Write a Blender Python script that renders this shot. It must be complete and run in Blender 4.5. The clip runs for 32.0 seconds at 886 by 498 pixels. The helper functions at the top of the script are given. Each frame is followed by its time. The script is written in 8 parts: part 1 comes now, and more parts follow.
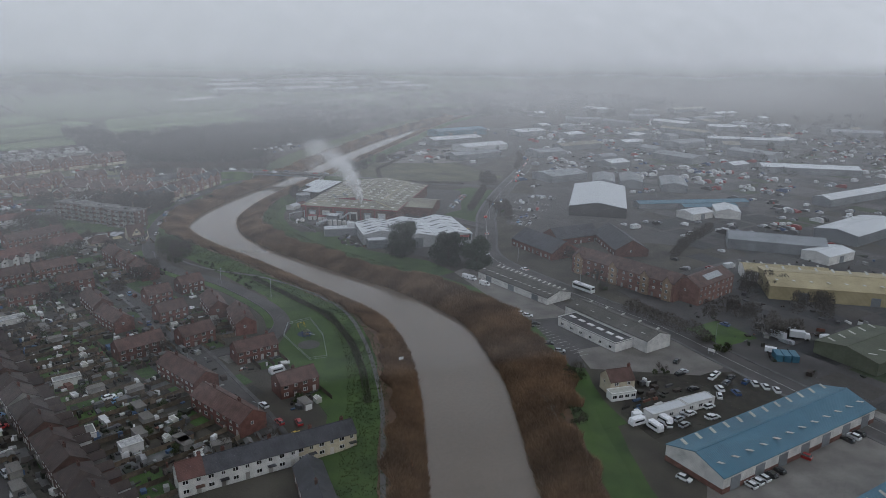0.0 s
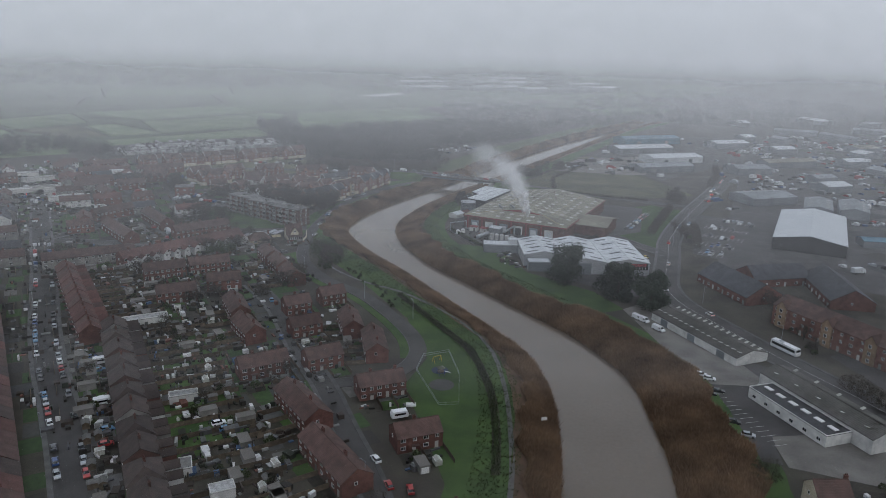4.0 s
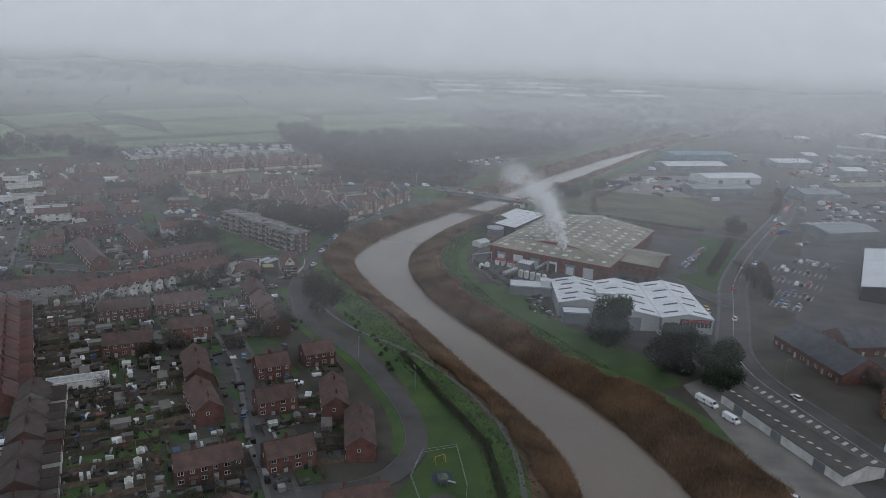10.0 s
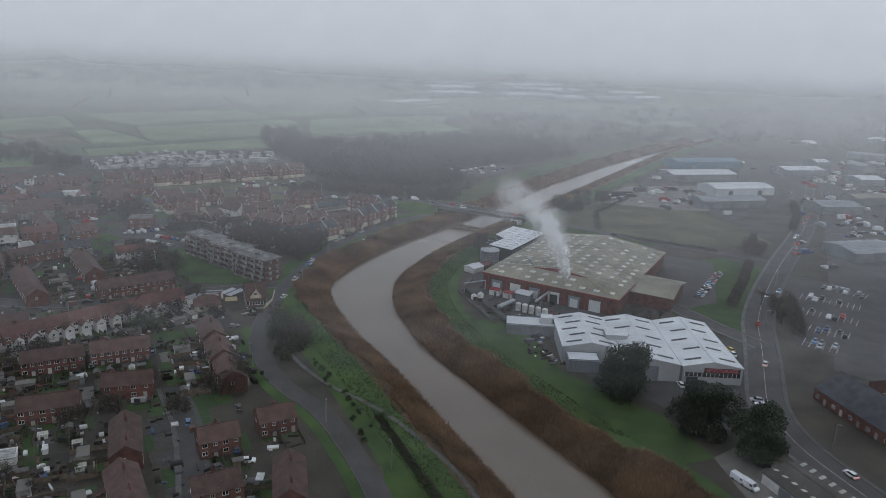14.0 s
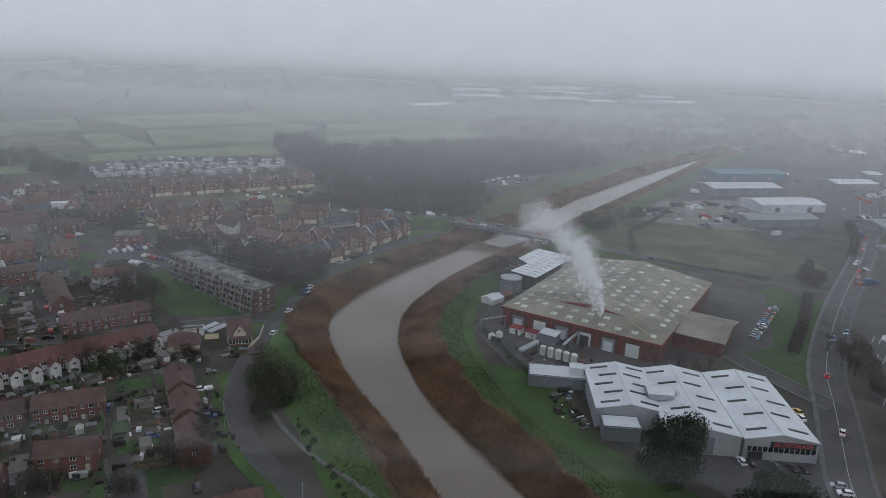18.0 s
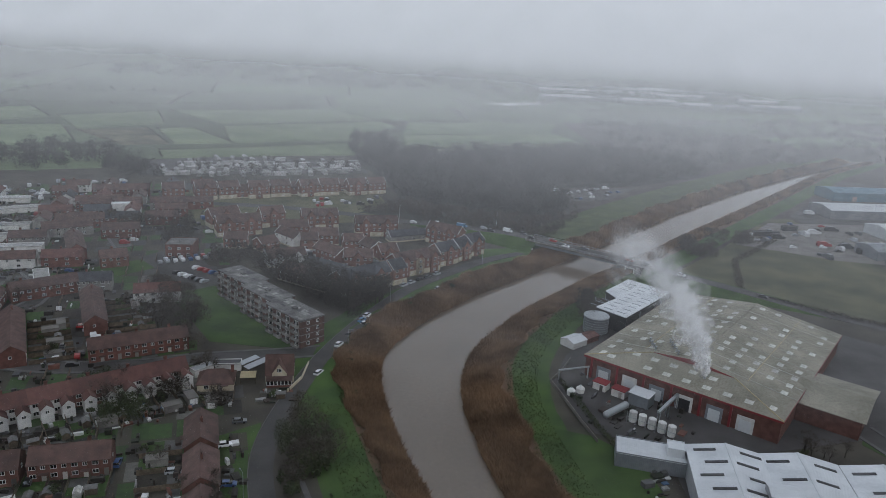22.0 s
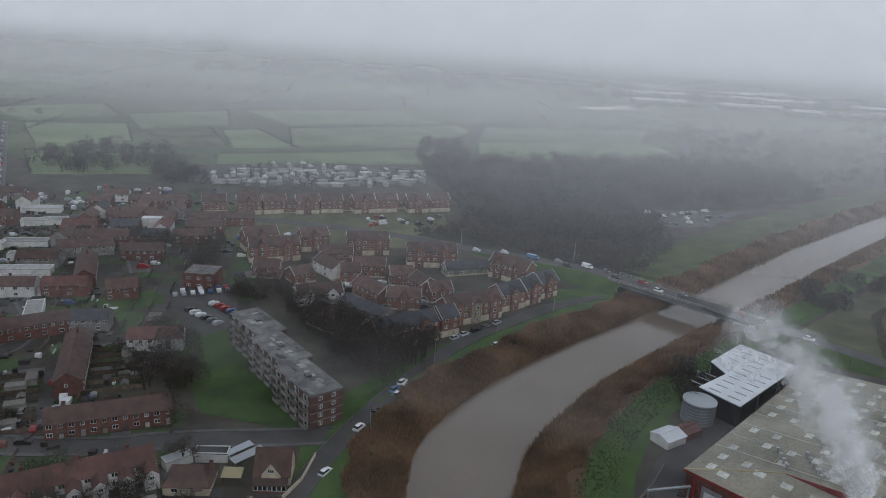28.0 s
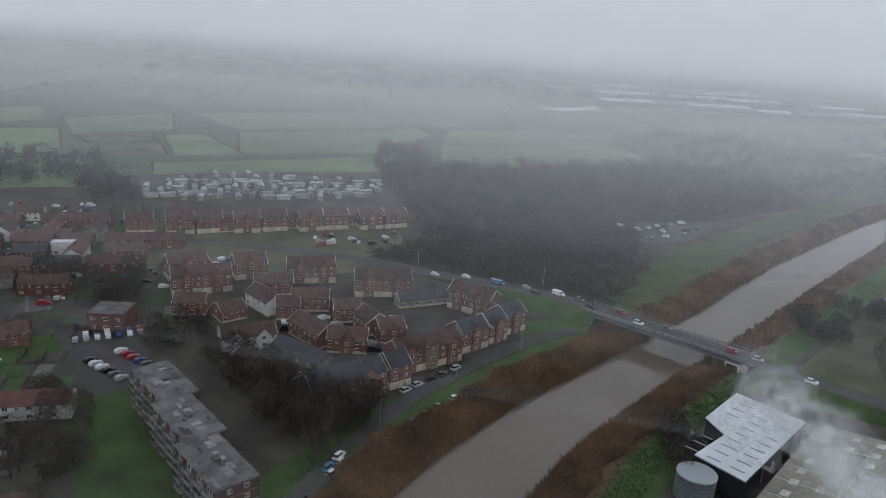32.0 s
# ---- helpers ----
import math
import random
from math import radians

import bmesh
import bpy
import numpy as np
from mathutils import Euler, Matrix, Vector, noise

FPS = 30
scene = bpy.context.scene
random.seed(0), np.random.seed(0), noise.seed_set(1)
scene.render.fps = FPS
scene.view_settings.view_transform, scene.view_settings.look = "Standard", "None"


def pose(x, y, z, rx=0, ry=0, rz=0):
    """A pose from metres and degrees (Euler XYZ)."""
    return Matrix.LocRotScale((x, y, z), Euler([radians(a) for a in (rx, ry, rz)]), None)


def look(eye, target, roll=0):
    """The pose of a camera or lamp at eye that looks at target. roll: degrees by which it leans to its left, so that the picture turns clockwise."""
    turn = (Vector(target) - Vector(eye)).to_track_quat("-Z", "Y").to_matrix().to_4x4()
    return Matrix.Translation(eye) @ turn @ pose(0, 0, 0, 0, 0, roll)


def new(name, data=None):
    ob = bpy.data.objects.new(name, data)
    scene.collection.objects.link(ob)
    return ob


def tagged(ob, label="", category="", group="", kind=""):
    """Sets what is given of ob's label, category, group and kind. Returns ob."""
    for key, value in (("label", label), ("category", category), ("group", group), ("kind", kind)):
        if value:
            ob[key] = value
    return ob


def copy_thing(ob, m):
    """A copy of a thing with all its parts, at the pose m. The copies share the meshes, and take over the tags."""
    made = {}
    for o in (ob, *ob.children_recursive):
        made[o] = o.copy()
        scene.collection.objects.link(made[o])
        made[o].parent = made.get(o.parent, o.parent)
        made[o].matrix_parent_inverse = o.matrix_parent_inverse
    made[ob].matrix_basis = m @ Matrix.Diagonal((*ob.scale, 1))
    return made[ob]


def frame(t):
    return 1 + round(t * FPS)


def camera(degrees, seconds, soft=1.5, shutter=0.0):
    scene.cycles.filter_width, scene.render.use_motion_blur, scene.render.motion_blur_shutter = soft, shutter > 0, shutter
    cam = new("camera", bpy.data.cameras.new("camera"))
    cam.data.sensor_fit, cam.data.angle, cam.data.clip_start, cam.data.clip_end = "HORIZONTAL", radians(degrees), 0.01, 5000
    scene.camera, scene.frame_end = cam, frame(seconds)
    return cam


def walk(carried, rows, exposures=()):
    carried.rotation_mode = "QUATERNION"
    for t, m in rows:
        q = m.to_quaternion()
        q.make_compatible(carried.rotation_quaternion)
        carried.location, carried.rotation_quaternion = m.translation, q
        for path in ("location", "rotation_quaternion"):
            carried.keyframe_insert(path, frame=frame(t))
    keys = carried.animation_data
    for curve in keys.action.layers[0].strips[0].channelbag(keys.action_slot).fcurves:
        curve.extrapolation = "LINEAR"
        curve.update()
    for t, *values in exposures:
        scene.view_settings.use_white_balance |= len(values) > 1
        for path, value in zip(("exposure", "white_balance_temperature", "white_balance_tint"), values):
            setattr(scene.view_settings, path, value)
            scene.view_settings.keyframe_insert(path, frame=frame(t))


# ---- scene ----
cam = camera(63.6, 32.0, soft=0.8)
PATH = [
    (0, (-19.818, 5.494, 111.956), (-19.275, 7.338, 111.402), 0.7),
    (0.5, (-17.6, 10.368, 111.902), (-17.056, 12.211, 111.348), 0.8),
    (1, (-17.114, 15.554, 111.993), (-16.638, 17.415, 111.436), 0.9),
    (1.5, (-13.302, 19.979, 112.075), (-13.011, 21.876, 111.514), 1.1),
    (2, (-11.011, 24.941, 111.897), (-10.722, 26.839, 111.336), 1.1),
    (2.5, (-9.144, 30.207, 111.931), (-8.855, 32.104, 111.369), 1.2),
    (3, (-7.09, 35.569, 111.721), (-7.025, 37.486, 111.154), 1.4),
    (3.5, (-5.304, 40.477, 111.485), (-5.25, 42.395, 110.922), 1.4),
    (5.5, (-1.153, 62.19, 111.41), (-1.111, 64.108, 110.846), 1.6),
    (6, (-0.031, 67.924, 111.329), (-0.017, 69.843, 110.765), 1.7),
    (6.5, (1.004, 73.451, 111.279), (1.014, 75.37, 110.715), 1.7),
    (7, (2.086, 79.076, 111.114), (2.094, 80.995, 110.55), 1.7),
    (7.5, (2.408, 84.121, 110.977), (2.417, 86.04, 110.414), 1.8),
    (8, (2.898, 89.447, 110.647), (2.869, 91.366, 110.085), 1.9),
    (8.5, (3.354, 94.675, 110.391), (3.311, 96.594, 109.83), 2.0),
    (9, (3.384, 100.166, 110.653), (3.343, 102.085, 110.09), 2.2),
    (9.5, (3.381, 104.884, 110.353), (3.341, 106.804, 109.794), 2.2),
    (10, (3.168, 109.961, 110.538), (3.131, 111.881, 109.979), 2.5),
    (10.5, (2.48, 115.905, 111.475), (2.377, 117.82, 110.908), 2.5),
    (11, (3.366, 121.145, 112.053), (3.297, 123.062, 111.485), 2.6),
    (11.5, (3.195, 126.656, 111.812), (3.193, 128.575, 111.249), 2.4),
    (12, (3.97, 132.31, 111.478), (3.95, 134.229, 110.916), 2.6),
    (12.5, (4.716, 137.295, 111.584), (4.692, 139.215, 111.024), 2.5),
    (13, (4.961, 142.654, 112.062), (4.937, 144.573, 111.499), 2.6),
    (13.5, (5.378, 147.871, 111.965), (5.352, 149.791, 111.405), 2.5),
    (14, (5.603, 153.453, 111.955), (5.577, 155.373, 111.395), 2.5),
    (14.5, (6.018, 158.564, 112.074), (5.991, 160.484, 111.515), 2.5),
    (16.5, (5.648, 180.112, 111.825), (5.605, 182.033, 111.269), 2.8),
    (17, (6.871, 186.027, 111.705), (6.821, 187.947, 111.148), 2.8),
    (17.5, (8.131, 192.364, 111.327), (8.053, 194.284, 110.77), 2.7),
    (18, (8.343, 197.623, 111.246), (8.25, 199.542, 110.689), 2.7),
    (18.5, (7.905, 203.026, 111.232), (7.805, 204.943, 110.674), 2.9),
    (19, (7.442, 208.547, 111.366), (7.334, 210.464, 110.806), 2.9),
    (19.5, (7.777, 213.98, 111.314), (7.631, 215.894, 110.753), 3.0),
    (20, (8.031, 219.283, 111.605), (7.795, 221.186, 111.038), 3.0),
    (20.5, (7.834, 224.536, 111.947), (7.558, 226.432, 111.375), 3.1),
    (21, (6.958, 229.827, 111.96), (6.688, 231.725, 111.388), 3.1),
    (21.5, (6.929, 235.173, 112.012), (6.617, 237.063, 111.436), 3.2),
    (22, (6.726, 240.489, 112.087), (6.414, 242.378, 111.511), 3.4),
    (22.5, (6.428, 245.676, 112.041), (6.116, 247.565, 111.464), 3.4),
    (23, (6.143, 251.088, 111.862), (5.803, 252.972, 111.286), 3.5),
    (23.5, (5.365, 256.634, 112.172), (5.026, 258.518, 111.593), 3.6),
    (24, (4.473, 262.132, 112.334), (4.137, 264.016, 111.752), 3.7),
    (24.5, (4.2, 267.554, 112.4), (3.863, 269.438, 111.818), 3.7),
    (25, (4.754, 272.631, 111.65), (4.356, 274.504, 111.071), 3.6),
    (25.5, (3.438, 278.061, 112.094), (3.042, 279.932, 111.509), 3.7),
    (27.5, (2.549, 299.259, 111.682), (2.053, 301.104, 111.091), 3.5),
    (28, (1.885, 304.542, 111.323), (1.354, 306.378, 110.732), 3.6),
    (28.5, (0.821, 310.216, 112.072), (0.291, 312.048, 111.472), 3.7),
    (29, (-0.503, 315.484, 112.037), (-1.03, 317.317, 111.437), 3.8),
    (29.5, (-1.334, 320.654, 111.557), (-1.858, 322.49, 110.959), 3.8),
    (30, (-2.151, 325.684, 110.61), (-2.677, 327.521, 110.019), 3.8),
    (30.5, (-3.393, 331.021, 110.856), (-3.917, 332.857, 110.261), 4.0),
    (31, (-4.249, 336.249, 110.987), (-4.77, 338.086, 110.391), 4.0),
    (31.5, (-4.728, 341.343, 110.796), (-5.186, 343.198, 110.206), 4.0),
    (32, (-4.281, 346.517, 111.282), (-4.725, 348.376, 110.693), 3.8),
]
walk(cam, [(t, look(eye, target, roll)) for t, eye, target, roll in PATH], [(0, -0.12), (8, -0.09), (14, -0.06), (24, 0.0), (32, 0.0)])

# ---- sky and daylight ----
world = bpy.data.worlds.new("overcast_sky")
scene.world = world
world.use_nodes = True
wn, wl = world.node_tree.nodes, world.node_tree.links
wn.clear()
w_out, w_bg = wn.new("ShaderNodeOutputWorld"), wn.new("ShaderNodeBackground")
w_sky = wn.new("ShaderNodeTexSky")
w_sky.sky_type, w_sky.sun_disc = "NISHITA", False
w_sky.sun_elevation, w_sky.sun_rotation = radians(28), radians(150)
w_co, w_sep = wn.new("ShaderNodeTexCoord"), wn.new("ShaderNodeSeparateXYZ")
w_ramp = wn.new("ShaderNodeValToRGB")
w_ramp.color_ramp.elements[0].color = (0.385, 0.425, 0.465, 1)
w_ramp.color_ramp.elements[1].color = (0.74, 0.82, 0.97, 1)
w_low = w_ramp.color_ramp.elements.new(0.06)
w_low.color = (0.49, 0.53, 0.575, 1)
w_noise = wn.new("ShaderNodeTexNoise")
w_noise.inputs["Scale"].default_value = 3.0
w_noise.inputs["Detail"].default_value = 4.0
w_map = wn.new("ShaderNodeMapping")
w_map.inputs["Scale"].default_value = (1, 1, 9)
w_mul = wn.new("ShaderNodeMapRange")
w_mul.inputs["To Min"].default_value, w_mul.inputs["To Max"].default_value = 0.965, 1.035
w_vary = wn.new("ShaderNodeVectorMath")
w_vary.operation = "MULTIPLY"
w_mix = wn.new("ShaderNodeMixRGB")
w_scale = wn.new("ShaderNodeVectorMath")
w_scale.operation = "SCALE"
w_scale.inputs["Scale"].default_value = 0.10
w_mix.inputs[0].default_value = 0.92
wl.new(w_co.outputs["Generated"], w_sep.inputs[0])
wl.new(w_sep.outputs["Z"], w_ramp.inputs[0])
wl.new(w_co.outputs["Generated"], w_map.inputs[0])
wl.new(w_map.outputs[0], w_noise.inputs[0])
wl.new(w_noise.outputs[0], w_mul.inputs[0])
wl.new(w_ramp.outputs[0], w_vary.inputs[0])
wl.new(w_mul.outputs[0], w_vary.inputs[1])
wl.new(w_sky.outputs[0], w_scale.inputs[0])
wl.new(w_scale.outputs[0], w_mix.inputs[1])
wl.new(w_vary.outputs[0], w_mix.inputs[2])
wl.new(w_mix.outputs[0], w_bg.inputs[0])
wl.new(w_bg.outputs[0], w_out.inputs[0])
w_bg.inputs[1].default_value = 1.0
sun = new("sun", bpy.data.lights.new("sun", "SUN"))
sun.data.energy, sun.data.angle, sun.data.color = 0.3, radians(25), (1, 0.98, 0.96)
sun.matrix_world = look((0, 0, 300), (-60, 104, 236))

rng = random.Random(7)

# ---- materials ----


def surf(name, dark, light, scale=1.0, rough=0.8, bump=0.3, metal=0.0, vary=0.25, fine=14.0, coat=0.0):
    """A weathered surface: two scales of mottling between two colours, fine relief, and a tone of its own for each object."""
    m = bpy.data.materials.new(name)
    m.use_nodes = True
    n, l = m.node_tree.nodes, m.node_tree.links
    b = n["Principled BSDF"]
    co, big, small = n.new("ShaderNodeTexCoord"), n.new("ShaderNodeTexNoise"), n.new("ShaderNodeTexNoise")
    big.inputs["Scale"].default_value, small.inputs["Scale"].default_value = scale, scale * fine
    big.inputs["Detail"].default_value = small.inputs["Detail"].default_value = 5
    add = n.new("ShaderNodeMath")
    add.operation = "MULTIPLY_ADD"
    add.inputs[1].default_value, add.inputs[2].default_value = 0.45, 0.0
    ramp = n.new("ShaderNodeValToRGB")
    ramp.color_ramp.elements[0].position, ramp.color_ramp.elements[1].position = 0.45, 0.95
    ramp.color_ramp.elements[0].color, ramp.color_ramp.elements[1].color = (*dark, 1), (*light, 1)
    l.new(co.outputs["Object"], big.inputs["Vector"])
    l.new(co.outputs["Object"], small.inputs["Vector"])
    l.new(small.outputs[0], add.inputs[0])
    l.new(big.outputs[0], add.inputs[2])
    l.new(add.outputs[0], ramp.inputs[0])
    info, span, tone = n.new("ShaderNodeObjectInfo"), n.new("ShaderNodeMapRange"), n.new("ShaderNodeVectorMath")
    span.inputs["To Min"].default_value, span.inputs["To Max"].default_value = 1 - vary, 1 + vary
    tone.operation = "MULTIPLY"
    l.new(info.outputs["Random"], span.inputs[0])
    l.new(ramp.outputs[0], tone.inputs[0])
    l.new(span.outputs[0], tone.inputs[1])
    l.new(tone.outputs[0], b.inputs["Base Color"])
    relief = n.new("ShaderNodeBump")
    relief.inputs["Strength"].default_value, relief.inputs["Distance"].default_value = bump, 0.08
    l.new(small.outputs[0], relief.inputs["Height"])
    l.new(relief.outputs[0], b.inputs["Normal"])
    b.inputs["Roughness"].default_value, b.inputs["Metallic"].default_value = rough, metal
    b.inputs["Coat Weight"].default_value = coat
    return m


def ribbed(m, pitch, strength=0.6, axis="X", shade=0.8, wave_type="SIN"):
    """Adds the ribs or courses of sheeting and tiling, along one local axis, to a surface."""
    n, l = m.node_tree.nodes, m.node_tree.links
    b = n["Principled BSDF"]
    co, wave = n.new("ShaderNodeTexCoord"), n.new("ShaderNodeTexWave")
    wave.bands_direction, wave.wave_profile = axis, wave_type
    wave.inputs["Scale"].default_value = 0.314159 / pitch
    relief = n.new("ShaderNodeBump")
    relief.inputs["Strength"].default_value, relief.inputs["Distance"].default_value = strength, 0.05
    was = b.inputs["Normal"].links[0].from_socket
    l.new(co.outputs["Object"], wave.inputs["Vector"])
    l.new(wave.outputs["Fac"], relief.inputs["Height"])
    l.new(was, relief.inputs["Normal"])
    l.new(relief.outputs[0], b.inputs["Normal"])
    return m


def plain(name, color, rough=0.6, metal=0.0, vary=0.0, coat=0.0):
    return surf(name, tuple(c * 0.82 for c in color), tuple(min(1, c * 1.1) for c in color), 2.0, rough, 0.08, metal, vary, 9.0, coat)


def clear_glass(name, color, rough=0.08):
    m = bpy.data.materials.new(name)
    m.use_nodes = True
    b = m.node_tree.nodes["Principled BSDF"]
    b.inputs["Base Color"].default_value = (*color, 1)
    b.inputs["Roughness"].default_value = rough
    b.inputs["Specular IOR Level"].default_value = 0.8
    return m


def lit(name, color, strength):
    m = bpy.data.materials.new(name)
    m.use_nodes = True
    b = m.node_tree.nodes["Principled BSDF"]
    b.inputs["Base Color"].default_value = (*color, 1)
    b.inputs["Emission Color"].default_value = (*color, 1)
    b.inputs["Emission Strength"].default_value = strength
    return m


GROUND = surf("earth_and_scrub", (0.021, 0.018, 0.014), (0.069, 0.061, 0.047), 0.07, 0.95, 0.6, 0, 0.0, 30)
GRASS = surf("winter_grass", (0.013, 0.034, 0.006), (0.050, 0.090, 0.019), 0.10, 0.95, 0.7, 0, 0.2, 26)
MEADOW = surf("rough_winter_meadow", (0.024, 0.028, 0.013), (0.112, 0.108, 0.056), 0.05, 0.95, 0.6, 0, 0.2, 26)
BANK_GRASS = surf("bank_grass_tufts", (0.022, 0.036, 0.010), (0.072, 0.090, 0.030), 0.10, 0.95, 0.5, 0, 0.2, 26)
FIELD = surf("far_pasture", (0.050, 0.088, 0.032), (0.105, 0.15, 0.066), 0.02, 0.95, 0.3, 0, 0.25, 20)
MUD = surf("tidal_mud", (0.06, 0.042, 0.028), (0.13, 0.095, 0.065), 0.2, 0.55, 0.5, 0, 0.0, 12)
REED = surf("dead_reed", (0.066, 0.040, 0.025), (0.290, 0.184, 0.109), 0.07, 0.9, 0.2, 0, 0.0, 11)
LITTER = surf("reed_litter", (0.045, 0.026, 0.017), (0.13, 0.078, 0.047), 0.12, 0.95, 0.6, 0, 0.0, 22)
ASPHALT = surf("damp_asphalt", (0.031, 0.029, 0.028), (0.071, 0.066, 0.064), 0.10, 0.85, 0.25, 0, 0.1, 25)
CONCRETE = surf("yard_concrete", (0.083, 0.076, 0.068), (0.185, 0.172, 0.155), 0.12, 0.8, 0.3, 0, 0.1, 18)
PAVING = surf("pavement_slabs", (0.048, 0.048, 0.047), (0.105, 0.103, 0.10), 0.3, 0.8, 0.3, 0, 0.15, 15)
SOIL = surf("garden_soil", (0.014, 0.012, 0.009), (0.05, 0.043, 0.032), 0.4, 0.95, 0.6, 0, 0.3, 12)
BRICK = ribbed(surf("red_brick", (0.078, 0.032, 0.026), (0.165, 0.078, 0.062), 0.5, 0.9, 0.35, 0, 0.22, 16), 0.075, 0.4, "Z")
DARK_BRICK = ribbed(surf("brown_brick", (0.060, 0.033, 0.028), (0.120, 0.070, 0.058), 0.5, 0.9, 0.35, 0, 0.15, 16), 0.075, 0.4, "Z")
PINK_BRICK = ribbed(surf("buff_red_brick", (0.115, 0.054, 0.044), (0.23, 0.125, 0.10), 0.5, 0.9, 0.3, 0, 0.12, 16), 0.075, 0.4, "Z")
BUFF = surf("buff_stone_panels", (0.17, 0.115, 0.075), (0.31, 0.215, 0.145), 0.5, 0.9, 0.3, 0, 0.1, 12)
RENDER_WHITE = surf("white_render", (0.38, 0.38, 0.37), (0.66, 0.65, 0.62), 0.4, 0.85, 0.15, 0, 0.12, 10)
CREAM = surf("cream_render", (0.30, 0.26, 0.19), (0.52, 0.46, 0.35), 0.4, 0.85, 0.15, 0, 0.1, 10)
GREY_RENDER = surf("pebbledash", (0.11, 0.105, 0.10), (0.24, 0.23, 0.215), 0.4, 0.9, 0.5, 0, 0.2, 20)
TILE_BROWN = ribbed(surf("brown_roof_tiles", (0.042, 0.024, 0.020), (0.110, 0.063, 0.053), 0.35, 0.82, 0.5, 0, 0.22, 14), 0.30, 0.9, "Y", 0.8, "SAW")
TILE_RED = ribbed(surf("red_roof_tiles", (0.058, 0.026, 0.022), (0.130, 0.059, 0.049), 0.35, 0.82, 0.5, 0, 0.22, 14), 0.30, 0.9, "Y", 0.8, "SAW")
TILE_DARK = ribbed(surf("dark_brown_roof_tiles", (0.027, 0.020, 0.018), (0.068, 0.049, 0.043), 0.35, 0.82, 0.5, 0, 0.25, 14), 0.30, 0.9, "Y", 0.8, "SAW")
SLATE = ribbed(surf("grey_slates", (0.018, 0.019, 0.024), (0.052, 0.053, 0.060), 0.35, 0.7, 0.4, 0, 0.2, 14), 0.25, 0.7, "Y", 0.8, "SAW")
FELT_DARK = surf("new_black_felt", (0.018, 0.018, 0.02), (0.045, 0.045, 0.047), 0.6, 0.7, 0.3, 0, 0.3, 9)
FELT_PALE = surf("worn_grey_felt", (0.12, 0.118, 0.112), (0.27, 0.265, 0.25), 0.8, 0.85, 0.3, 0, 0.3, 9)
SHEET_DARK = ribbed(surf("black_steel_sheet", (0.012, 0.012, 0.014), (0.028, 0.028, 0.031), 0.2, 0.5, 0.1, 0, 0.1, 10), 0.5, 0.6, "X")
AGED_LIGHT = surf("grimy_rooflight", (0.27, 0.268, 0.235), (0.52, 0.515, 0.46), 0.5, 0.6, 0.1, 0, 0.25, 9)
FELT = surf("patched_roof_felt", (0.030, 0.029, 0.028), (0.16, 0.155, 0.148), 0.22, 0.75, 0.4, 0, 0.1, 7)
SHEET_WHITE = ribbed(surf("white_steel_sheet", (0.42, 0.44, 0.455), (0.58, 0.60, 0.61), 0.12, 0.5, 0.1, 0, 0.06, 10), 0.5, 0.6, "X")
SHEET_GREY = ribbed(surf("grey_steel_sheet", (0.11, 0.123, 0.137), (0.21, 0.225, 0.24), 0.12, 0.5, 0.1, 0, 0.15, 10), 0.5, 0.6, "X")
SHEET_PALE = ribbed(surf("pale_grey_steel_sheet", (0.23, 0.24, 0.25), (0.35, 0.36, 0.37), 0.12, 0.5, 0.1, 0, 0.06, 10), 0.5, 0.6, "X")
SHEET_BLUE = ribbed(surf("blue_steel_sheet", (0.030, 0.105, 0.155), (0.055, 0.155, 0.215), 0.12, 0.5, 0.1, 0, 0.05, 10), 0.5, 0.6, "X")
SHEET_OCHRE = ribbed(surf("ochre_steel_sheet", (0.22, 0.18, 0.09), (0.36, 0.30, 0.17), 0.12, 0.6, 0.1, 0, 0.1, 10), 0.5, 0.6, "X")
SHEET_GREEN = ribbed(surf("moss_green_sheet", (0.055, 0.065, 0.042), (0.11, 0.12, 0.085), 0.12, 0.7, 0.2, 0, 0.1, 10), 0.5, 0.6, "X")
ASBESTOS = ribbed(surf("lichened_fibre_cement", (0.112, 0.103, 0.077), (0.270, 0.252, 0.200), 0.08, 0.9, 0.4, 0, 0.06, 16), 0.6, 0.7, "X")
DARK_CEMENT = ribbed(surf("dark_fibre_cement", (0.036, 0.034, 0.030), (0.105, 0.10, 0.09), 0.14, 0.9, 0.4, 0, 0.1, 16), 0.6, 0.7, "X")
PALE_ROOF = surf("pale_home_roof", (0.13, 0.13, 0.13), (0.42, 0.42, 0.41), 0.8, 0.8, 0.2, 0, 0.35, 9)
ROOFLIGHT = surf("milky_rooflight", (0.26, 0.26, 0.23), (0.48, 0.48, 0.43), 0.7, 0.4, 0.1, 0, 0.12, 9)
GLASS = clear_glass("dark_window_glass", (0.014, 0.017, 0.020))
UPVC = plain("white_window_frame", (0.68, 0.68, 0.66), 0.45)
TRIM_DARK = plain("dark_painted_trim", (0.03, 0.03, 0.032), 0.5)
DOOR_PAINT = plain("painted_door", (0.30, 0.28, 0.26), 0.5, 0, 0.8)
RED_TRIM = plain("red_painted_steel", (0.20, 0.022, 0.026), 0.5, 0, 0.1)
STEEL = plain("galvanised_steel", (0.34, 0.36, 0.37), 0.42, 0.6, 0.1)
TIMBER = surf("weathered_fence_timber", (0.055, 0.042, 0.030), (0.14, 0.11, 0.08), 0.8, 0.9, 0.4, 0, 0.35, 12)
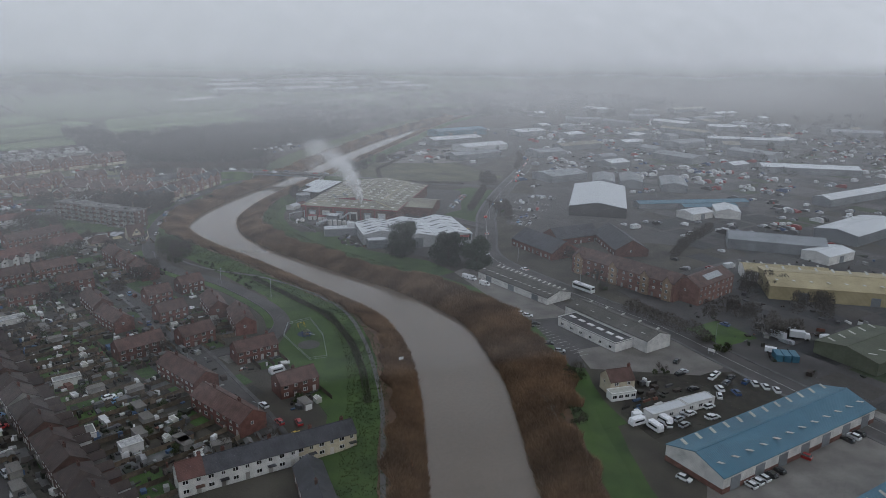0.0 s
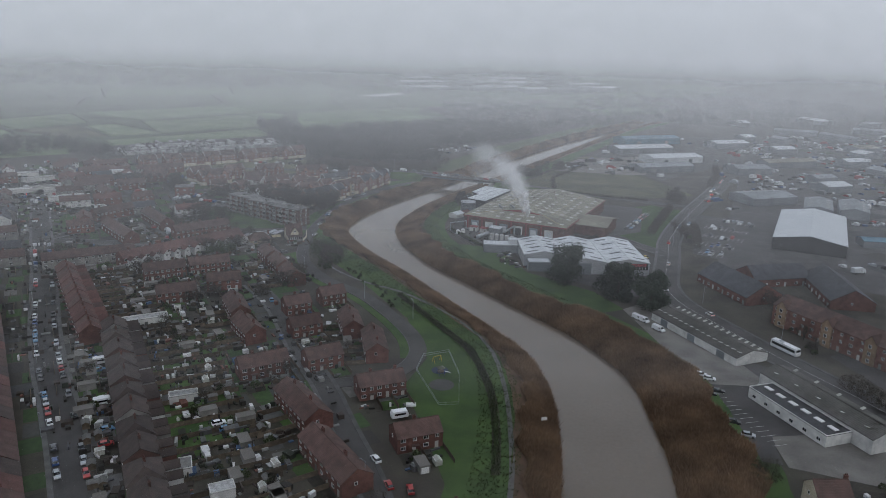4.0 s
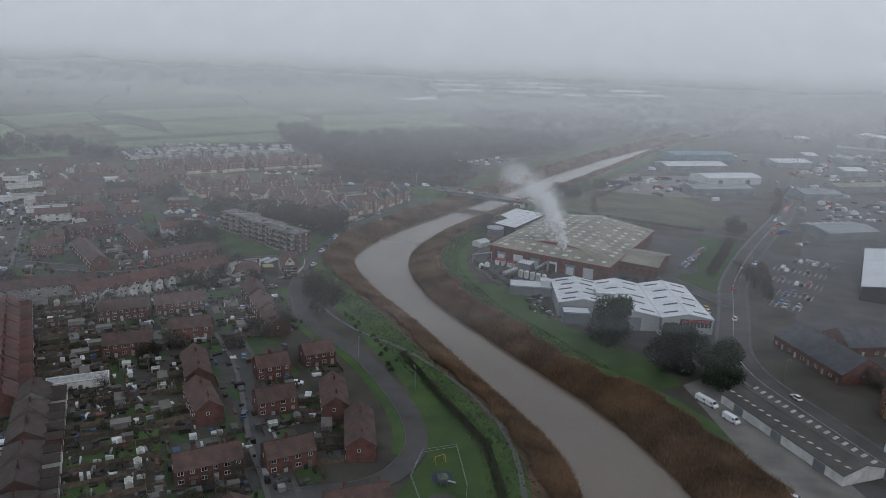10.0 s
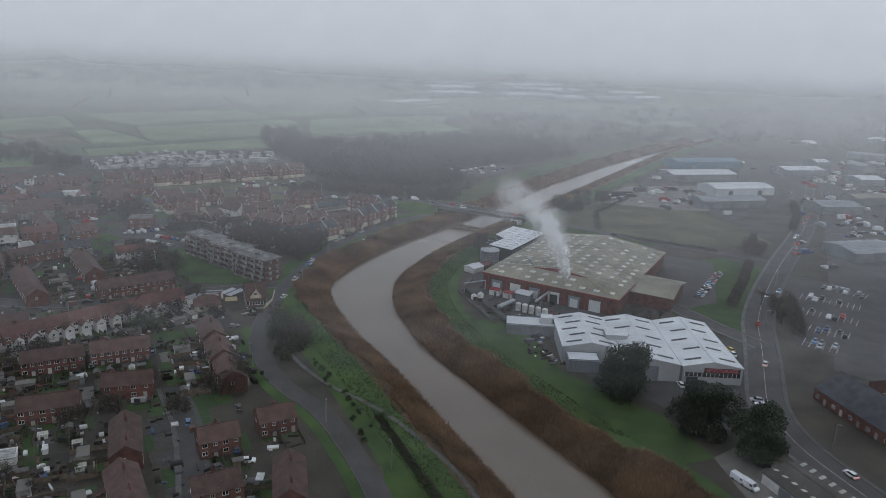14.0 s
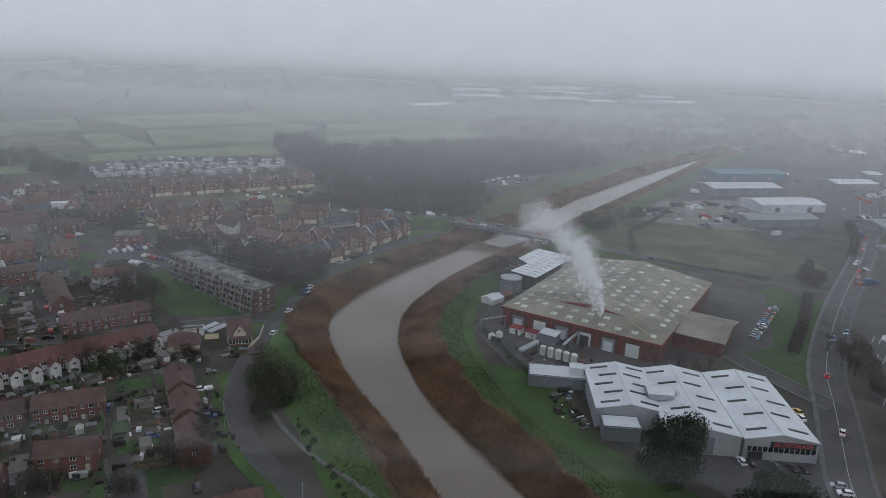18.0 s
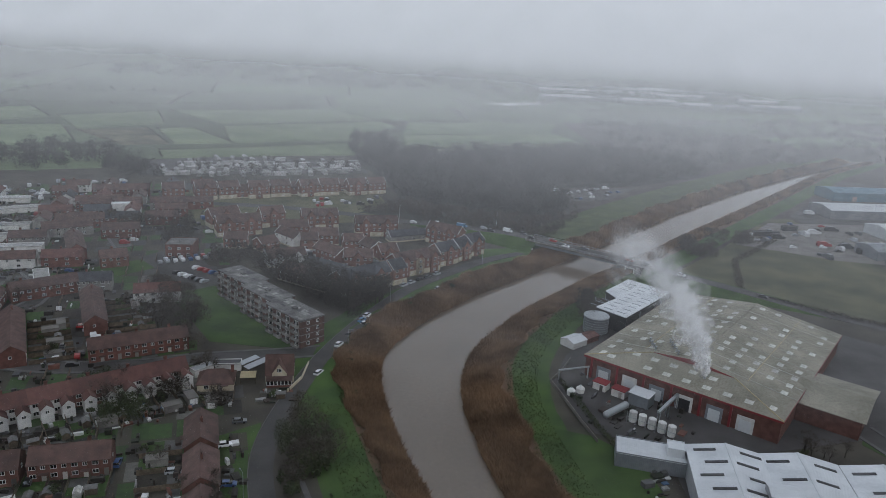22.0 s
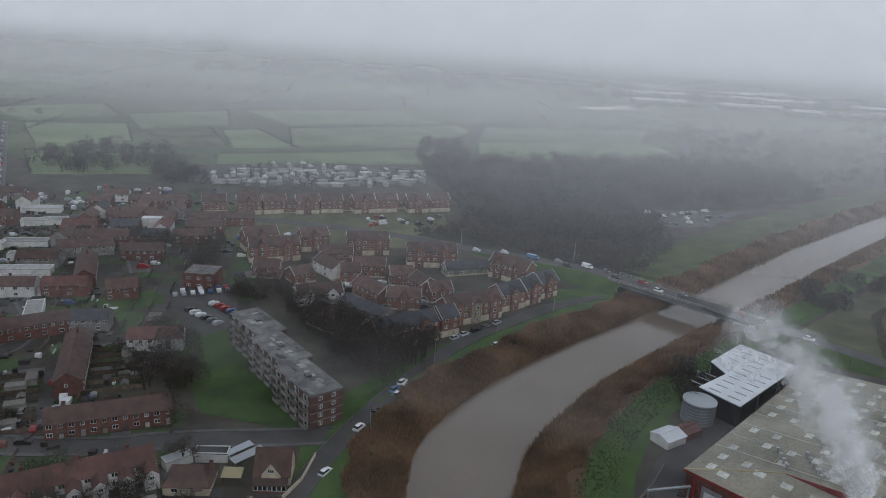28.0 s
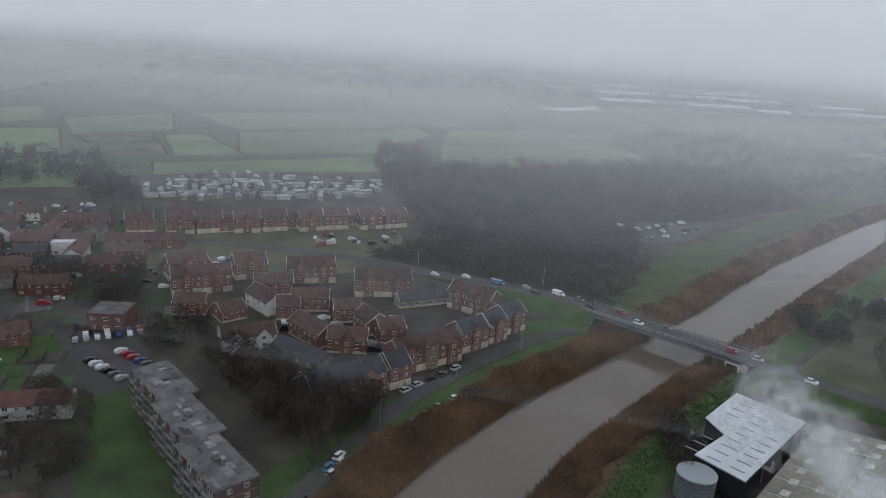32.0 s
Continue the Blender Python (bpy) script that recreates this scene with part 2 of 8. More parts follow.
BARK = surf("wet_bark", (0.022, 0.018, 0.014), (0.06, 0.05, 0.04), 1.5, 0.95, 0.5, 0, 0.2, 8)
TWIG = surf("bare_twigs", (0.026, 0.022, 0.018), (0.075, 0.062, 0.048), 0.6, 0.95, 0.1, 0, 0.25, 8)
LEAF = surf("dark_evergreen", (0.006, 0.013, 0.006), (0.021, 0.038, 0.016), 0.5, 0.8, 0.2, 0, 0.25, 8)
BUSH = surf("hedge_leaf", (0.014, 0.022, 0.008), (0.05, 0.065, 0.022), 0.5, 0.85, 0.2, 0, 0.35, 8)
WOODLAND = surf("winter_woodland", (0.016, 0.018, 0.013), (0.034, 0.036, 0.027), 0.03, 0.95, 0.2, 0, 0.0, 40)
RUBBER = plain("tyre_rubber", (0.02, 0.02, 0.02), 0.85)
WHITE_LINE = plain("road_paint", (0.55, 0.55, 0.52), 0.7)
# pale scattering surface for the strips that imitate far haze
MIST = bpy.data.materials.new("haze_strip")
MIST.use_nodes = True
mist_nodes, mist_links = MIST.node_tree.nodes, MIST.node_tree.links
mist_front, mist_through, mist_both = mist_nodes.new("ShaderNodeBsdfDiffuse"), mist_nodes.new("ShaderNodeBsdfTranslucent"), mist_nodes.new("ShaderNodeMixShader")
mist_front.inputs["Color"].default_value = mist_through.inputs["Color"].default_value = (0.70, 0.705, 0.71, 1)
mist_both.inputs[0].default_value = 0.9
mist_links.new(mist_front.outputs[0], mist_both.inputs[1])
mist_links.new(mist_through.outputs[0], mist_both.inputs[2])
mist_links.new(mist_both.outputs[0], mist_nodes["Material Output"].inputs["Surface"])
# a thin sheet that stands in for haze: denser with height above the ground, uneven in wide drifts; each sheet's density
# is its object colour's alpha
BANK = MIST.copy()
BANK.name = "thin_mist_bank"
bn, bk = BANK.node_tree.nodes, BANK.node_tree.links
bank_co, bank_axis, bank_rise, bank_drift, bank_wisp = bn.new("ShaderNodeTexCoord"), bn.new("ShaderNodeSeparateXYZ"), bn.new("ShaderNodeMapRange"), bn.new("ShaderNodeTexNoise"), bn.new("ShaderNodeMapRange")
for x in bn:
    if x.bl_idname in ("ShaderNodeBsdfDiffuse", "ShaderNodeBsdfTranslucent"):
        x.inputs["Color"].default_value = (0.97, 0.965, 0.955, 1)
    if x.bl_idname == "ShaderNodeMixShader":
        x.inputs[0].default_value = 0.1
        bank_scatter = x
bank_rise.interpolation_type = "SMOOTHSTEP"
bank_rise.inputs["From Min"].default_value, bank_rise.inputs["From Max"].default_value = 6.0, 95.0
bank_drift.inputs["Scale"].default_value, bank_drift.inputs["Detail"].default_value = 0.008, 4
bank_wisp.inputs["To Min"].default_value, bank_wisp.inputs["To Max"].default_value = 0.7, 1.3
bank_info, bank_mul, bank_all, bank_clear, bank_mix = bn.new("ShaderNodeObjectInfo"), bn.new("ShaderNodeMath"), bn.new("ShaderNodeMath"), bn.new("ShaderNodeBsdfTransparent"), bn.new("ShaderNodeMixShader")
bank_mul.operation = bank_all.operation = "MULTIPLY"
bk.new(bank_co.outputs["Object"], bank_axis.inputs[0])
bk.new(bank_axis.outputs["Z"], bank_rise.inputs[0])
bk.new(bank_co.outputs["Object"], bank_drift.inputs["Vector"])
bk.new(bank_drift.outputs[0], bank_wisp.inputs[0])
bk.new(bank_rise.outputs[0], bank_mul.inputs[0])
bk.new(bank_wisp.outputs[0], bank_mul.inputs[1])
bk.new(bank_mul.outputs[0], bank_all.inputs[0])
bk.new(bank_info.outputs["Alpha"], bank_all.inputs[1])
bk.new(bank_all.outputs[0], bank_mix.inputs[0])
bk.new(bank_clear.outputs[0], bank_mix.inputs[1])
bk.new(bank_scatter.outputs[0], bank_mix.inputs[2])
bk.new(bank_mix.outputs[0], bn["Material Output"].inputs["Surface"])
# a veil sheet stands in for haze: it thins out towards its upper and lower edge, and passes on the daylight from above
VEIL = BANK.copy()
VEIL.name = "thin_mist_veil"
vn, vk = VEIL.node_tree.nodes, VEIL.node_tree.links
for x in vn:
    if x.bl_idname in ("ShaderNodeBsdfDiffuse", "ShaderNodeBsdfTranslucent"):
        x.inputs["Color"].default_value = (0.965, 0.945, 0.918, 1)
    if x.bl_idname == "ShaderNodeMixShader" and not x.inputs[0].is_linked:
        x.inputs[0].default_value = 0.95
    if x.bl_idname == "ShaderNodeMapRange" and x.inputs["From Max"].default_value == 95.0:
        x.inputs["From Min"].default_value, x.inputs["From Max"].default_value = 2.0, 51.0
        veil_rise = x
veil_fall, veil_band = vn.new("ShaderNodeMapRange"), vn.new("ShaderNodeMath")
veil_fall.interpolation_type, veil_band.operation = "SMOOTHSTEP", "MULTIPLY"
veil_fall.inputs["From Min"].default_value, veil_fall.inputs["From Max"].default_value = 100.0, 51.0
veil_axis = next(x for x in vn if x.bl_idname == "ShaderNodeSeparateXYZ")
veil_next = veil_rise.outputs[0].links[0].to_socket
vk.new(veil_axis.outputs["Z"], veil_fall.inputs[0])
vk.new(veil_rise.outputs[0], veil_band.inputs[0])
vk.new(veil_fall.outputs[0], veil_band.inputs[1])
vk.new(veil_band.outputs[0], veil_next)
scene.cycles.transparent_max_bounces = 96
# steam: thin soft puffs, patchy at two scales and thinner with height
STEAM = BANK.copy()
STEAM.name = "white_steam"
sn, sk = STEAM.node_tree.nodes, STEAM.node_tree.links
for x in sn:
    if x.bl_idname in ("ShaderNodeBsdfDiffuse", "ShaderNodeBsdfTranslucent"):
        x.inputs["Color"].default_value = (0.98, 0.98, 0.98, 1)
    if x.bl_idname == "ShaderNodeMixShader" and not x.inputs[0].is_linked:
        x.inputs[0].default_value = 0.5
    if x.bl_idname == "ShaderNodeTexNoise":
        x.inputs["Scale"].default_value, x.inputs["Detail"].default_value = 0.35, 6
    if x.bl_idname == "ShaderNodeMapRange":
        if x.inputs["From Max"].default_value == 95.0:
            x.inputs["From Min"].default_value, x.inputs["From Max"].default_value = 46.0, 12.0
            x.inputs["To Min"].default_value, x.inputs["To Max"].default_value = 0.035, 0.26
        else:
            x.inputs["From Min"].default_value, x.inputs["From Max"].default_value = 0.42, 0.64
            x.inputs["To Min"].default_value, x.inputs["To Max"].default_value = 0.12, 1.5
HEADLIGHT = lit("headlight", (1.0, 0.93, 0.8), 6.0)
TAILLIGHT = lit("tail_light", (1.0, 0.08, 0.04), 3.0)

WATER = surf("silty_river_water", (0.112, 0.087, 0.066), (0.145, 0.115, 0.090), 0.02, 0.07, 0.05, 0, 0.0, 40)
WATER.node_tree.nodes["Principled BSDF"].inputs["Specular IOR Level"].default_value = 0.45


# ---- mesh tools ----
class Shape:
    """Collects faces of one mesh."""

    def __init__(self):
        self.v, self.f, self.m = [], [], []

    def face(self, pts, mat=0):
        k = len(self.v)
        self.v += [tuple(p) for p in pts]
        self.f.append(tuple(range(k, k + len(pts))))
        self.m.append(mat)
        return self

    def prism(self, poly, z0, z1, mat=0):
        """poly: counter-clockwise ring of (x, y); z1 may be a number or a list of heights."""
        n = len(poly)
        tops = z1 if isinstance(z1, (list, tuple)) else [z1] * n
        k = len(self.v)
        self.v += [(x, y, z0) for x, y in poly] + [(x, y, z) for (x, y), z in zip(poly, tops)]
        self.f += [tuple(range(k + n - 1, k - 1, -1)), tuple(range(k + n, k + 2 * n))]
        self.f += [(k + i, k + (i + 1) % n, k + n + (i + 1) % n, k + n + i) for i in range(n)]
        self.m += [mat] * (n + 2)
        return self

    def box(self, x0, x1, y0, y1, z0, z1, mat=0):
        return self.prism([(x0, y0), (x1, y0), (x1, y1), (x0, y1)], z0, z1, mat)

    def slab(self, quad, thick, mat=0):
        """A thick plate under a sloping quad (counter-clockwise from above)."""
        k = len(self.v)
        self.v += [tuple(p) for p in quad] + [(p[0], p[1], p[2] - thick) for p in quad]
        n = len(quad)
        self.f += [tuple(range(k, k + n)), tuple(range(k + 2 * n - 1, k + n - 1, -1))]
        self.f += [(k + (i + 1) % n, k + i, k + n + i, k + n + (i + 1) % n) for i in range(n)]
        self.m += [mat] * (n + 2)
        return self

    def tube(self, a, b, r0, r1, sides=6, mat=0):
        a, b = Vector(a), Vector(b)
        d = (b - a).normalized()
        u = d.orthogonal().normalized()
        w = d.cross(u)
        k = len(self.v)
        for c, r in ((a, r0), (b, r1)):
            for i in range(sides):
                t = 2 * math.pi * i / sides
                self.v.append(tuple(c + r * (math.cos(t) * u + math.sin(t) * w)))
        self.f += [(k + i, k + (i + 1) % sides, k + sides + (i + 1) % sides, k + sides + i) for i in range(sides)]
        self.f += [tuple(range(k + sides - 1, k - 1, -1)), tuple(range(k + sides, k + 2 * sides))]
        self.m += [mat] * (sides + 2)
        return self

    def mesh(self, name, *mats):
        me = bpy.data.meshes.new(name)
        me.from_pydata(self.v, [], self.f)
        for m in mats:
            me.materials.append(m)
        if len(mats) > 1:
            me.polygons.foreach_set("material_index", self.m)
        me.update()
        return me


def part(name, shape, mats, parent, label="", at=None):
    """Links a shape, or a mesh already made, as one part under a thing."""
    me = shape if isinstance(shape, bpy.types.Mesh) else shape.mesh(name, *(mats if isinstance(mats, tuple) else (mats,)))
    ob = new(name, me)
    ob.parent = parent
    if at is not None:
        ob.matrix_basis = at
    return tagged(ob, label) if label else ob


def thing(name, x, y, ang, label, category, group="", kind="", z=0.0):
    ob = new(name)
    ob.empty_display_size = 0.5
    ob.matrix_basis = pose(x, y, z, 0, 0, ang)
    return tagged(ob, label, category, group, kind)


def single(name, shape, mats, label, category, group="", kind="", m=None):
    ob = new(name, shape.mesh(name, *(mats if isinstance(mats, tuple) else (mats,))))
    if m is not None:
        ob.matrix_basis = m
    return tagged(ob, label, category, group, kind)


def bulk(name, verts, faces, mat, label, category, n=4):
    """One large mesh from arrays: verts (k, 3), faces (j, n)."""
    me = bpy.data.meshes.new(name)
    verts, faces = np.asarray(verts, np.float32), np.asarray(faces, np.int32)
    me.vertices.add(len(verts))
    me.vertices.foreach_set("co", verts.ravel())
    me.loops.add(faces.size)
    me.loops.foreach_set("vertex_index", faces.ravel())
    me.polygons.add(len(faces))
    me.polygons.foreach_set("loop_start", np.arange(len(faces), dtype=np.int32) * faces.shape[1])
    me.update(calc_edges=True)
    me.materials.append(mat)
    return tagged(new(name, me), label, category, "", "stuff")


# ---- ground, river and banks ----
RIVER_Y = [-700, 60, 161, 217, 254, 290, 324, 390, 420, 450, 473, 508, 548, 600, 657, 760, 886, 1005, 1120]
RIVER_L = [-120, 4, 23.2, 35.4, 40.2, 38, 20, -14.5, -33, -46.4, -52.5, -45, -27.6, 2.5, 35, 87, 162, 243, 330]
RIVER_R_Y = [-700, 60, 153, 217, 273, 311, 352, 408, 448, 470, 489, 534, 588, 640, 718, 826, 990, 1120]
RIVER_R = [-90, 34, 51, 66.5, 70.3, 57, 31, -4, -19, -21.5, -21, -5.6, 23, 53, 96, 157, 247, 338]


def smooth_interp(y, ys, vs):
    """Interpolation with rounded corners."""
    return sum(np.interp(y + d, ys, vs) for d in (-12, -6, 0, 6, 12)) / 5


def river_left(y):
    return smooth_interp(y, RIVER_Y, RIVER_L)


def river_right(y):
    return smooth_interp(y, RIVER_R_Y, RIVER_R)


WATER_Z = -2.5
ys = np.concatenate([np.arange(-700, -100, 60), np.arange(-100, 760, 6), np.arange(760, 1130, 15), np.array([1200, 1400, 1800, 2400, 3200, 4200, 4900])])
LEFT_OFF = [(0, -2.9, 1), (3, -1.4, 3), (7, -0.5, 3), (11, 0.5, 3), (14, 1.0, 2), (19, 0.9, 2), (25, 0.05, 2), (31, 0.0, 0)]
RIGHT_OFF = [(0, -2.9, 1), (3, -1.4, 3), (8, -0.4, 3), (14, 0.6, 3), (17, 1.0, 2), (21, 0.8, 2), (26, 0.0, 2), (30, 0.0, 0)]
g = Shape()
cols = []
for y in ys:
    a, b = river_left(y), river_right(y)
    fade = np.clip((1130 - y) / 60, 0, 1)
    row = [(x, 0.0, 0) for x in (-4900, -3000, -1800, -1100, -700, -450, -300, -200)]
    row += [(a - d - rng.uniform(-0.4, 0.4), z * fade, k) for d, z, k in reversed(LEFT_OFF)]
    row += [((a + b) / 2, -4.0 * fade, 1)]
    row += [(b + d + rng.uniform(-0.4, 0.4), z * fade, k) for d, z, k in RIGHT_OFF]
    row += [(x, 0.0, 0) for x in (420, 550, 700, 1000, 1600, 2800, 4900)]
    cols.append([(x, y, z, k) for x, z, k in row])
nc = len(cols[0])
g.v = [(x, y, z) for row in cols for x, y, z, k in row]
for j in range(len(ys) - 1):
    for i in range(nc - 1):
        g.f.append((j * nc + i, j * nc + i + 1, (j + 1) * nc + i + 1, (j + 1) * nc + i))
        k = max(cols[j][i][3], cols[j][i + 1][3]) if i >= 8 else 0
        if cols[j][i][3] == 1 or cols[j][i + 1][3] == 1:
            k = 1
        elif 3 in (cols[j][i][3], cols[j][i + 1][3]):
            k = 3
        g.m.append(k if ys[j] < 1120 else 0)
single("ground", g, (GROUND, MUD, GRASS, LITTER), "flat town and farmland with grassy river banks", "ground", kind="structure")

w = Shape()
wy = [y for y in ys if y < 1130]
w.v = [p for y in wy for p in ((river_left(y) - 0.8, y, WATER_Z), (river_right(y) + 0.8, y, WATER_Z))]
w.f = [(2 * i, 2 * i + 1, 2 * i + 3, 2 * i + 2) for i in range(len(wy) - 1)]
w.m = [0] * len(w.f)
single("river", w, WATER, "calm silty brown tidal river", "water", kind="structure")


def patch(name, pts, mat, z=0.04, label="", category="ground", kind="structure"):
    """A flat sheet of another surface on the ground, with a little depth."""
    area = sum(a[0] * b[1] - b[0] * a[1] for a, b in zip(pts, pts[1:] + pts[:1]))
    ring = pts if area > 0 else pts[::-1]
    return single(name, Shape().prism(ring, z - 0.3, z), mat, label, category, kind=kind)


def offset_line(pts, d):
    out = []
    for i, p in enumerate(pts):
        a, b = Vector(pts[max(0, i - 1)]), Vector(pts[min(len(pts) - 1, i + 1)])
        t = (b - a).normalized()
        out.append((p[0] - t.y * d, p[1] + t.x * d))
    return out


def rounded(pts, times=2):
    """Rounds the corners of a line."""
    for _ in range(times):
        q = [pts[0]]
        for a, b in zip(pts, pts[1:]):
            q += [(0.75 * a[0] + 0.25 * b[0], 0.75 * a[1] + 0.25 * b[1]), (0.25 * a[0] + 0.75 * b[0], 0.25 * a[1] + 0.75 * b[1])]
        pts = q + [pts[-1]]
    return pts


def strip(name, pts, width, mat, z, label, category, z_of=None, thick=0.2, off=0.0):
    """A ribbon along a line: road, path, kerb, painted line."""
    pts = rounded(pts)
    a, b = offset_line(pts, off + width / 2), offset_line(pts, off - width / 2)
    s = Shape()
    h = z_of or (lambda x, y: 0.0)
    for (p, q), (r, t) in zip(zip(a, b), list(zip(a, b))[1:]):
        s.slab([(q[0], q[1], z + h(*q)), (t[0], t[1], z + h(*t)), (r[0], r[1], z + h(*r)), (p[0], p[1], z + h(*p))], thick)
    return single(name, s, mat, label, category, kind="structure")


LAYER = [0]


def road(name, pts, width=6.5, kerbs=True, line=False, label="damp grey asphalt street"):
    LAYER[0] += 1
    up = LAYER[0] * 0.012
    strip(name, pts, width, ASPHALT, 0.06 + up, label, "road")
    if kerbs:
        for side in (1, -1):
            strip("pavement", pts, 1.4, PAVING, 0.17 + up, "concrete slab pavement with a kerb along the street", "pavement", off=side * (width / 2 + 0.7))
    if line:
        strip("road_marking", pts, 0.10, WHITE_LINE, 0.075 + up, "white painted line along the road", "road marking", thick=0.01)

# ---- buildings ----
WINDOW = {}
PLACED = []


def window_meshes(w, h, bars):
    """One frame moulding with its bars, round set-back panes."""
    if (w, h, bars) not in WINDOW:
        t, n = 0.09, bars + 1
        xs = [-w / 2]
        for i in range(n):
            lo, hi = -w / 2 + w * i / n, -w / 2 + w * (i + 1) / n
            xs += [lo + (t if i == 0 else t / 2), hi - (t if i == n - 1 else t / 2)]
        xs.append(w / 2)
        zs = [0, t, h - t, h]
        f, at = Shape(), {}

        def vert(x, y, z):
            key = (round(x, 4), y, round(z, 4))
            if key not in at:
                at[key] = len(f.v)
                f.v.append((x, y, z))
            return at[key]

        def quad(*pts):
            f.f.append(tuple(vert(*p) for p in pts))
            f.m.append(0)

        panes = Shape()
        for i in range(len(xs) - 1):
            for j in range(3):
                x0, x1, z0, z1 = xs[i], xs[i + 1], zs[j], zs[j + 1]
                if j == 1 and i % 2 == 1:
                    quad((x0, -0.07, z0), (x0, -0.02, z0), (x0, -0.02, z1), (x0, -0.07, z1))
                    quad((x1, -0.02, z0), (x1, -0.07, z0), (x1, -0.07, z1), (x1, -0.02, z1))
                    quad((x0, -0.07, z0), (x1, -0.07, z0), (x1, -0.02, z0), (x0, -0.02, z0))
                    quad((x0, -0.02, z1), (x1, -0.02, z1), (x1, -0.07, z1), (x0, -0.07, z1))
                    f.f.append((vert(x0, -0.02, z0), vert(x1, -0.02, z0), vert(x1, -0.02, z1), vert(x0, -0.02, z1)))
                    f.m.append(1)
                else:
                    quad((x0, -0.07, z0), (x1, -0.07, z0), (x1, -0.07, z1), (x0, -0.07, z1))
        for p, q in (((-w / 2, 0), (w / 2, 0)), ((w / 2, 0), (w / 2, h)), ((w / 2, h), (-w / 2, h)), ((-w / 2, h), (-w / 2, 0))):
            quad((p[0], -0.07, p[1]), (p[0], 0.0, p[1]), (q[0], 0.0, q[1]), (q[0], -0.07, q[1]))
        WINDOW[w, h, bars] = f.mesh("window", UPVC, GLASS)
    return WINDOW[w, h, bars]


def window(parent, x, y, z, turn, w=1.4, h=1.15, bars=1, row=None):
    """row: a list that gathers the windows of a house far from the river, for join_windows()."""
    if row is not None:
        row.append((pose(x, y, z, 0, 0, turn), window_meshes(w, h, bars)))
        return None
    return part("window", window_meshes(w, h, bars), None, parent, "white framed window", pose(x, y, z, 0, 0, turn))


def join_windows(parent, row):
    if not row:
        return
    s = Shape()
    for m, me in row:
        k = len(s.v)
        s.v += [tuple(m @ v.co) for v in me.vertices]
        s.f += [tuple(k + i for i in p.vertices) for p in me.polygons]
        s.m += [p.material_index for p in me.polygons]
    tagged(part("glazing", s, (UPVC, GLASS), parent, "white framed windows"), kind="stuff")


def faces_valley(x, y, ang, s):
    """Whether the long side s of a house looks south or towards the river."""
    n = (s * math.sin(radians(ang)), -s * math.cos(radians(ang)))
    return any((cx - x) * n[0] + (cy - y) * n[1] > 6 for cx, cy in ((-20, 6), (8, 200), (-4, 346)))


def door_mesh(w=0.95, h=2.05):
    if "door" not in WINDOW:
        d = Shape().box(-w / 2, w / 2, -0.05, 0, 0, h).box(-w / 2 - 0.08, -w / 2, -0.08, 0, 0, h + 0.08)
        d.box(w / 2, w / 2 + 0.08, -0.08, 0, 0, h + 0.08).box(-w / 2, w / 2, -0.08, 0, h, h + 0.08)
        d.box(-w / 2 + 0.2, w / 2 - 0.2, -0.06, 0, 1.3, 1.8)
        WINDOW["door"] = d.mesh("door", DOOR_PAINT)
    return WINDOW["door"]


def chimney(parent, x, y, z, mat):
    c = part("chimney", Shape().box(-0.45, 0.45, -0.32, 0.32, -1.2, 1.0).box(-0.52, 0.52, -0.39, 0.39, 0.85, 1.0), mat, parent, "", pose(x, y, z))
    pots = Shape()
    if math.hypot(parent.matrix_basis.translation.x, max(0.0, parent.matrix_basis.translation.y - 346)) > 120:
        return
    for dx in (-0.22, 0.22):
        pots.tube((dx, 0, 1.0), (dx, 0, 1.45), 0.13, 0.1, 7)
    part("chimney_pots", pots, TILE_RED, c, "clay chimney pots")


def roof_shape(L, W, eave, ridge, over=0.35, hip=0.0, thick=0.16):
    """A pitched roof along local x; hip: how far the ridge stops short of each end."""
    s, a, b = Shape(), L / 2 + (0.15 if not hip else over), W / 2 + over
    drop = (ridge - eave) * over / (W / 2)
    e, r = eave - drop, ridge
    c = a - hip
    s.slab([(-a, -b, e), (a, -b, e), (c, 0, r), (-c, 0, r)], thick)
    s.slab([(a, b, e), (-a, b, e), (-c, 0, r), (c, 0, r)], thick)
    if hip:
        s.slab([(a, -b, e), (a, b, e), (c, 0, r)], thick).slab([(-a, b, e), (-a, -b, e), (-c, 0, r)], thick)
    return s


def gable_walls(L, W, eave, ridge, z0=-0.3, hip=0.0):
    s, a, b = Shape(), L / 2, W / 2
    if hip:
        return s.box(-a, a, -b, b, z0, eave - 0.02)
    top = ridge - 0.12
    for x, flip in ((-a, 1), (a, 0)):
        ring = [(x, -b, z0), (x, b, z0), (x, b, eave - 0.08), (x, 0, top), (x, -b, eave - 0.08)]
        s.face(ring[::-1] if flip else ring)
    s.face([(-a, -b, z0), (a, -b, z0), (a, -b, eave - 0.08), (-a, -b, eave - 0.08)])
    s.face([(a, b, z0), (-a, b, z0), (-a, b, eave - 0.08), (a, b, eave - 0.08)])
    s.face([(-a, -b, eave - 0.08), (a, -b, eave - 0.08), (a, 0, top), (-a, 0, top)])
    s.face([(a, b, eave - 0.08), (-a, b, eave - 0.08), (-a, 0, top), (a, 0, top)])
    return s


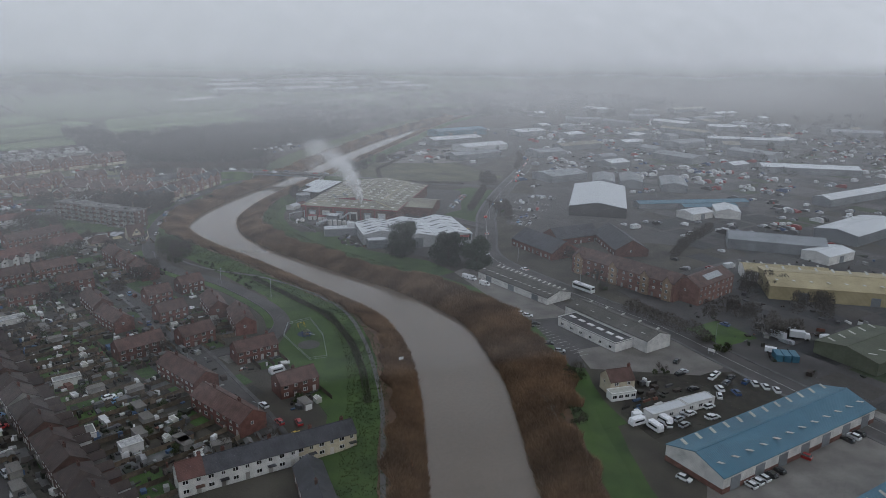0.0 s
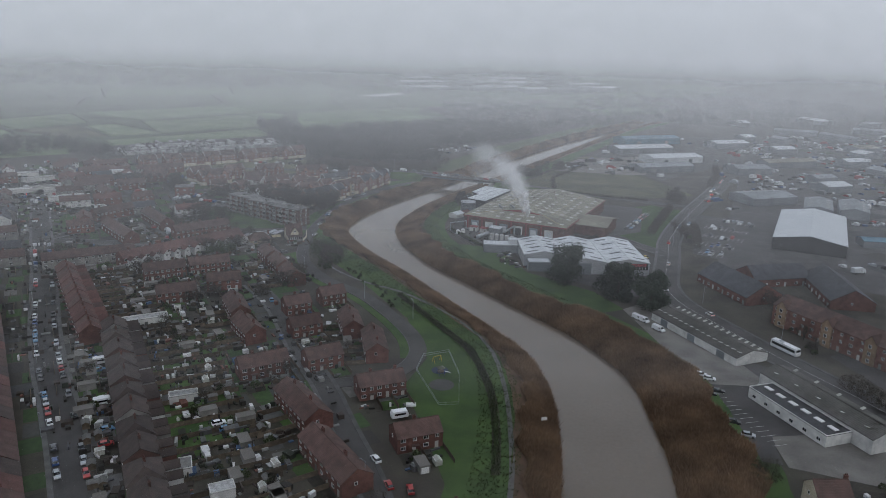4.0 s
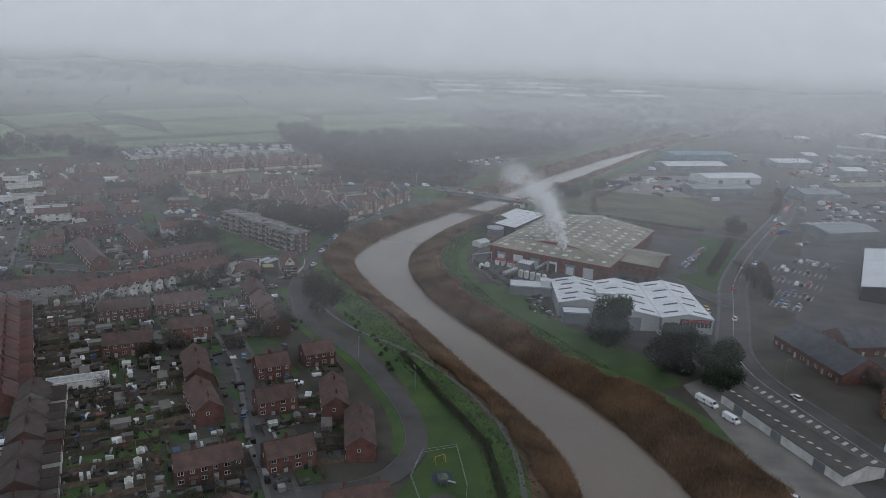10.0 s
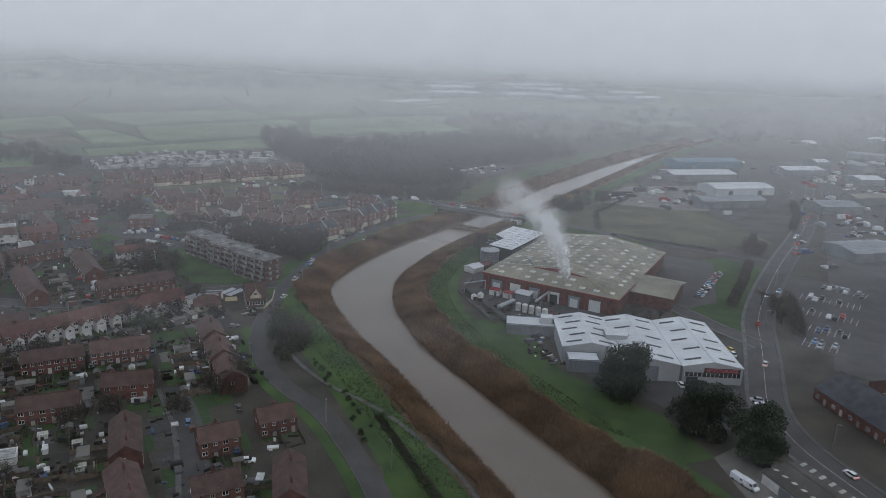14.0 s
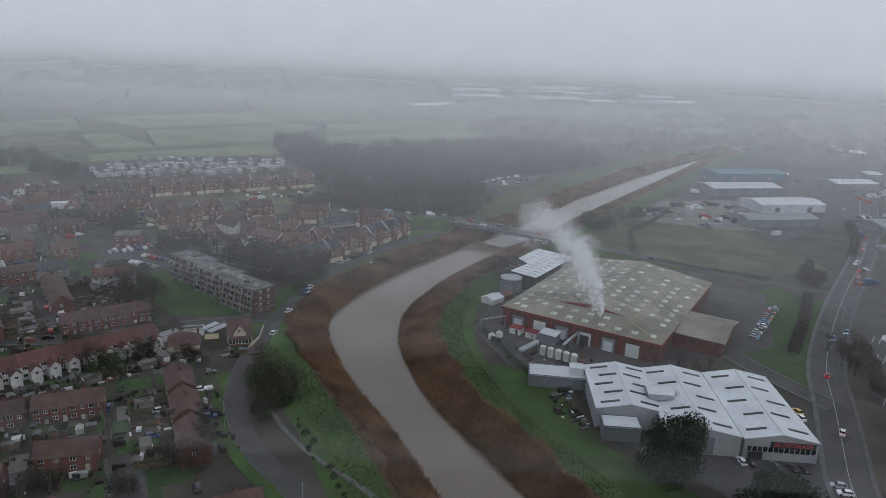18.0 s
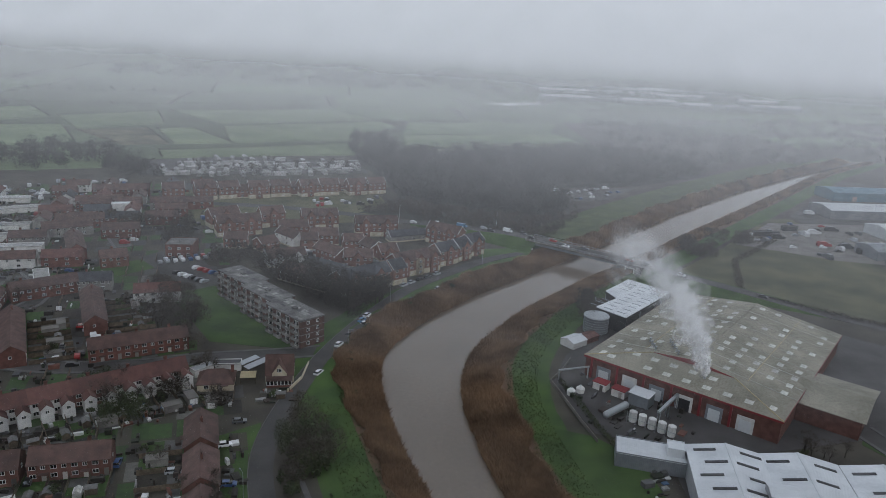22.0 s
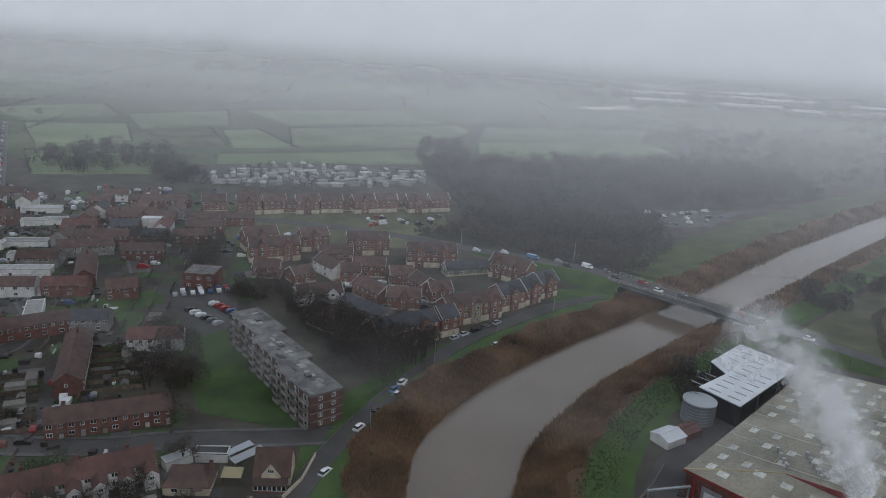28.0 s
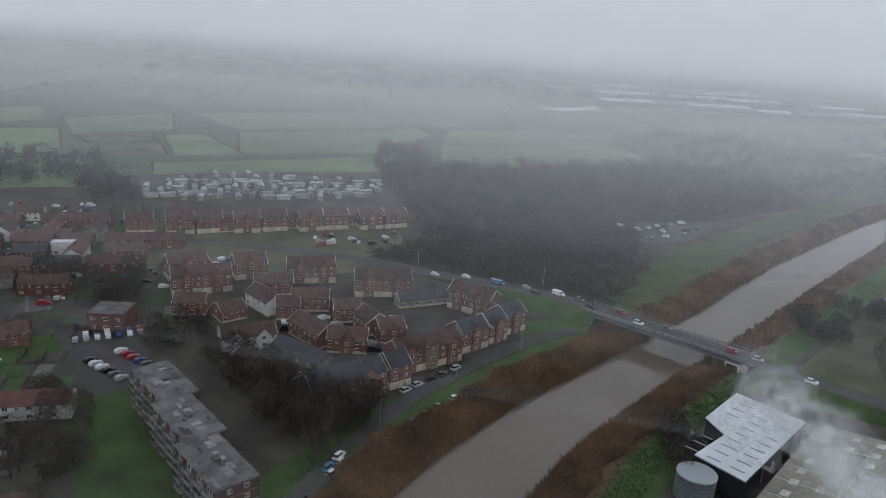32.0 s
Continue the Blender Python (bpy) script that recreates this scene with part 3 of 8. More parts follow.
def house(x, y, L, ang, W=8.0, eave=5.0, ridge=7.8, units=2, wall=BRICK, roof=TILE_BROWN, hip=0.0, storeys=2, chimneys=True, porch=True,
          sides=(1, -1), gable_window=True, rear=None, rear_side=1, dormers=0, name="house", group="terraced houses", label=""):
    kind = "brick" if wall in (BRICK, DARK_BRICK, PINK_BRICK) else "rendered"
    tone = {TILE_BROWN: "brown tiled", TILE_DARK: "dark brown tiled", TILE_RED: "red tiled", SLATE: "grey slate"}.get(roof, "tiled")
    size = {1: "bungalow", 2: "two-storey house", 3: "three-storey apartment house", 4: "four-storey block"}[storeys]
    h = thing(name, x, y, ang, label or f"{kind} {size} with a {tone} roof", "house", group)
    PLACED.append((x, y, math.hypot(L, W) / 2))
    part("wall", gable_walls(L, W, eave, ridge, hip=hip), wall, h)
    rf = part("roof", roof_shape(L, W, eave, ridge, hip=hip), roof, h)
    if math.hypot(x, max(0.0, y - 346)) < 130:
        part("ridge_tiles", Shape().tube((-L / 2 + hip, 0, ridge + 0.02), (L / 2 - hip, 0, ridge + 0.02), 0.12, 0.12, 6), roof, rf)
    u = L / units
    far = math.hypot(x, max(0.0, y - 346)) > 170 and name == "house" or math.hypot(x, max(0.0, y - 346)) > 215
    row = [] if far else None
    for i in range(units):
        cx = -L / 2 + (i + 0.5) * u
        for s in sides:
            if not faces_valley(x, y, ang, s):
                continue
            turn, yy = (0, -W / 2) if s == 1 else (180, W / 2)
            for k in range(storeys):
                z = 0.95 + k * (eave - 0.2) / storeys
                if u > 4.5:
                    window(h, cx - u * 0.25 * s, yy, z, turn, 1.5, 1.2, 1, row)
                    if k or s == -1:
                        window(h, cx + u * 0.25 * s, yy, z, turn, 1.1, 1.1, 1, row)
                else:
                    window(h, cx - (0.5 if not k else 0), yy, z, turn, 1.4, 1.2, 1, row)
            if not far:
                part("door", door_mesh(), None, h, "", pose(cx + min(u * 0.27, 1.5) * s, yy, 0, 0, 0, turn))
            if porch and not far and s == 1 and i % 2 == 0:
                part("porch", Shape().box(-1.1, 1.1, -1.3, 0, 2.25, 2.4), roof, h, "", pose(cx + u * 0.27 * s, yy, 0, 0, 0, turn))
        if chimneys and (i % 2 == 0 if not far else i == 0):
            chimney(h, cx + u / 2 - 0.5 if i < units - 1 or units == 1 else cx, 0.3, ridge, wall if kind == "brick" else BRICK)
    if rear:
        for i in range(units):
            cx = -L / 2 + (i + 0.5) * u + u * 0.18
            d = part("rear_wing", gable_walls(4.2, min(3.4, u * 0.6), 4.0 if rear_side > 0 else 4.4, 5.4 if rear_side > 0 else 5.8), rear, h, "", pose(cx, rear_side * (W / 2 + 2.05), 0, 0, 0, 90 * rear_side))
            part("roof", roof_shape(4.2, min(3.4, u * 0.6), 4.0 if rear_side > 0 else 4.4, 5.4 if rear_side > 0 else 5.8, 0.2), roof, d)
            window(d, 2.1, 0, 2.9 if rear_side < 0 else 1.0, 90, 1.1, 1.0)
    if gable_window and not hip:
        window(h, -L / 2, 0.5, eave * 0.62, -90, 0.9, 1.0, 0, row)
        window(h, L / 2, -0.5, eave * 0.62, 90, 0.9, 1.0, 0, row)
    join_windows(h, row)
    for i in range(dormers):
        cx = -L / 2 + (i + 0.5) * L / dormers
        d = part("dormer", gable_walls(2.6, 1.9, 1.2, 2.0), wall, h, "", pose(cx, -W / 2 + 1.2, eave - 0.1, 0, 0, 90))
        part("roof", roof_shape(2.8, 1.9, 1.2, 2.0, 0.2), roof, d)
        window(d, -1.3, 0, 0.15, -90, 1.0, 0.9)
    return h


def shed(x, y, L, W, ang, eave, ridge, roof, wall, name="warehouse", label="", lights=0, doors=0, cols=2, plinth=None, trim=None, group="", vents=0, base=0.0):
    """A portal-frame shed, ridge along local x. lights: rooflights along each slope."""
    b = thing(name, x, y, ang, label, "warehouse", group)
    PLACED.append((x, y, math.hypot(L, W) / 2))
    part("wall", gable_walls(L, W, eave, ridge), wall, b)
    rf = part("roof", roof_shape(L, W, eave, ridge, 0.25, thick=0.2), roof, b)
    if name != "distant_shed":
        part("ridge_cap", Shape().box(-L / 2 - 0.2, L / 2 + 0.2, -0.3, 0.3, ridge - 0.05, ridge + 0.08), roof, rf)
    if plinth:
        part("plinth", Shape().box(-L / 2 - 0.06, L / 2 + 0.06, -W / 2 - 0.06, W / 2 + 0.06, -0.3, 1.6), plinth, b, "brick lower wall")
    if trim:
        for s in (1, -1):
            part("fascia", Shape().box(-L / 2 - 0.3, L / 2 + 0.3, s * W / 2 + s * 0.26 - 0.05, s * W / 2 + s * 0.26 + 0.05, eave - 0.55, eave - 0.05), trim, b)
    n = Vector((0, -(ridge - eave), W / 2)).normalized()
    tilt = math.degrees(math.atan2(ridge - eave, W / 2))
    if lights:
        pane = Shape().box(-0.55, 0.55, -W * 0.11, W * 0.11, 0, 0.06).mesh("rooflight", ROOFLIGHT)
        for i in range(lights):
            cx = -L / 2 + (i + 0.5) * L / lights
            for s in (1, -1):
                for c in range(cols - 1):
                    yy = s * W * (0.27 if cols == 2 else (0.14 + 0.24 * c))
                    zz = ridge - (ridge - eave) * abs(yy) / (W / 2)
                    part("rooflight", pane, None, rf, "milky plastic rooflight", pose(cx, yy, zz + 0.02, -s * -tilt if s == 1 else -tilt, 0, 0))
    if doors:
        leaf = Shape().box(-2.0, 2.0, -0.1, 0, 0, min(4.0, eave - 0.6))
        me = leaf.mesh("roller_door", SHEET_GREY)
        for i in range(doors):
            cx = -L / 2 + (i + 0.5) * L / doors
            part("roller_door", me, None, b, "", pose(cx, -W / 2, 0))
    return b


def flat_block(x, y, L, W, ang, h, roof=FELT, wall=GREY_RENDER, name="flat_roofed_building", label="", windows=0, storeys=1, category="building", group=""):
    b = thing(name, x, y, ang, label, category, group)
    part("wall", Shape().box(-L / 2, L / 2, -W / 2, W / 2, -0.3, h), wall, b)
    r = part("roof", Shape().box(-L / 2 - 0.1, L / 2 + 0.1, -W / 2 - 0.1, W / 2 + 0.1, h + 0.004, h + 0.16), roof, b)
    k = Shape()
    for q in ((-L / 2 - 0.1, L / 2 + 0.1, -W / 2 - 0.1, -W / 2 + 0.15), (-L / 2 - 0.1, L / 2 + 0.1, W / 2 - 0.15, W / 2 + 0.1), (-L / 2 - 0.1, -L / 2 + 0.15, -W / 2 + 0.15, W / 2 - 0.15), (L / 2 - 0.15, L / 2 + 0.1, -W / 2 + 0.15, W / 2 - 0.15)):
        k.box(*q, h + 0.16, h + 0.4)
    part("parapet", k, wall, r)
    for i in range(windows):
        for s in range(storeys):
            for side, turn in ((-W / 2, 0), (W / 2, 180)):
                window(b, -L / 2 + (i + 0.5) * L / windows, side, 0.9 + s * h / storeys, turn, 1.6, 1.2, 1)
    return b

# ---- roads and open ground ----
ESTATE = 28.0  # bearing of the cross rows of the housing estate
road("street", [(-44, 120), (-85.5, 193), (-109.5, 236), (-141, 287), (-181, 366), (-215, 430), (-262, 520)], 9.0)
LANE = [(-36, 262), (-14, 268), (-5, 284), (-6, 300), (-14, 320), (-32, 352), (-48, 366), (-60, 385), (-67, 402), (-70, 424), (-71, 455), (-69, 475), (-66, 500), (-58, 540), (-44, 569), (-29, 597), (-12, 614)]


def on_bank(x, y):
    """The height of the flood bank beside the river."""
    d = river_left(y) - x
    return float(np.interp(d, [o[0] for o in LEFT_OFF], [o[1] for o in LEFT_OFF])) if 0 < d < 31 else 0.0


strip("lane", LANE, 6.4, ASPHALT, 0.17, "damp grey asphalt lane along the flood bank", "road", on_bank, 0.5)
strip("kerb", LANE, 0.25, PAVING, 0.24, "pale concrete kerb along the lane", "kerb", on_bank, 0.4, off=3.3)
strip("lane_verge", LANE[2:9], 3.4, GRASS, 0.08, "wet grass verge between the lane and the gardens", "grass", on_bank, 0.3, off=5.2)
road("close", [(-12, 190), (-18, 212), (-27, 235), (-36, 262), (-48, 285), (-58, 312), (-70, 340), (-84, 362)], 6.0)
road("cross_street", [(-67, 470), (-83, 461), (-114, 447), (-127, 437), (-160, 425), (-215, 430)], 6.5)
road("main_road", [(190, 60), (168, 130), (157, 184), (152, 208), (147, 243), (131, 283), (119, 320), (111, 345), (112, 368), (120, 390), (131, 420), (142, 454), (182, 528), (240, 621), (295, 726), (360, 860)], 11.0, line=True, label="wet grey main road through the trading estate")
single("roundabout", Shape().prism([(118 + 6 * math.cos(k * math.pi / 8), 386 + 6 * math.sin(k * math.pi / 8)) for k in range(16)], -0.2, 0.0), GRASS, "grassy traffic island", "traffic island", kind="structure")
road("car_park_road", [(131, 420), (118, 440), (107, 462)], 7.0)
patch("factory_yard", [(24, 436), (10, 466), (14, 488), (24, 520), (40, 572), (64, 562), (130, 545), (150, 535), (130, 470), (106, 455), (60, 432)], ASPHALT, 0.05, "dark wet asphalt yard around the factory", "yard")
patch("warehouse_yard", [(50, 392), (44, 430), (60, 432), (112, 436), (122, 415), (112, 372), (94, 352), (80, 362)], ASPHALT, 0.052, "asphalt forecourt of the storage warehouse", "yard")
patch("works_yard", [(83.5, 336), (97, 346), (104, 330), (116, 264), (92, 266), (88.5, 296)], CONCRETE, 0.068, "pale concrete yard beside the river", "yard")
patch("trade_yard", [(84, 262), (100, 300), (140, 262), (150, 200), (118, 208), (92, 236)], ASPHALT, 0.055, "dark asphalt yard", "yard")
patch("forecourt", [(108, 206), (150, 200), (158, 168), (120, 160), (112, 172), (94, 168), (92, 184)], SOIL, 0.045, "muddy brown yard full of parked cars", "yard")
patch("showroom_drive", [(100, 232), (142, 236), (150, 215), (145, 204), (133, 201), (98, 216)], CONCRETE, 0.061, "pale concrete drive beside the showroom", "yard")
patch("riverside_car_park", [(91, 266), (108, 266), (101, 233), (97, 217), (86, 221), (88, 246)], ASPHALT, 0.064, "dark asphalt car park with white bay lines", "car park")
patch("house_lawn", [(80, 201), (91, 195), (91, 178), (77, 176), (76, 190)], GRASS, 0.05, "lawn behind the cream house", "lawn")
patch("office_green", [(154, 240), (173, 245), (176, 224), (156, 220)], GRASS, 0.058, "grass bank beside the office road", "lawn")
patch("bank_lawn", [(river_right(330) + 25, 330), (84, 336), (76, 358), (48, 386), (37, 424), (24, 434), (river_right(436) + 25, 436), (river_right(400) + 25, 400), (river_right(365) + 25, 365)], GRASS, 0.03, "grass between the flood bank and the warehouses", "grass")
patch("blue_shed_yard", [(86, 132), (98, 148), (172, 168), (186, 110), (90, 96)], CONCRETE, 0.06, "concrete parking yard in front of the blue shed", "yard")
patch("estate_yard", [(160, 190), (156, 250), (150, 290), (260, 330), (420, 300), (420, 110), (200, 120)], ASPHALT, 0.035, "wide asphalt trading estate yard", "yard")
patch("superstore_car_park", [(146, 424), (182, 520), (196, 512), (228, 488), (196, 436), (172, 398)], ASPHALT, 0.045, "marked superstore car park", "car park")
patch("far_estate_yard", [(150, 400), (300, 720), (420, 960), (900, 900), (800, 340), (260, 330)], ASPHALT, 0.03, "wide yards of the distant trading estate", "yard")
patch("riverside_estate_yard", [(196, 640), (170, 780), (260, 960), (400, 940), (296, 740)], ASPHALT, 0.034, "yards of the riverside trading estate", "yard")
patch("rough_meadow", [(66, 606), (100, 664), (150, 762), (168, 770), (204, 582), (142, 560)], MEADOW, 0.04, "rough brown-green meadow", "meadow")
patch("verge", [(104, 452), (146, 540), (160, 546), (176, 530), (138, 458), (126, 425)], GRASS, 0.048, "grass verge between the car park and the road", "grass")
patch("park_lawn", [(-12, 334), (-7, 300), (-2, 284), (-10, 262), (-4, 238), (4, 200), (16, 205), (22, 250), (20, 290), (6, 318)], GRASS, 0.05, "wet green recreation ground", "lawn")
patch("flats_lawn", [(-152, 500), (-142, 517), (-100, 492), (-76, 474), (-88, 464), (-114, 462)], GRASS, 0.05, "lawn in front of the flats", "lawn")
patch("flats_car_park", [(-146, 507), (-136, 522), (-160, 545), (-186, 556), (-192, 540)], ASPHALT, 0.066, "small car park beside the flats", "car park")
patch("green_strip", [(-232, 470), (-208, 512), (-186, 542), (-174, 534), (-190, 503), (-210, 462)], GRASS, 0.05, "strip of mown grass", "lawn")
patch("corner_green", [(-42, 612), (-8, 628), (-16, 606), (-28, 596)], GRASS, 0.05, "green at the bridge end", "lawn")
patch("court", [(-130, 560), (-60, 600), (-45, 585), (-80, 535)], ASPHALT, 0.05, "parking courts between the new houses", "car park")
patch("estate_court", [(-220, 590), (-120, 640), (-90, 660), (-130, 740), (-250, 680)], MEADOW, 0.04, "worn grass along the road through the new estate", "grass")


def deck_height(x, y):
    """The bridge road rises onto the embankment and falls again."""
    return 5.0 * max(0.0, 1 - max(0.0, abs((x - 22)) - 40) / 70) if abs(x - 22) < 110 else 0.0


BRIDGE_ROAD = [(-330, 590), (-260, 640), (-180, 662), (-120, 662), (-92, 658), (-62, 651), (-33, 642), (-6, 631), (22, 616), (50, 600), (75, 590), (98, 583), (150, 562), (190, 540)]
strip("bridge_road", BRIDGE_ROAD, 8.5, ASPHALT, 0.09, "wet road rising to the river bridge", "road", deck_height, 0.4)
emb = Shape()
bl = rounded(BRIDGE_ROAD)
for p, q in zip(bl, bl[1:]):
    if -86 < p[0] < -8 or 48 < p[0] < 128:
        t = (Vector(q) - Vector(p)).normalized()
        s = Vector((-t.y, t.x))
        ring = []
        for c in (p, q):
            hgt = deck_height(*c)
            c2 = Vector(c)
            ring.append([(*(c2 + s * (5 + 1.6 * hgt)), -0.2), (*(c2 + s * 5), hgt), (*(c2 - s * 5), hgt), (*(c2 - s * (5 + 1.6 * hgt)), -0.2)])
        for i in range(3):
            emb.face([ring[0][i], ring[0][i + 1], ring[1][i + 1], ring[1][i]])
single("embankment", emb, GRASS, "grassy embankment carrying the bridge road", "embankment", kind="structure")

bridge = thing("road_bridge", 21, 617, -26, "concrete and steel girder road bridge over the river", "bridge")
part("deck", Shape().box(-33, 33, -5.4, 5.4, 4.3, 5.05), CONCRETE, bridge)
part("roadway", Shape().box(-33, 33, -4.2, 4.2, 5.054, 5.12), ASPHALT, bridge)
for s in (1, -1):
    part("girder", Shape().box(-33, 33, s * 4.6 - 0.25, s * 4.6 + 0.25, 3.0, 4.3).box(-33, 33, s * 4.6 - 0.5, s * 4.6 + 0.5, 3.0, 3.12), SHEET_GREY, bridge, "grey steel girder")
    rail = part("parapet", Shape().box(-33, 33, s * 5.2 - 0.06, s * 5.2 + 0.06, 6.1, 6.2).box(-33, 33, s * 5.2 - 0.04, s * 5.2 + 0.04, 5.6, 5.66), STEEL, bridge, "grey steel parapet rail")
    post = Shape().box(-0.06, 0.06, -0.06, 0.06, 5.0, 6.2).mesh("post", STEEL)
    for k in range(23):
        part("post", post, None, rail, "", pose(-33 + k * 3, s * 5.2, 0))
    part("abutment", Shape().box(s * 33 - 1.2, s * 33 + 1.2, -5.2, 5.2, -1, 4.3).box(s * 33 - 2.4, s * 33 - 1.2, -5.2, -4.0, -1, 3.2), RENDER_WHITE, bridge, "pale concrete abutment")
    port = part("underpass_portal", Shape().box(-2.6, 2.6, -0.5, 0, 3.1, 3.7).box(-2.6, -2.0, -0.5, 0, -0.5, 3.1).box(2.0, 2.6, -0.5, 0, -0.5, 3.1), RENDER_WHITE, bridge, "white concrete portal of a riverside underpass", pose(s * 29.5 - 0.5, -5.9, 0))
    # no hollow here: a black panel paints the shade within the portal
    part("opening", Shape().box(-2.0, 2.0, -0.1, 0.5, -0.5, 3.1), SHEET_DARK, port, "black panel that paints the shade inside the underpass")
    part("pier", Shape().box(s * 22 - 0.7, s * 22 + 0.7, -4.4, 4.4, -5, 3.0), CONCRETE, bridge)

# ---- woods, hedges and reeds ----


def scatter_blades(name, pts, height, width, mat, label, category, seed, lean=0.35, blades=3):
    """Upright tapering blades in tufts: pts (k, 3) feet."""
    r = np.random.RandomState(seed)
    k = len(pts)
    base = np.repeat(np.asarray(pts), blades, 0)
    n = k * blades
    a = r.uniform(0, 2 * np.pi, n)
    h = height * r.uniform(0.55, 1.15, n)
    base = base + np.stack([r.normal(0, 0.18, n), r.normal(0, 0.18, n), np.zeros(n)], 1)
    d = np.stack([np.cos(a), np.sin(a), np.zeros(n)], 1) * (width * r.uniform(0.6, 1.3, n))[:, None]
    tip = base + np.stack([r.normal(0, lean, n), r.normal(0, lean, n), np.ones(n)], 1) * h[:, None]
    v = np.stack([base - d, base + d, tip], 1).reshape(-1, 3)
    f = np.arange(3 * n).reshape(-1, 3)
    return bulk(name, v, f, mat, label, category)


def bank_z(d, off):
    return np.interp(d, [o[0] for o in off], [o[1] for o in off])


def reed_bed(side, y0, y1, inner, outer, count, seed, height=2.3):
    r = np.random.RandomState(seed)
    y = r.uniform(y0, y1, count)
    wob = 1.6 * np.sin(y * 0.11 + seed) + 1.2 * np.sin(y * 0.37)
    d = inner + (outer + wob - inner) * r.uniform(0, 1, count) ** 0.9
    off = LEFT_OFF if side < 0 else RIGHT_OFF
    x = np.array([river_left(v) for v in y]) - d if side < 0 else np.array([river_right(v) for v in y]) + d
    z = bank_z(d, off)
    return np.stack([x, y, z - 0.1], 1)


reeds = np.concatenate([reed_bed(-1, 110, 420, 0.2, 10.5, 46000, 1), reed_bed(-1, 420, 640, 0.2, 15, 50000, 2), reed_bed(1, 110, 420, 0.2, 15.5, 62000, 3), reed_bed(1, 420, 600, 0.2, 14.5, 40000, 4), reed_bed(1, 190, 335, 14, 22.5, 15000, 9)])
scatter_blades("reed_bed", reeds, 2.3, 0.15, REED, "dead russet reeds along the river banks", "reeds", 5)
reeds = np.concatenate([reed_bed(-1, 640, 1110, 0.2, 15, 9000, 6), reed_bed(1, 600, 1110, 0.2, 13, 9000, 7)])
scatter_blades("reed_bed", reeds, 2.6, 0.5, REED, "dead russet reeds beside the upper river", "reeds", 8, 0.3, 3)


def grass_tufts(side, d0, d1, y0, y1, n, seed):
    r = np.random.RandomState(seed)
    y, d = r.uniform(y0, y1, n), r.uniform(d0, d1, n)
    off = LEFT_OFF if side < 0 else RIGHT_OFF
    x = np.array([river_left(v) for v in y]) - d if side < 0 else np.array([river_right(v) for v in y]) + d
    return np.stack([x, y, bank_z(d, off)], 1)


scatter_blades("bank_grass", np.concatenate([grass_tufts(-1, 11, 25, 120, 430, 6500, 11), grass_tufts(-1, 13, 16, 430, 600, 1500, 10), grass_tufts(1, 15, 26, 345, 590, 5600, 12)]), 0.5, 0.16, BANK_GRASS, "rough wet grass on the flood banks", "grass", 13, 0.5, 2)


def branchy(shape, a, d, length, radius, depth, r, twigs):
    b = a + d * length
    shape.tube(a, b, radius, radius * 0.62, 5 if depth > 1 else 3)
    if depth == 0:
        for _ in range(twigs):
            w = Vector((r.gauss(0, 1), r.gauss(0, 1), r.gauss(0.5, 0.8))).normalized()
            p = a.lerp(b, r.uniform(0.2, 1))
            q = p + w * length * r.uniform(0.7, 1.4)
            s = w.orthogonal().normalized() * 0.035
            shape.face([p - s, p + s, q])
        return
    for k in range(4 if depth > 1 else 3):
        w = (d * 0.9 + Vector((r.gauss(0, 0.62), r.gauss(0, 0.62), r.gauss(0.15, 0.3)))).normalized()
        branchy(shape, a.lerp(b, r.uniform(0.55, 1.0)), w, length * r.uniform(0.6, 0.85), radius * 0.55, depth - 1, r, twigs)


def bare_tree(seed, height):
    """Trunk and limbs, and a crown of many fine twig sprays."""
    r = random.Random(seed)
    t = thing("tree", 0, 0, 0, "leafless winter tree with dark wet branches", "tree", "bare trees")
    limb = Shape().tube((0, 0, -0.3), (0, 0, height * 0.34), height * 0.026, height * 0.018, 7)
    for k in range(6):
        w = Vector((r.gauss(0, 0.55), r.gauss(0, 0.55), 0.9)).normalized()
        branchy(limb, Vector((0, 0, height * r.uniform(0.2, 0.34))), w, height * 0.26, height * 0.011, 1, r, 5)
    part("trunk", limb, BARK, t)
    c = Shape()
    lobes = [(Vector((r.gauss(0, 0.19), r.gauss(0, 0.19), r.uniform(0.5, 0.82))) * height, height * r.uniform(0.13, 0.2)) for _ in range(8)]
    for k in range(900):
        o, rad = r.choice(lobes)
        d = Vector((r.gauss(0, 1), r.gauss(0, 1), r.gauss(0.25, 0.9))).normalized()
        p = o + d * rad * r.uniform(0.1, 1.0)
        q = p + (d + Vector((r.gauss(0, 0.4), r.gauss(0, 0.4), 0.35))) * height * r.uniform(0.04, 0.09)
        s = (q - p).cross(Vector((r.gauss(0, 1), r.gauss(0, 1), r.gauss(0, 1)))).normalized() * height * 0.0036
        c.face([p - s, p + s, q])
    part("crown", c, TWIG, t)
    return t


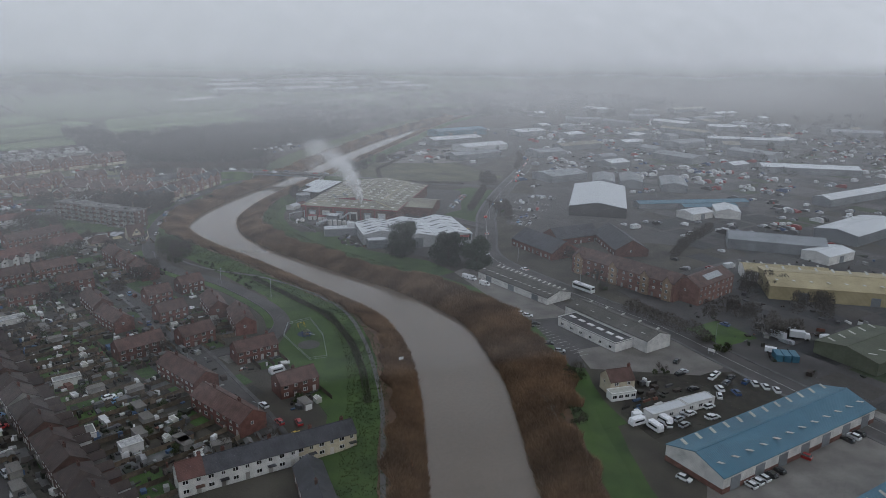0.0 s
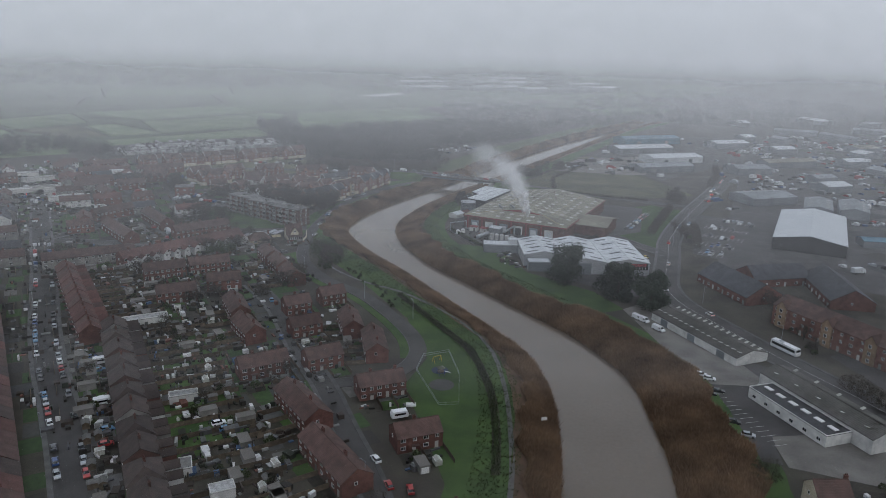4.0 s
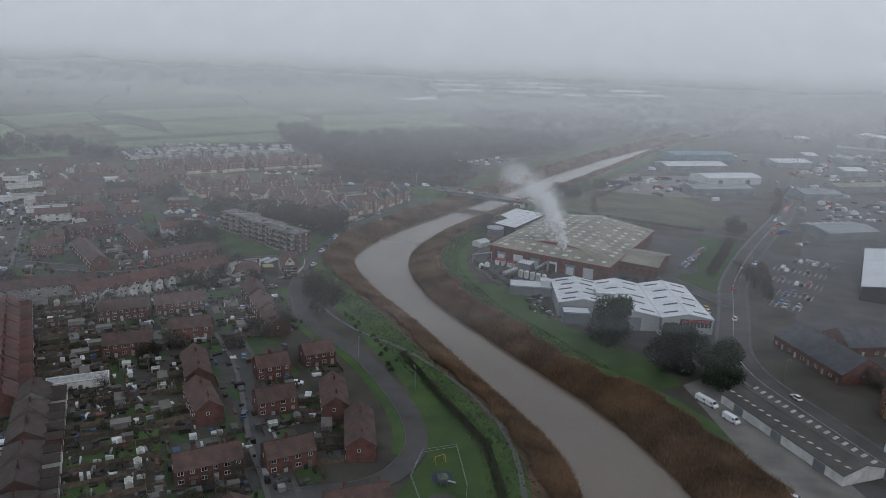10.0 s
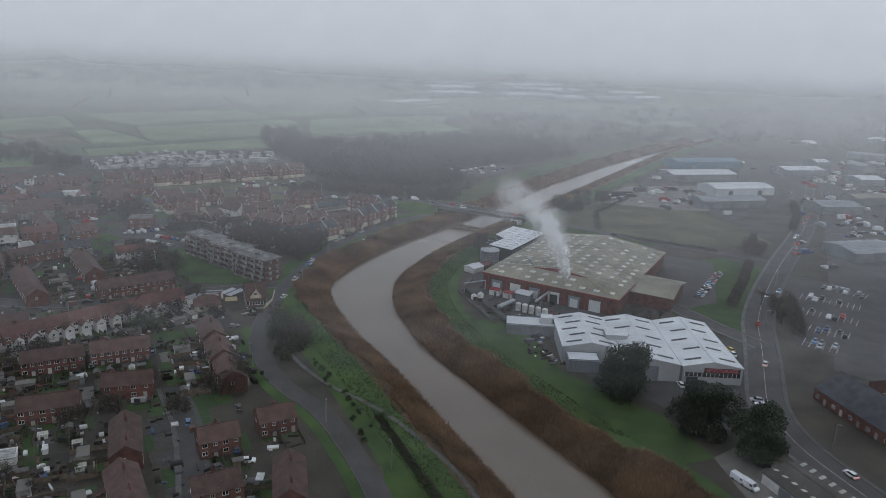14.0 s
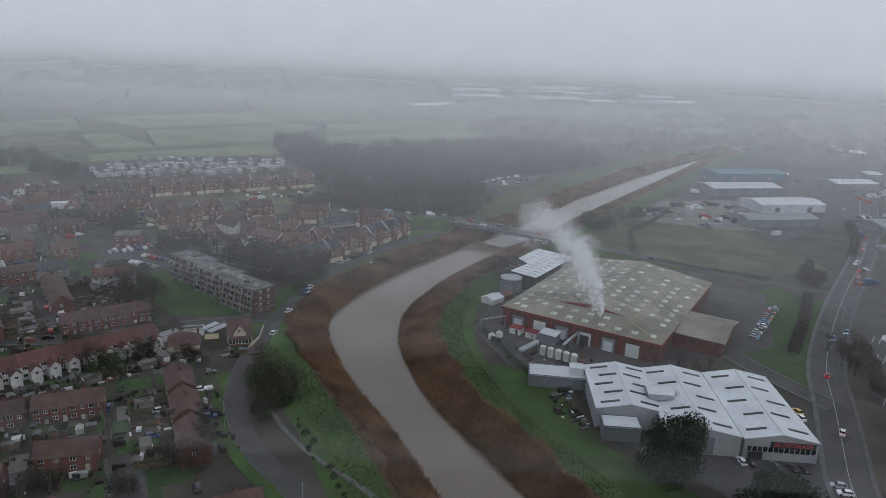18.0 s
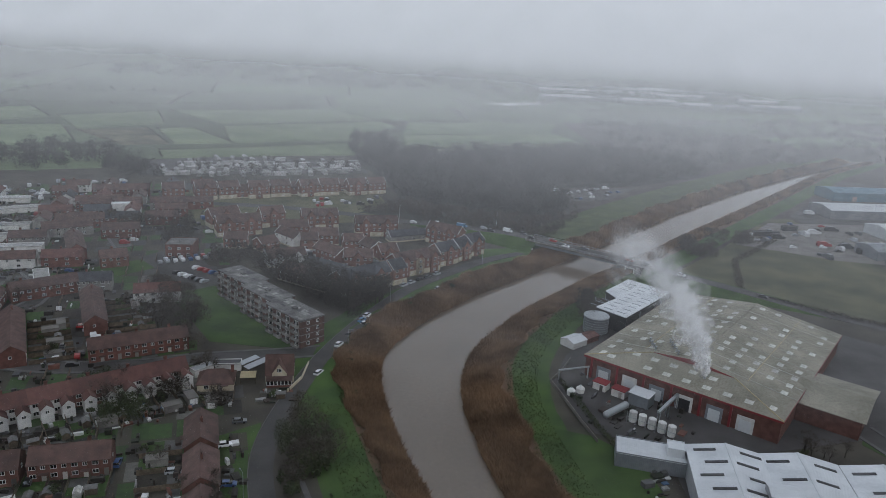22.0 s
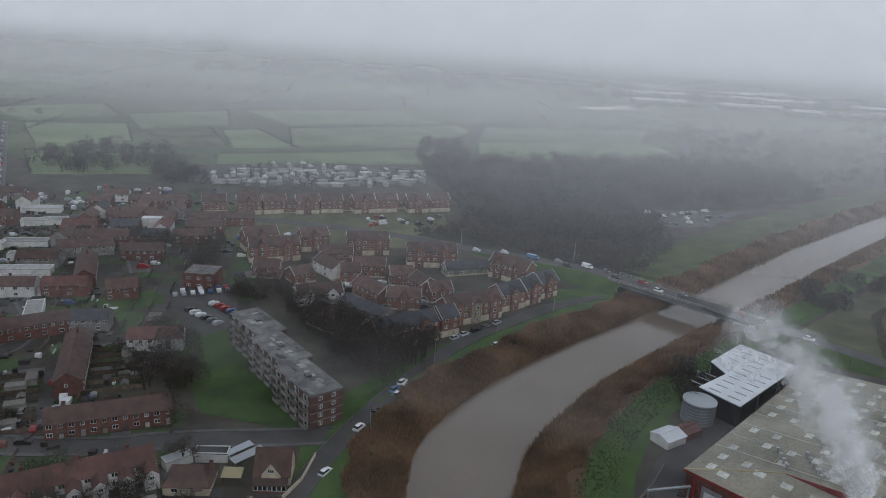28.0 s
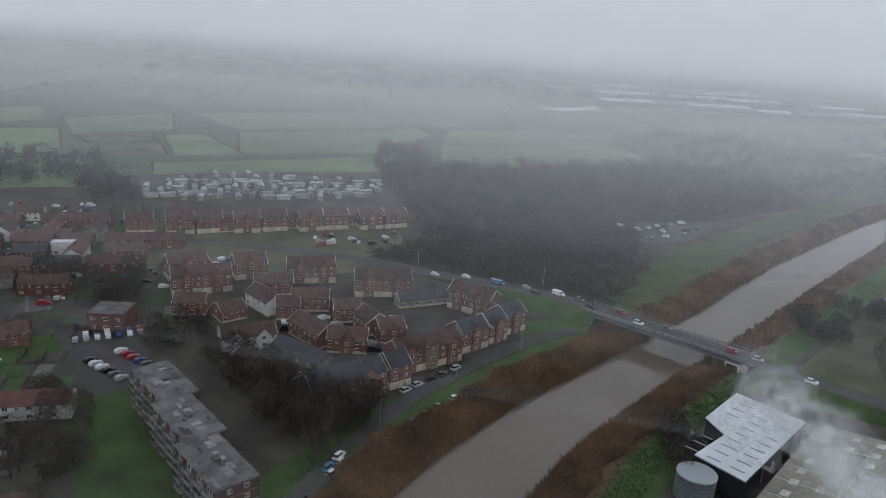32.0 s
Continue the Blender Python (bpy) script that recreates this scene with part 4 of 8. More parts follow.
def leafy(name, seed, radius, height, count, mat, label, category, leaf=0.4, lobe=0.42):
    """An uneven crown of leaf clumps gathered round many boughs."""
    r = random.Random(seed)
    c = Shape()
    boughs = []
    for k in range(16):
        u = r.uniform(0.15, 0.92)
        a, d = r.uniform(0, 2 * math.pi), radius * r.uniform(0.25, 0.85) * math.sqrt(max(0.05, 1 - (1.6 * u - 0.6) ** 2))
        boughs.append((Vector((d * math.cos(a), d * math.sin(a), height * u)), radius * lobe * r.uniform(0.6, 1.15)))
    for k in range(count):
        o, rad = r.choice(boughs)
        nrm = Vector((r.gauss(0, 1), r.gauss(0, 1), r.gauss(0.3, 0.8))).normalized()
        p = o + nrm * rad * r.uniform(0.55, 1.1)
        p.z = max(p.z, 0.05)
        nrm = (nrm + Vector((r.gauss(0, 0.5), r.gauss(0, 0.5), r.gauss(0, 0.5)))).normalized()
        s = nrm.orthogonal().normalized() * leaf * r.uniform(0.5, 1.2)
        w = nrm.cross(s) * r.uniform(0.5, 1)
        c.face([p - s, p + w, p + s * r.uniform(0.6, 1), p - w])
    if category == "bush":
        return single(name, c, mat, label, category, "garden bushes")
    t = thing(name, 0, 0, 0, label, category, "broad evergreens")
    part("trunk", Shape().tube((0, 0, -0.2), (0, 0, height * 0.7), radius * 0.07 + 0.05, 0.05, 7), BARK, t)
    part("crown", c, mat, t)
    return t


TREES = [bare_tree(s, h) for s, h in ((1, 9), (2, 11), (3, 8), (4, 12))]
BUSHES = [leafy("bush", s, 1.5, 2.2, 330, BUSH, "dense evergreen garden bush", "bush", 0.25) for s in (1, 2, 3)]
CONIFERS = [leafy("conifer", s, 6.3, 13.5, 15000, LEAF, "broad dark evergreen tree", "tree", 0.30, 0.5) for s in (4, 5, 6)]


def put(proto, x, y, scale=1.0, turn=0.0, z=0.0, first={}):
    """Places a plant: the prototype itself the first time, then copies."""
    m = pose(x, y, z, 0, 0, turn)
    if proto.name not in first:
        first[proto.name] = True
        proto.matrix_basis = m
        proto.scale = (scale,) * 3
        return proto
    c = copy_thing(proto, m)
    c.scale = (scale,) * 3
    return c


def twig_forest(name, pts, height, spread, count, seed, mat, label, size=0.5):
    """Many crowns of fine upright twig sprays in one mesh."""
    r = np.random.RandomState(seed)
    k = len(pts)
    hs = height * r.uniform(0.7, 1.2, k)
    base = np.repeat(np.asarray(pts), count, 0)
    n = k * count
    hh = np.repeat(hs, count)
    u = r.uniform(0.12, 1, n) ** 0.8
    rad = spread * np.sqrt(np.clip(1 - (1.7 * u - 0.85) ** 2, 0.03, 1)) * np.sqrt(r.uniform(0, 1, n))
    a = r.uniform(0, 2 * np.pi, n)
    p = base + np.stack([rad * np.cos(a), rad * np.sin(a), hh * u], 1)
    d = np.stack([np.cos(a) * 0.7 + r.normal(0, 0.5, n), np.sin(a) * 0.7 + r.normal(0, 0.5, n), np.abs(r.normal(0.7, 0.5, n))], 1)
    d /= np.linalg.norm(d, axis=1)[:, None]
    s = np.cross(d, r.normal(0, 1, (n, 3)))
    s /= np.linalg.norm(s, axis=1)[:, None] + 1e-6
    L = (size * 2.2 * r.uniform(0.5, 1.2, n))[:, None]
    wd = (size * 0.30 * r.uniform(0.5, 1.2, n))[:, None]
    v = np.stack([p - s * wd * 1.3, p + s * wd * 1.3, p + d * L], 1).reshape(-1, 3)
    if name is None:
        return v
    return bulk(name, v, np.arange(3 * n).reshape(-1, 3), mat, label, "woodland")


def inside(poly, n, seed):
    r = np.random.RandomState(seed)
    xs, ysv = [p[0] for p in poly], [p[1] for p in poly]
    out = []
    while len(out) < n:
        x, y = r.uniform(min(xs), max(xs)), r.uniform(min(ysv), max(ysv))
        c = False
        for (x0, y0), (x1, y1) in zip(poly, poly[1:] + poly[:1]):
            if (y0 > y) != (y1 > y) and x < (x1 - x0) * (y - y0) / (y1 - y0) + x0:
                c = not c
        if c:
            out.append((x, y, 0.0))
    return np.array(out)


def hedge(pts, step, width, height, seed, mat=TWIG, name="hedgerow", label="dark leafless hedgerow between fields", count=26, size=0.6):
    """A rough hedge along a line."""
    line = []
    for a, b in zip(pts, pts[1:]):
        m = max(2, int(math.dist(a, b) / step))
        line += [(a[0] + (b[0] - a[0]) * i / m, a[1] + (b[1] - a[1]) * i / m, 0) for i in range(m)]
    return twig_forest(name, np.array(line), height, width, count, seed, mat, label, size)


WOOD = [(-150, 905), (-75, 955), (45, 1037), (118, 976), (132, 920), (64, 842), (-4, 802), (12, 765), (14, 704), (-10, 689), (-52, 693), (-98, 702), (-124, 760), (-160, 820), (-185, 868)]
patch("woodland_floor", WOOD, WOODLAND, 0.06, "dark leaf-strewn woodland floor", "ground")
twig_forest("woodland", inside(WOOD, 1750, 31), 10, 4.2, 84, 32, WOODLAND, "dense leafless winter woodland", 0.8)

UPPER_BANK = [(float(river_left(v)) - 33, v) for v in (655, 700, 760, 830, 900, 980, 1060)]
strip("upper_bank", UPPER_BANK, 32, BANK_GRASS, 0.14, "wide green slope of the upper flood bank", "grass", on_bank, 0.4)
SCRUB = [(-120, 668), (-60, 660), (-22, 648), (2, 650), (12, 690), (24, 740), (14, 704), (-10, 690), (-52, 694), (-98, 703)]
patch("scrub_ground", SCRUB, WOODLAND, 0.05, "dark bramble-covered ground below the wood", "ground")
twig_forest("scrub", inside(SCRUB, 230, 35), 5.5, 2.6, 110, 36, TWIG, "bare scrub between the wood and the bridge road", 0.55)

# ---- factory and storage warehouses by the river ----
fac = thing("factory", 70.2, 499.4, 62.2, "large red brick factory under a lichened fibre-cement roof", "factory")
FL, FW, FE, FR, HIP = 89.0, 64.4, 8.0, 12.0, 26.0
body = Shape().box(-FL / 2, FL / 2, -FW / 2, FW / 2, -0.3, FE - 0.05)
body.face([(FL / 2, -FW / 2, FE - 0.05), (FL / 2, FW / 2, FE - 0.05), (FL / 2, 0, FR - 0.2)])
part("wall", body, BRICK, fac)
a, b, o = FL / 2, FW / 2, 0.6
HX, HZ = -a + 14, 10.3
hb = b * (FR - HZ) / (FR - FE)
fr = part("roof", Shape().slab([(-a - o, -b - o, FE), (a + o, -b - o, FE), (a + o, 0, FR), (HX, 0, FR), (HX, -hb, HZ)], 0.25).slab([(a + o, b + o, FE), (-a - o, b + o, FE), (HX, hb, HZ), (HX, 0, FR), (a + o, 0, FR)], 0.25).slab([(-a - o, b + o, FE), (-a - o, -b - o, FE), (HX, -hb, HZ), (HX, hb, HZ)], 0.25), ASBESTOS, fac)
part("ridge_cap", Shape().tube((HX, 0, FR), (a + o, 0, FR), 0.3, 0.3, 6), ASBESTOS, fr)
for q in (1, -1):
    part("roof_seam", Shape().tube((-a + 16, q * 17.5, FR - (FR - FE) * 17.5 / b + 0.05), (a, q * 17.5, FR - (FR - FE) * 17.5 / b + 0.05), 0.12, 0.12, 5), SHEET_OCHRE, fr, "pale weathered roof seam")
    part("hip_cap", Shape().tube((-a - o, q * (b + o), FE), (HX, q * hb, HZ), 0.22, 0.22, 6), SHEET_OCHRE, fr, "pale hip capping")
for k in range(9):
    xx = -a + 17 + k * 8.6
    for q in (1, -1):
        part("sheet_joint", Shape().tube((xx, q * 0.4, FR + 0.02), (xx, q * (b + 0.3), FE + 0.06), 0.09, 0.09, 4), AGED_LIGHT, fr, "pale sheeting joint down the slope")
part("gablet", Shape().prism([(HX - 0.25, -hb), (HX - 0.02, -hb), (HX - 0.02, 0), (HX - 0.02, hb), (HX - 0.25, hb), (HX - 0.25, 0)], HZ - 0.1, [HZ, HZ, FR, HZ, HZ, FR]), RED_TRIM, fr, "red clerestory gablet")
part("fascia", Shape().box(-a - o - 0.08, -a - o, -b - o, b + o, FE - 0.7, FE - 0.05).box(-a - o, a + o, b + o, b + o + 0.08, FE - 0.7, FE - 0.05).box(-a - o, a + o, -b - o - 0.08, -b - o, FE - 0.7, FE - 0.05), RED_TRIM, fac, "red painted fascia")
lite = Shape().box(-1.5, 1.5, -1.0, 1.0, 0, 0.05).mesh("rooflight", AGED_LIGHT)
slope = math.degrees(math.atan2(FR - FE, b))
for i in range(13):
    for j in range(5):
        for q in (1, -1):
            xx, yy = -a + 5 + i * 6.7, q * (3.5 + j * 6.2)
            if rng.random() < 0.30 or xx < -a + 2 + (14 if abs(yy) < hb else 14 * (b - abs(yy)) / (b - hb)):
                continue
            part("rooflight", lite, None, fr, "milky rooflight", pose(xx, yy, FR - (FR - FE) * abs(yy) / b + 0.04, slope if q == -1 else -slope))
hip_lite = Shape().box(-1.1, 1.1, -1.3, 1.3, 0, 0.05).mesh("rooflight", AGED_LIGHT)
for k, d in enumerate((3.5, 9.5)):
    for j in range(8 - k * 2):
        yy = (j - 3.5 + k) * 6.6 + 1.5
        if rng.random() < 0.85:
            part("rooflight", hip_lite, None, fr, "milky rooflight", pose(-a + d, yy, FE + (HZ - FE) * (d + o) / (14 + o) + 0.06, 0, -math.degrees(math.atan2(HZ - FE, 14 + o))))
wing = part("side_wing", gable_walls(20, 28, 6.4, 9.0), BRICK, fac, "", pose(-a + 34, -b - 8.5, 0, 0, 0, 90))
part("roof", roof_shape(22, 28, 6.4, 9.0, 0.5, thick=0.22), ASBESTOS, wing)
for k in range(6):
    xx = b - 7 - k * 9.5
    bay = part("loading_bay", Shape().box(-2.6, 2.6, -0.12, 0, 0, 5.2), RENDER_WHITE if k % 2 else SHEET_GREY, fac, "", pose(-a, xx, 0, 0, 0, -90))
    part("door", Shape().box(-1.8, 1.8, -0.2, -0.12, 0, 4.0), TRIM_DARK if k == 3 else SHEET_WHITE, bay, "roller door")
    part("buttress", Shape().box(-0.35, 0.35, -0.4, 0, 0, FE - 0.6), RED_TRIM, fac, "", pose(-a, xx + 4.6, 0, 0, 0, -90))
for k in range(9):
    fl = Shape().tube((0, 0, -0.5), (0, 0, 1.4), 0.35, 0.3, 8).tube((0, 0, 1.4), (0, 0, 1.6), 0.5, 0.5, 8)
    xx, yy = -a + 16 + (k % 5) * 2.4, 6 + k * 1.6
    part("roof_vent", fl, STEEL, fr, "", pose(xx, yy, FR - (FR - FE) * abs(yy) / b))

for (cx, front, back, label) in ((58.2, 395.6, 425.8, "white steel storage shed bay, stepped back"), (77.0, 384.2, 426.2, "white steel storage shed bay"), (98.6, 383.6, 426.2, "white steel storage shed bay with a glazed front")):
    s = shed(cx, (front + back) / 2, back - front, 20.9, 90, 6.6, 8.6, SHEET_WHITE, SHEET_PALE, "storage_warehouse", label, 0, 0, group="storage warehouse bays")
    rf = [o for o in s.children if o.name.startswith("roof")][0]
    Lb = back - front
    strip_light = Shape().box(-0.55, 0.55, -2.9, 2.9, 0, 0.1).mesh("rooflight", TRIM_DARK)
    for k in range(5):
        for q in (1, -1):
            yy = q * (4.0 if k % 2 else 6.0)
            part("rooflight", strip_light, None, rf, "dark narrow rooflight", pose(-Lb / 2 + (k + 0.5) * Lb / 5, yy, 8.6 - 2.0 * abs(yy) / 10.45 + 0.06, -math.degrees(math.atan2(2.0, 10.45)) * q))

canopy = thing("loading_canopy", 40, 541, 0, "open-sided loading canopy with a pale sheet roof", "canopy")
ring = [(-10, 5.7), (-5.6, -2.4), (-14.6, -16), (-3, -24.5), (18.9, 13.9), (1.1, 25.8)]
part("roof", Shape().prism(ring, 7.3, 7.6), SHEET_WHITE, canopy)
part("fascia", Shape().prism([(x * 1.012, y * 1.012) for x, y in ring], 6.6, 7.28), SHEET_DARK, canopy, "dark steel fascia")
for p, q in ((0, 1), (1, 2), (2, 3)):
    (ax, ay), (bx, by) = ring[p], ring[q]
    d = math.hypot(bx - ax, by - ay)
    part("side_cladding", Shape().box(0.3, d - 0.3, -0.1, 0.1, -0.2, 6.58), SHEET_DARK, canopy, "black steel side cladding", pose(ax * 0.97, ay * 0.97, 0, 0, 0, math.degrees(math.atan2(by - ay, bx - ax))))
lane_dir = Vector((21.9, 38.4)).normalized()
lane_side = Vector((-lane_dir.y, lane_dir.x))
slot = Shape().box(-0.28, 0.28, -1.9, 1.9, 7.6, 7.66).mesh("rooflight", SHEET_GREY)
for i in range(3):
    for k in range(9):
        if i == 2 and 2 < k < 5 or rng.random() < 0.08:
            continue
        c = Vector((-3, -24.5)) + lane_dir * (3.5 + k * 4.5) + lane_side * (3.6 + i * 6.2)
        part("rooflight", slot, None, canopy, "narrow grey rooflight strip", pose(c.x, c.y, 0, 0, 0, math.degrees(math.atan2(lane_dir.y, lane_dir.x))))
pole = Shape().box(-0.2, 0.2, -0.2, 0.2, -0.2, 6.6).mesh("column", STEEL)
for x, y in ring + [(4, -12), (11.5, 0.4), (15, 7)]:
    part("column", pole, None, canopy, "", pose(x * 0.96, y * 0.96, 0))
part("back_wall", Shape().box(-0.15, 0.15, -9, 9, -0.2, 6.6), SHEET_GREY, canopy, "", pose(-9.5, -9, 0, 0, 0, 33))
tank = thing("storage_tank", 25.6, 517.6, 0, "ribbed galvanised round storage tank", "tank")
tk = Shape().tube((0, 0, -0.2), (0, 0, 6.4), 5.0, 5.0, 32)
part("shell", tk, SHEET_GREY, tank)
for k in range(7):
    part("ring", Shape().tube((0, 0, 0.4 + k), (0, 0, 0.5 + k), 5.06, 5.06, 32), STEEL, tank)
part("lid", Shape().tube((0, 0, 6.4), (0, 0, 6.7), 5.1, 1.0, 32), SHEET_GREY, tank)
part("rail", Shape().tube((0, 0, 6.75), (0, 0, 6.82), 5.12, 5.12, 32), STEEL, tank)

# ---- trading estate, near side ----
bs = shed(128, 158, 72, 19, 15.5, 5.0, 7.8, SHEET_BLUE, RENDER_WHITE, "blue_roofed_workshop", "long workshop row with a bright blue sheet roof", 12, 7, plinth=BRICK, group="blue roofed workshops")
shed(150, 121, 60, 19, 15.5, 5.0, 7.8, SHEET_BLUE, RENDER_WHITE, "blue_roofed_workshop", "second workshop row with a bright blue sheet roof", 10, 6, plinth=BRICK, group="blue roofed workshops")
shed(108.2, 305, 48, 15, -69, 3.4, 5.4, DARK_CEMENT, RENDER_WHITE, "workshop", "low workshop with many rooflights in a dark cement roof", 15, 3)
lw = shed(124.5, 246, 45, 13, -73, 5.0, 7.2, DARK_CEMENT, RENDER_WHITE, "showroom", "white trade building with a mossy dark roof", 5, 2)
annexe = flat_block(113.5, 243, 32, 9.5, -73, 3.6, FELT_DARK, RENDER_WHITE, "showroom_annexe", "white flat-roofed annexe with rooflights", 6)
for k in range(6):
    part("rooflight", Shape().prism([(-1.5, -0.8), (1.5, -0.8), (1.5, 0.8), (-1.5, 0.8)], 3.7, [4.05, 4.05, 3.95, 3.95]), UPVC, annexe, "white domed rooflight", pose(-13 + k * 5.2, 0.6, 0, 0, 0, 0))
house(98.9, 199, 9, 0, 7, 5.2, 8.0, 1, CREAM, TILE_BROWN, name="detached_house", group="detached houses", label="cream rendered detached house with a brown tiled roof")
flat_block(97.5, 193.5, 9, 3.5, 0, 2.6, ROOFLIGHT, UPVC, "conservatory", "white framed conservatory on the detached house", 4)
office = house(161, 298.5, 59, -66, 14, 8.8, 12.2, 7, PINK_BRICK, TILE_BROWN, storeys=3, chimneys=False, porch=False, name="office_building", group="brick offices", label="three-storey red brick office building with a brown tiled roof")
wing2 = house(186, 274, 30, 24, 13, 8.8, 12.0, 4, PINK_BRICK, TILE_BROWN, storeys=3, chimneys=False, porch=False, name="office_wing", group="brick offices", label="red brick office wing with a rooflit brown roof")
for cx in (-25, -4, 14, 26):
    tower = part("stone_bay", gable_walls(4.6, 4.4, 9.1, 11.6), BUFF, office, "buff stone gabled bay", pose(cx, -5.4, 0, 0, 0, 90))
    part("roof", roof_shape(4.8, 4.4, 9.1, 11.6, 0.25), TILE_BROWN, tower)
    for k in range(3):
        window(tower, -2.3, 0, 1.0 + k * 2.8, -90, 1.3, 1.4, 1)
part("glazed_roof", Shape().box(-6.5, 6.5, -1.7, 1.7, 0, 0.12), STEEL, wing2, "pale glazed strip in the roof", pose(1, -3.3, 10.55, 26.2))
house(145, 362, 36, -75, 19, 4.2, 9.6, 5, BRICK, SLATE, storeys=1, chimneys=False, porch=False, name="brick_surgery", group="brick units", label="single-storey brick building with a wide slate roof")
house(169, 378, 30, 10, 16, 4.2, 9.0, 3, BRICK, SLATE, storeys=1, chimneys=False, porch=False, name="brick_surgery", group="brick units", label="single-storey brick building with a wide slate roof")
house(190, 358, 40, 80, 19, 4.2, 9.6, 4, BRICK, SLATE, storeys=1, chimneys=False, porch=False, name="brick_surgery", group="brick units", label="brick building with grey slates and pale roof windows")
shed(233, 464, 82, 38, 61, 7.0, 10.2, SHEET_WHITE, SHEET_DARK, "superstore", "big superstore shed with a plain white roof", 0, 0)
shed(207, 200, 34, 24, 15, 5.0, 7.2, SHEET_GREEN, SHEET_GREEN, "green_shed", "moss green steel shed", 5, 1)
shed(247, 262, 60, 32, -28, 6.5, 9.0, SHEET_OCHRE, SHEET_OCHRE, "ochre_shed", "large ochre steel shed", 8, 2)
shed(240, 284, 40, 16, -28, 5.5, 7.5, SHEET_OCHRE, RENDER_WHITE, "ochre_shed", "pale ochre roofed shed", 6, 2)
shed(350, 346, 60, 26, 20, 6.5, 8.5, SHEET_WHITE, SHEET_GREY, "distribution_shed", "long white roofed shed", 0, 2)
shed(277, 334, 52, 22, -35, 6.0, 8.5, SHEET_GREY, SHEET_GREY, "distribution_shed", "dark grey steel shed", 0, 2)
shed(290, 308, 24, 16, 15, 5.0, 6.5, SHEET_WHITE, RENDER_WHITE, "unit_shed", "small pale unit shed", 0, 1)
shed(278, 412, 20, 14, 15, 4.5, 6, SHEET_WHITE, RENDER_WHITE, "unit_shed", "small pale unit shed", 0, 1)
shed(303, 412, 22, 16, 60, 5.0, 7, SHEET_WHITE, RENDER_WHITE, "unit_shed", "small pale unit shed", 0, 1)
shed(296, 442, 84, 10, -8, 4.0, 5.2, SHEET_BLUE, SHEET_GREY, "timber_store", "long blue roofed timber store", 0, 0)
shed(300, 428, 40, 9, -8, 4.0, 5.2, SHEET_BLUE, SHEET_GREY, "timber_store", "blue roofed timber store", 0, 0)
for x, y, L, W, an, r in ((276, 536, 40, 18, 62, SHEET_GREY), (298, 530, 40, 18, 62, SHEET_GREY), (324, 508, 40, 20, 60, SHEET_GREY), (250, 566, 40, 26, 17, SHEET_GREY), (214, 694, 56, 20, 17, SHEET_GREY)):
    shed(x, y, L, W, an, 5.5, 7.5, r, SHEET_GREY, "trade_shed", "grey steel trade shed with rooflights", 6, 2, group="grey trade sheds")
shed(240, 748, 56, 26, 17, 6, 8, SHEET_WHITE, SHEET_WHITE, "trade_shed", "long pale roofed trade shed", 0, 2, group="pale trade sheds")
shed(255, 880, 74, 26, 17, 7, 9, SHEET_BLUE, SHEET_BLUE, "trade_shed", "long blue trade shed", 0, 2, group="pale trade sheds")
shed(226, 806, 66, 26, 17, 6.5, 8.5, SHEET_WHITE, SHEET_GREY, "trade_shed", "long pale roofed trade shed", 0, 2, group="pale trade sheds")
shed(342, 861, 44, 24, 16, 6, 8, SHEET_WHITE, SHEET_GREY, "trade_shed", "pale roofed trade shed", 0, 2, group="pale trade sheds")
shed(292, 690, 34, 24, 10, 6, 8, SHEET_GREY, SHEET_GREY, "trade_shed", "grey steel trade shed by the road", 0, 2, group="grey trade sheds")
rs = random.Random(41)
for i in range(84):
    x, y = rs.uniform(300, 800), rs.uniform(360, 1150)
    if x < 0.35 * y + 60 or any(math.hypot(x - a, y - b) < r + 18 for a, b, r in PLACED):
        continue
    L, W = rs.choice((rs.uniform(14, 30), rs.uniform(30, 90))), rs.uniform(11, 30)
    shed(x, y, L, W, rs.choice((15, 17, -70, -28)), 6, 8, rs.choice((SHEET_WHITE, SHEET_GREY, SHEET_WHITE, ASBESTOS)), SHEET_GREY, "distant_shed", "distant pale roofed industrial shed in the haze", group="distant sheds")
for k in range(17):
    x, y = -20 + (k % 6) * 88 + rs.uniform(-25, 25), 1690 + (k // 6) * 190 + (k % 6) * 22 + rs.uniform(-40, 40)
    shed(x, y, rs.uniform(55, 120), rs.uniform(26, 48), 22, 8, 11, SHEET_GREY if k % 3 == 1 else SHEET_WHITE, SHEET_GREY, "distribution_centre", "vast pale distribution shed far off in the haze", group="distant sheds")

# ---- housing ----
house(-21.4, 182.6, 25, 14, 7.5, 5.2, 8.0, 4, RENDER_WHITE, SLATE, label="white rendered terrace with a dark slate roof")
house(-36.6, 178.7, 6.6, 14, 7.5, 5.4, 8.4, 1, RENDER_WHITE, TILE_RED, name="end_house", label="white rendered end house with a red tiled roof")
house(-1.2, 187.8, 18, 14, 7.0, 5.0, 7.6, 3, CREAM, SLATE, label="cream rendered terrace with a dark slate roof")
house(-5.5, 163, 26, 95, 7.5, 4.0, 6.6, 2, DARK_BRICK, SLATE, label="low dark-roofed brick building", storeys=1)
house(-27, 213.5, 27, -57, 9, units=4)
house(-40.2, 242.4, 24, -57, 9, units=4)
house(-58.5, 270.5, 17, ESTATE, units=3)
house(-39, 277, 13, ESTATE, units=2)
house(-17.6, 257.3, 15.5, ESTATE - 8, units=3)
house(-5.4, 226.8, 13.5, ESTATE - 8, units=2, roof=TILE_BROWN)
house(-21.6, 289, 20, -80, units=3)
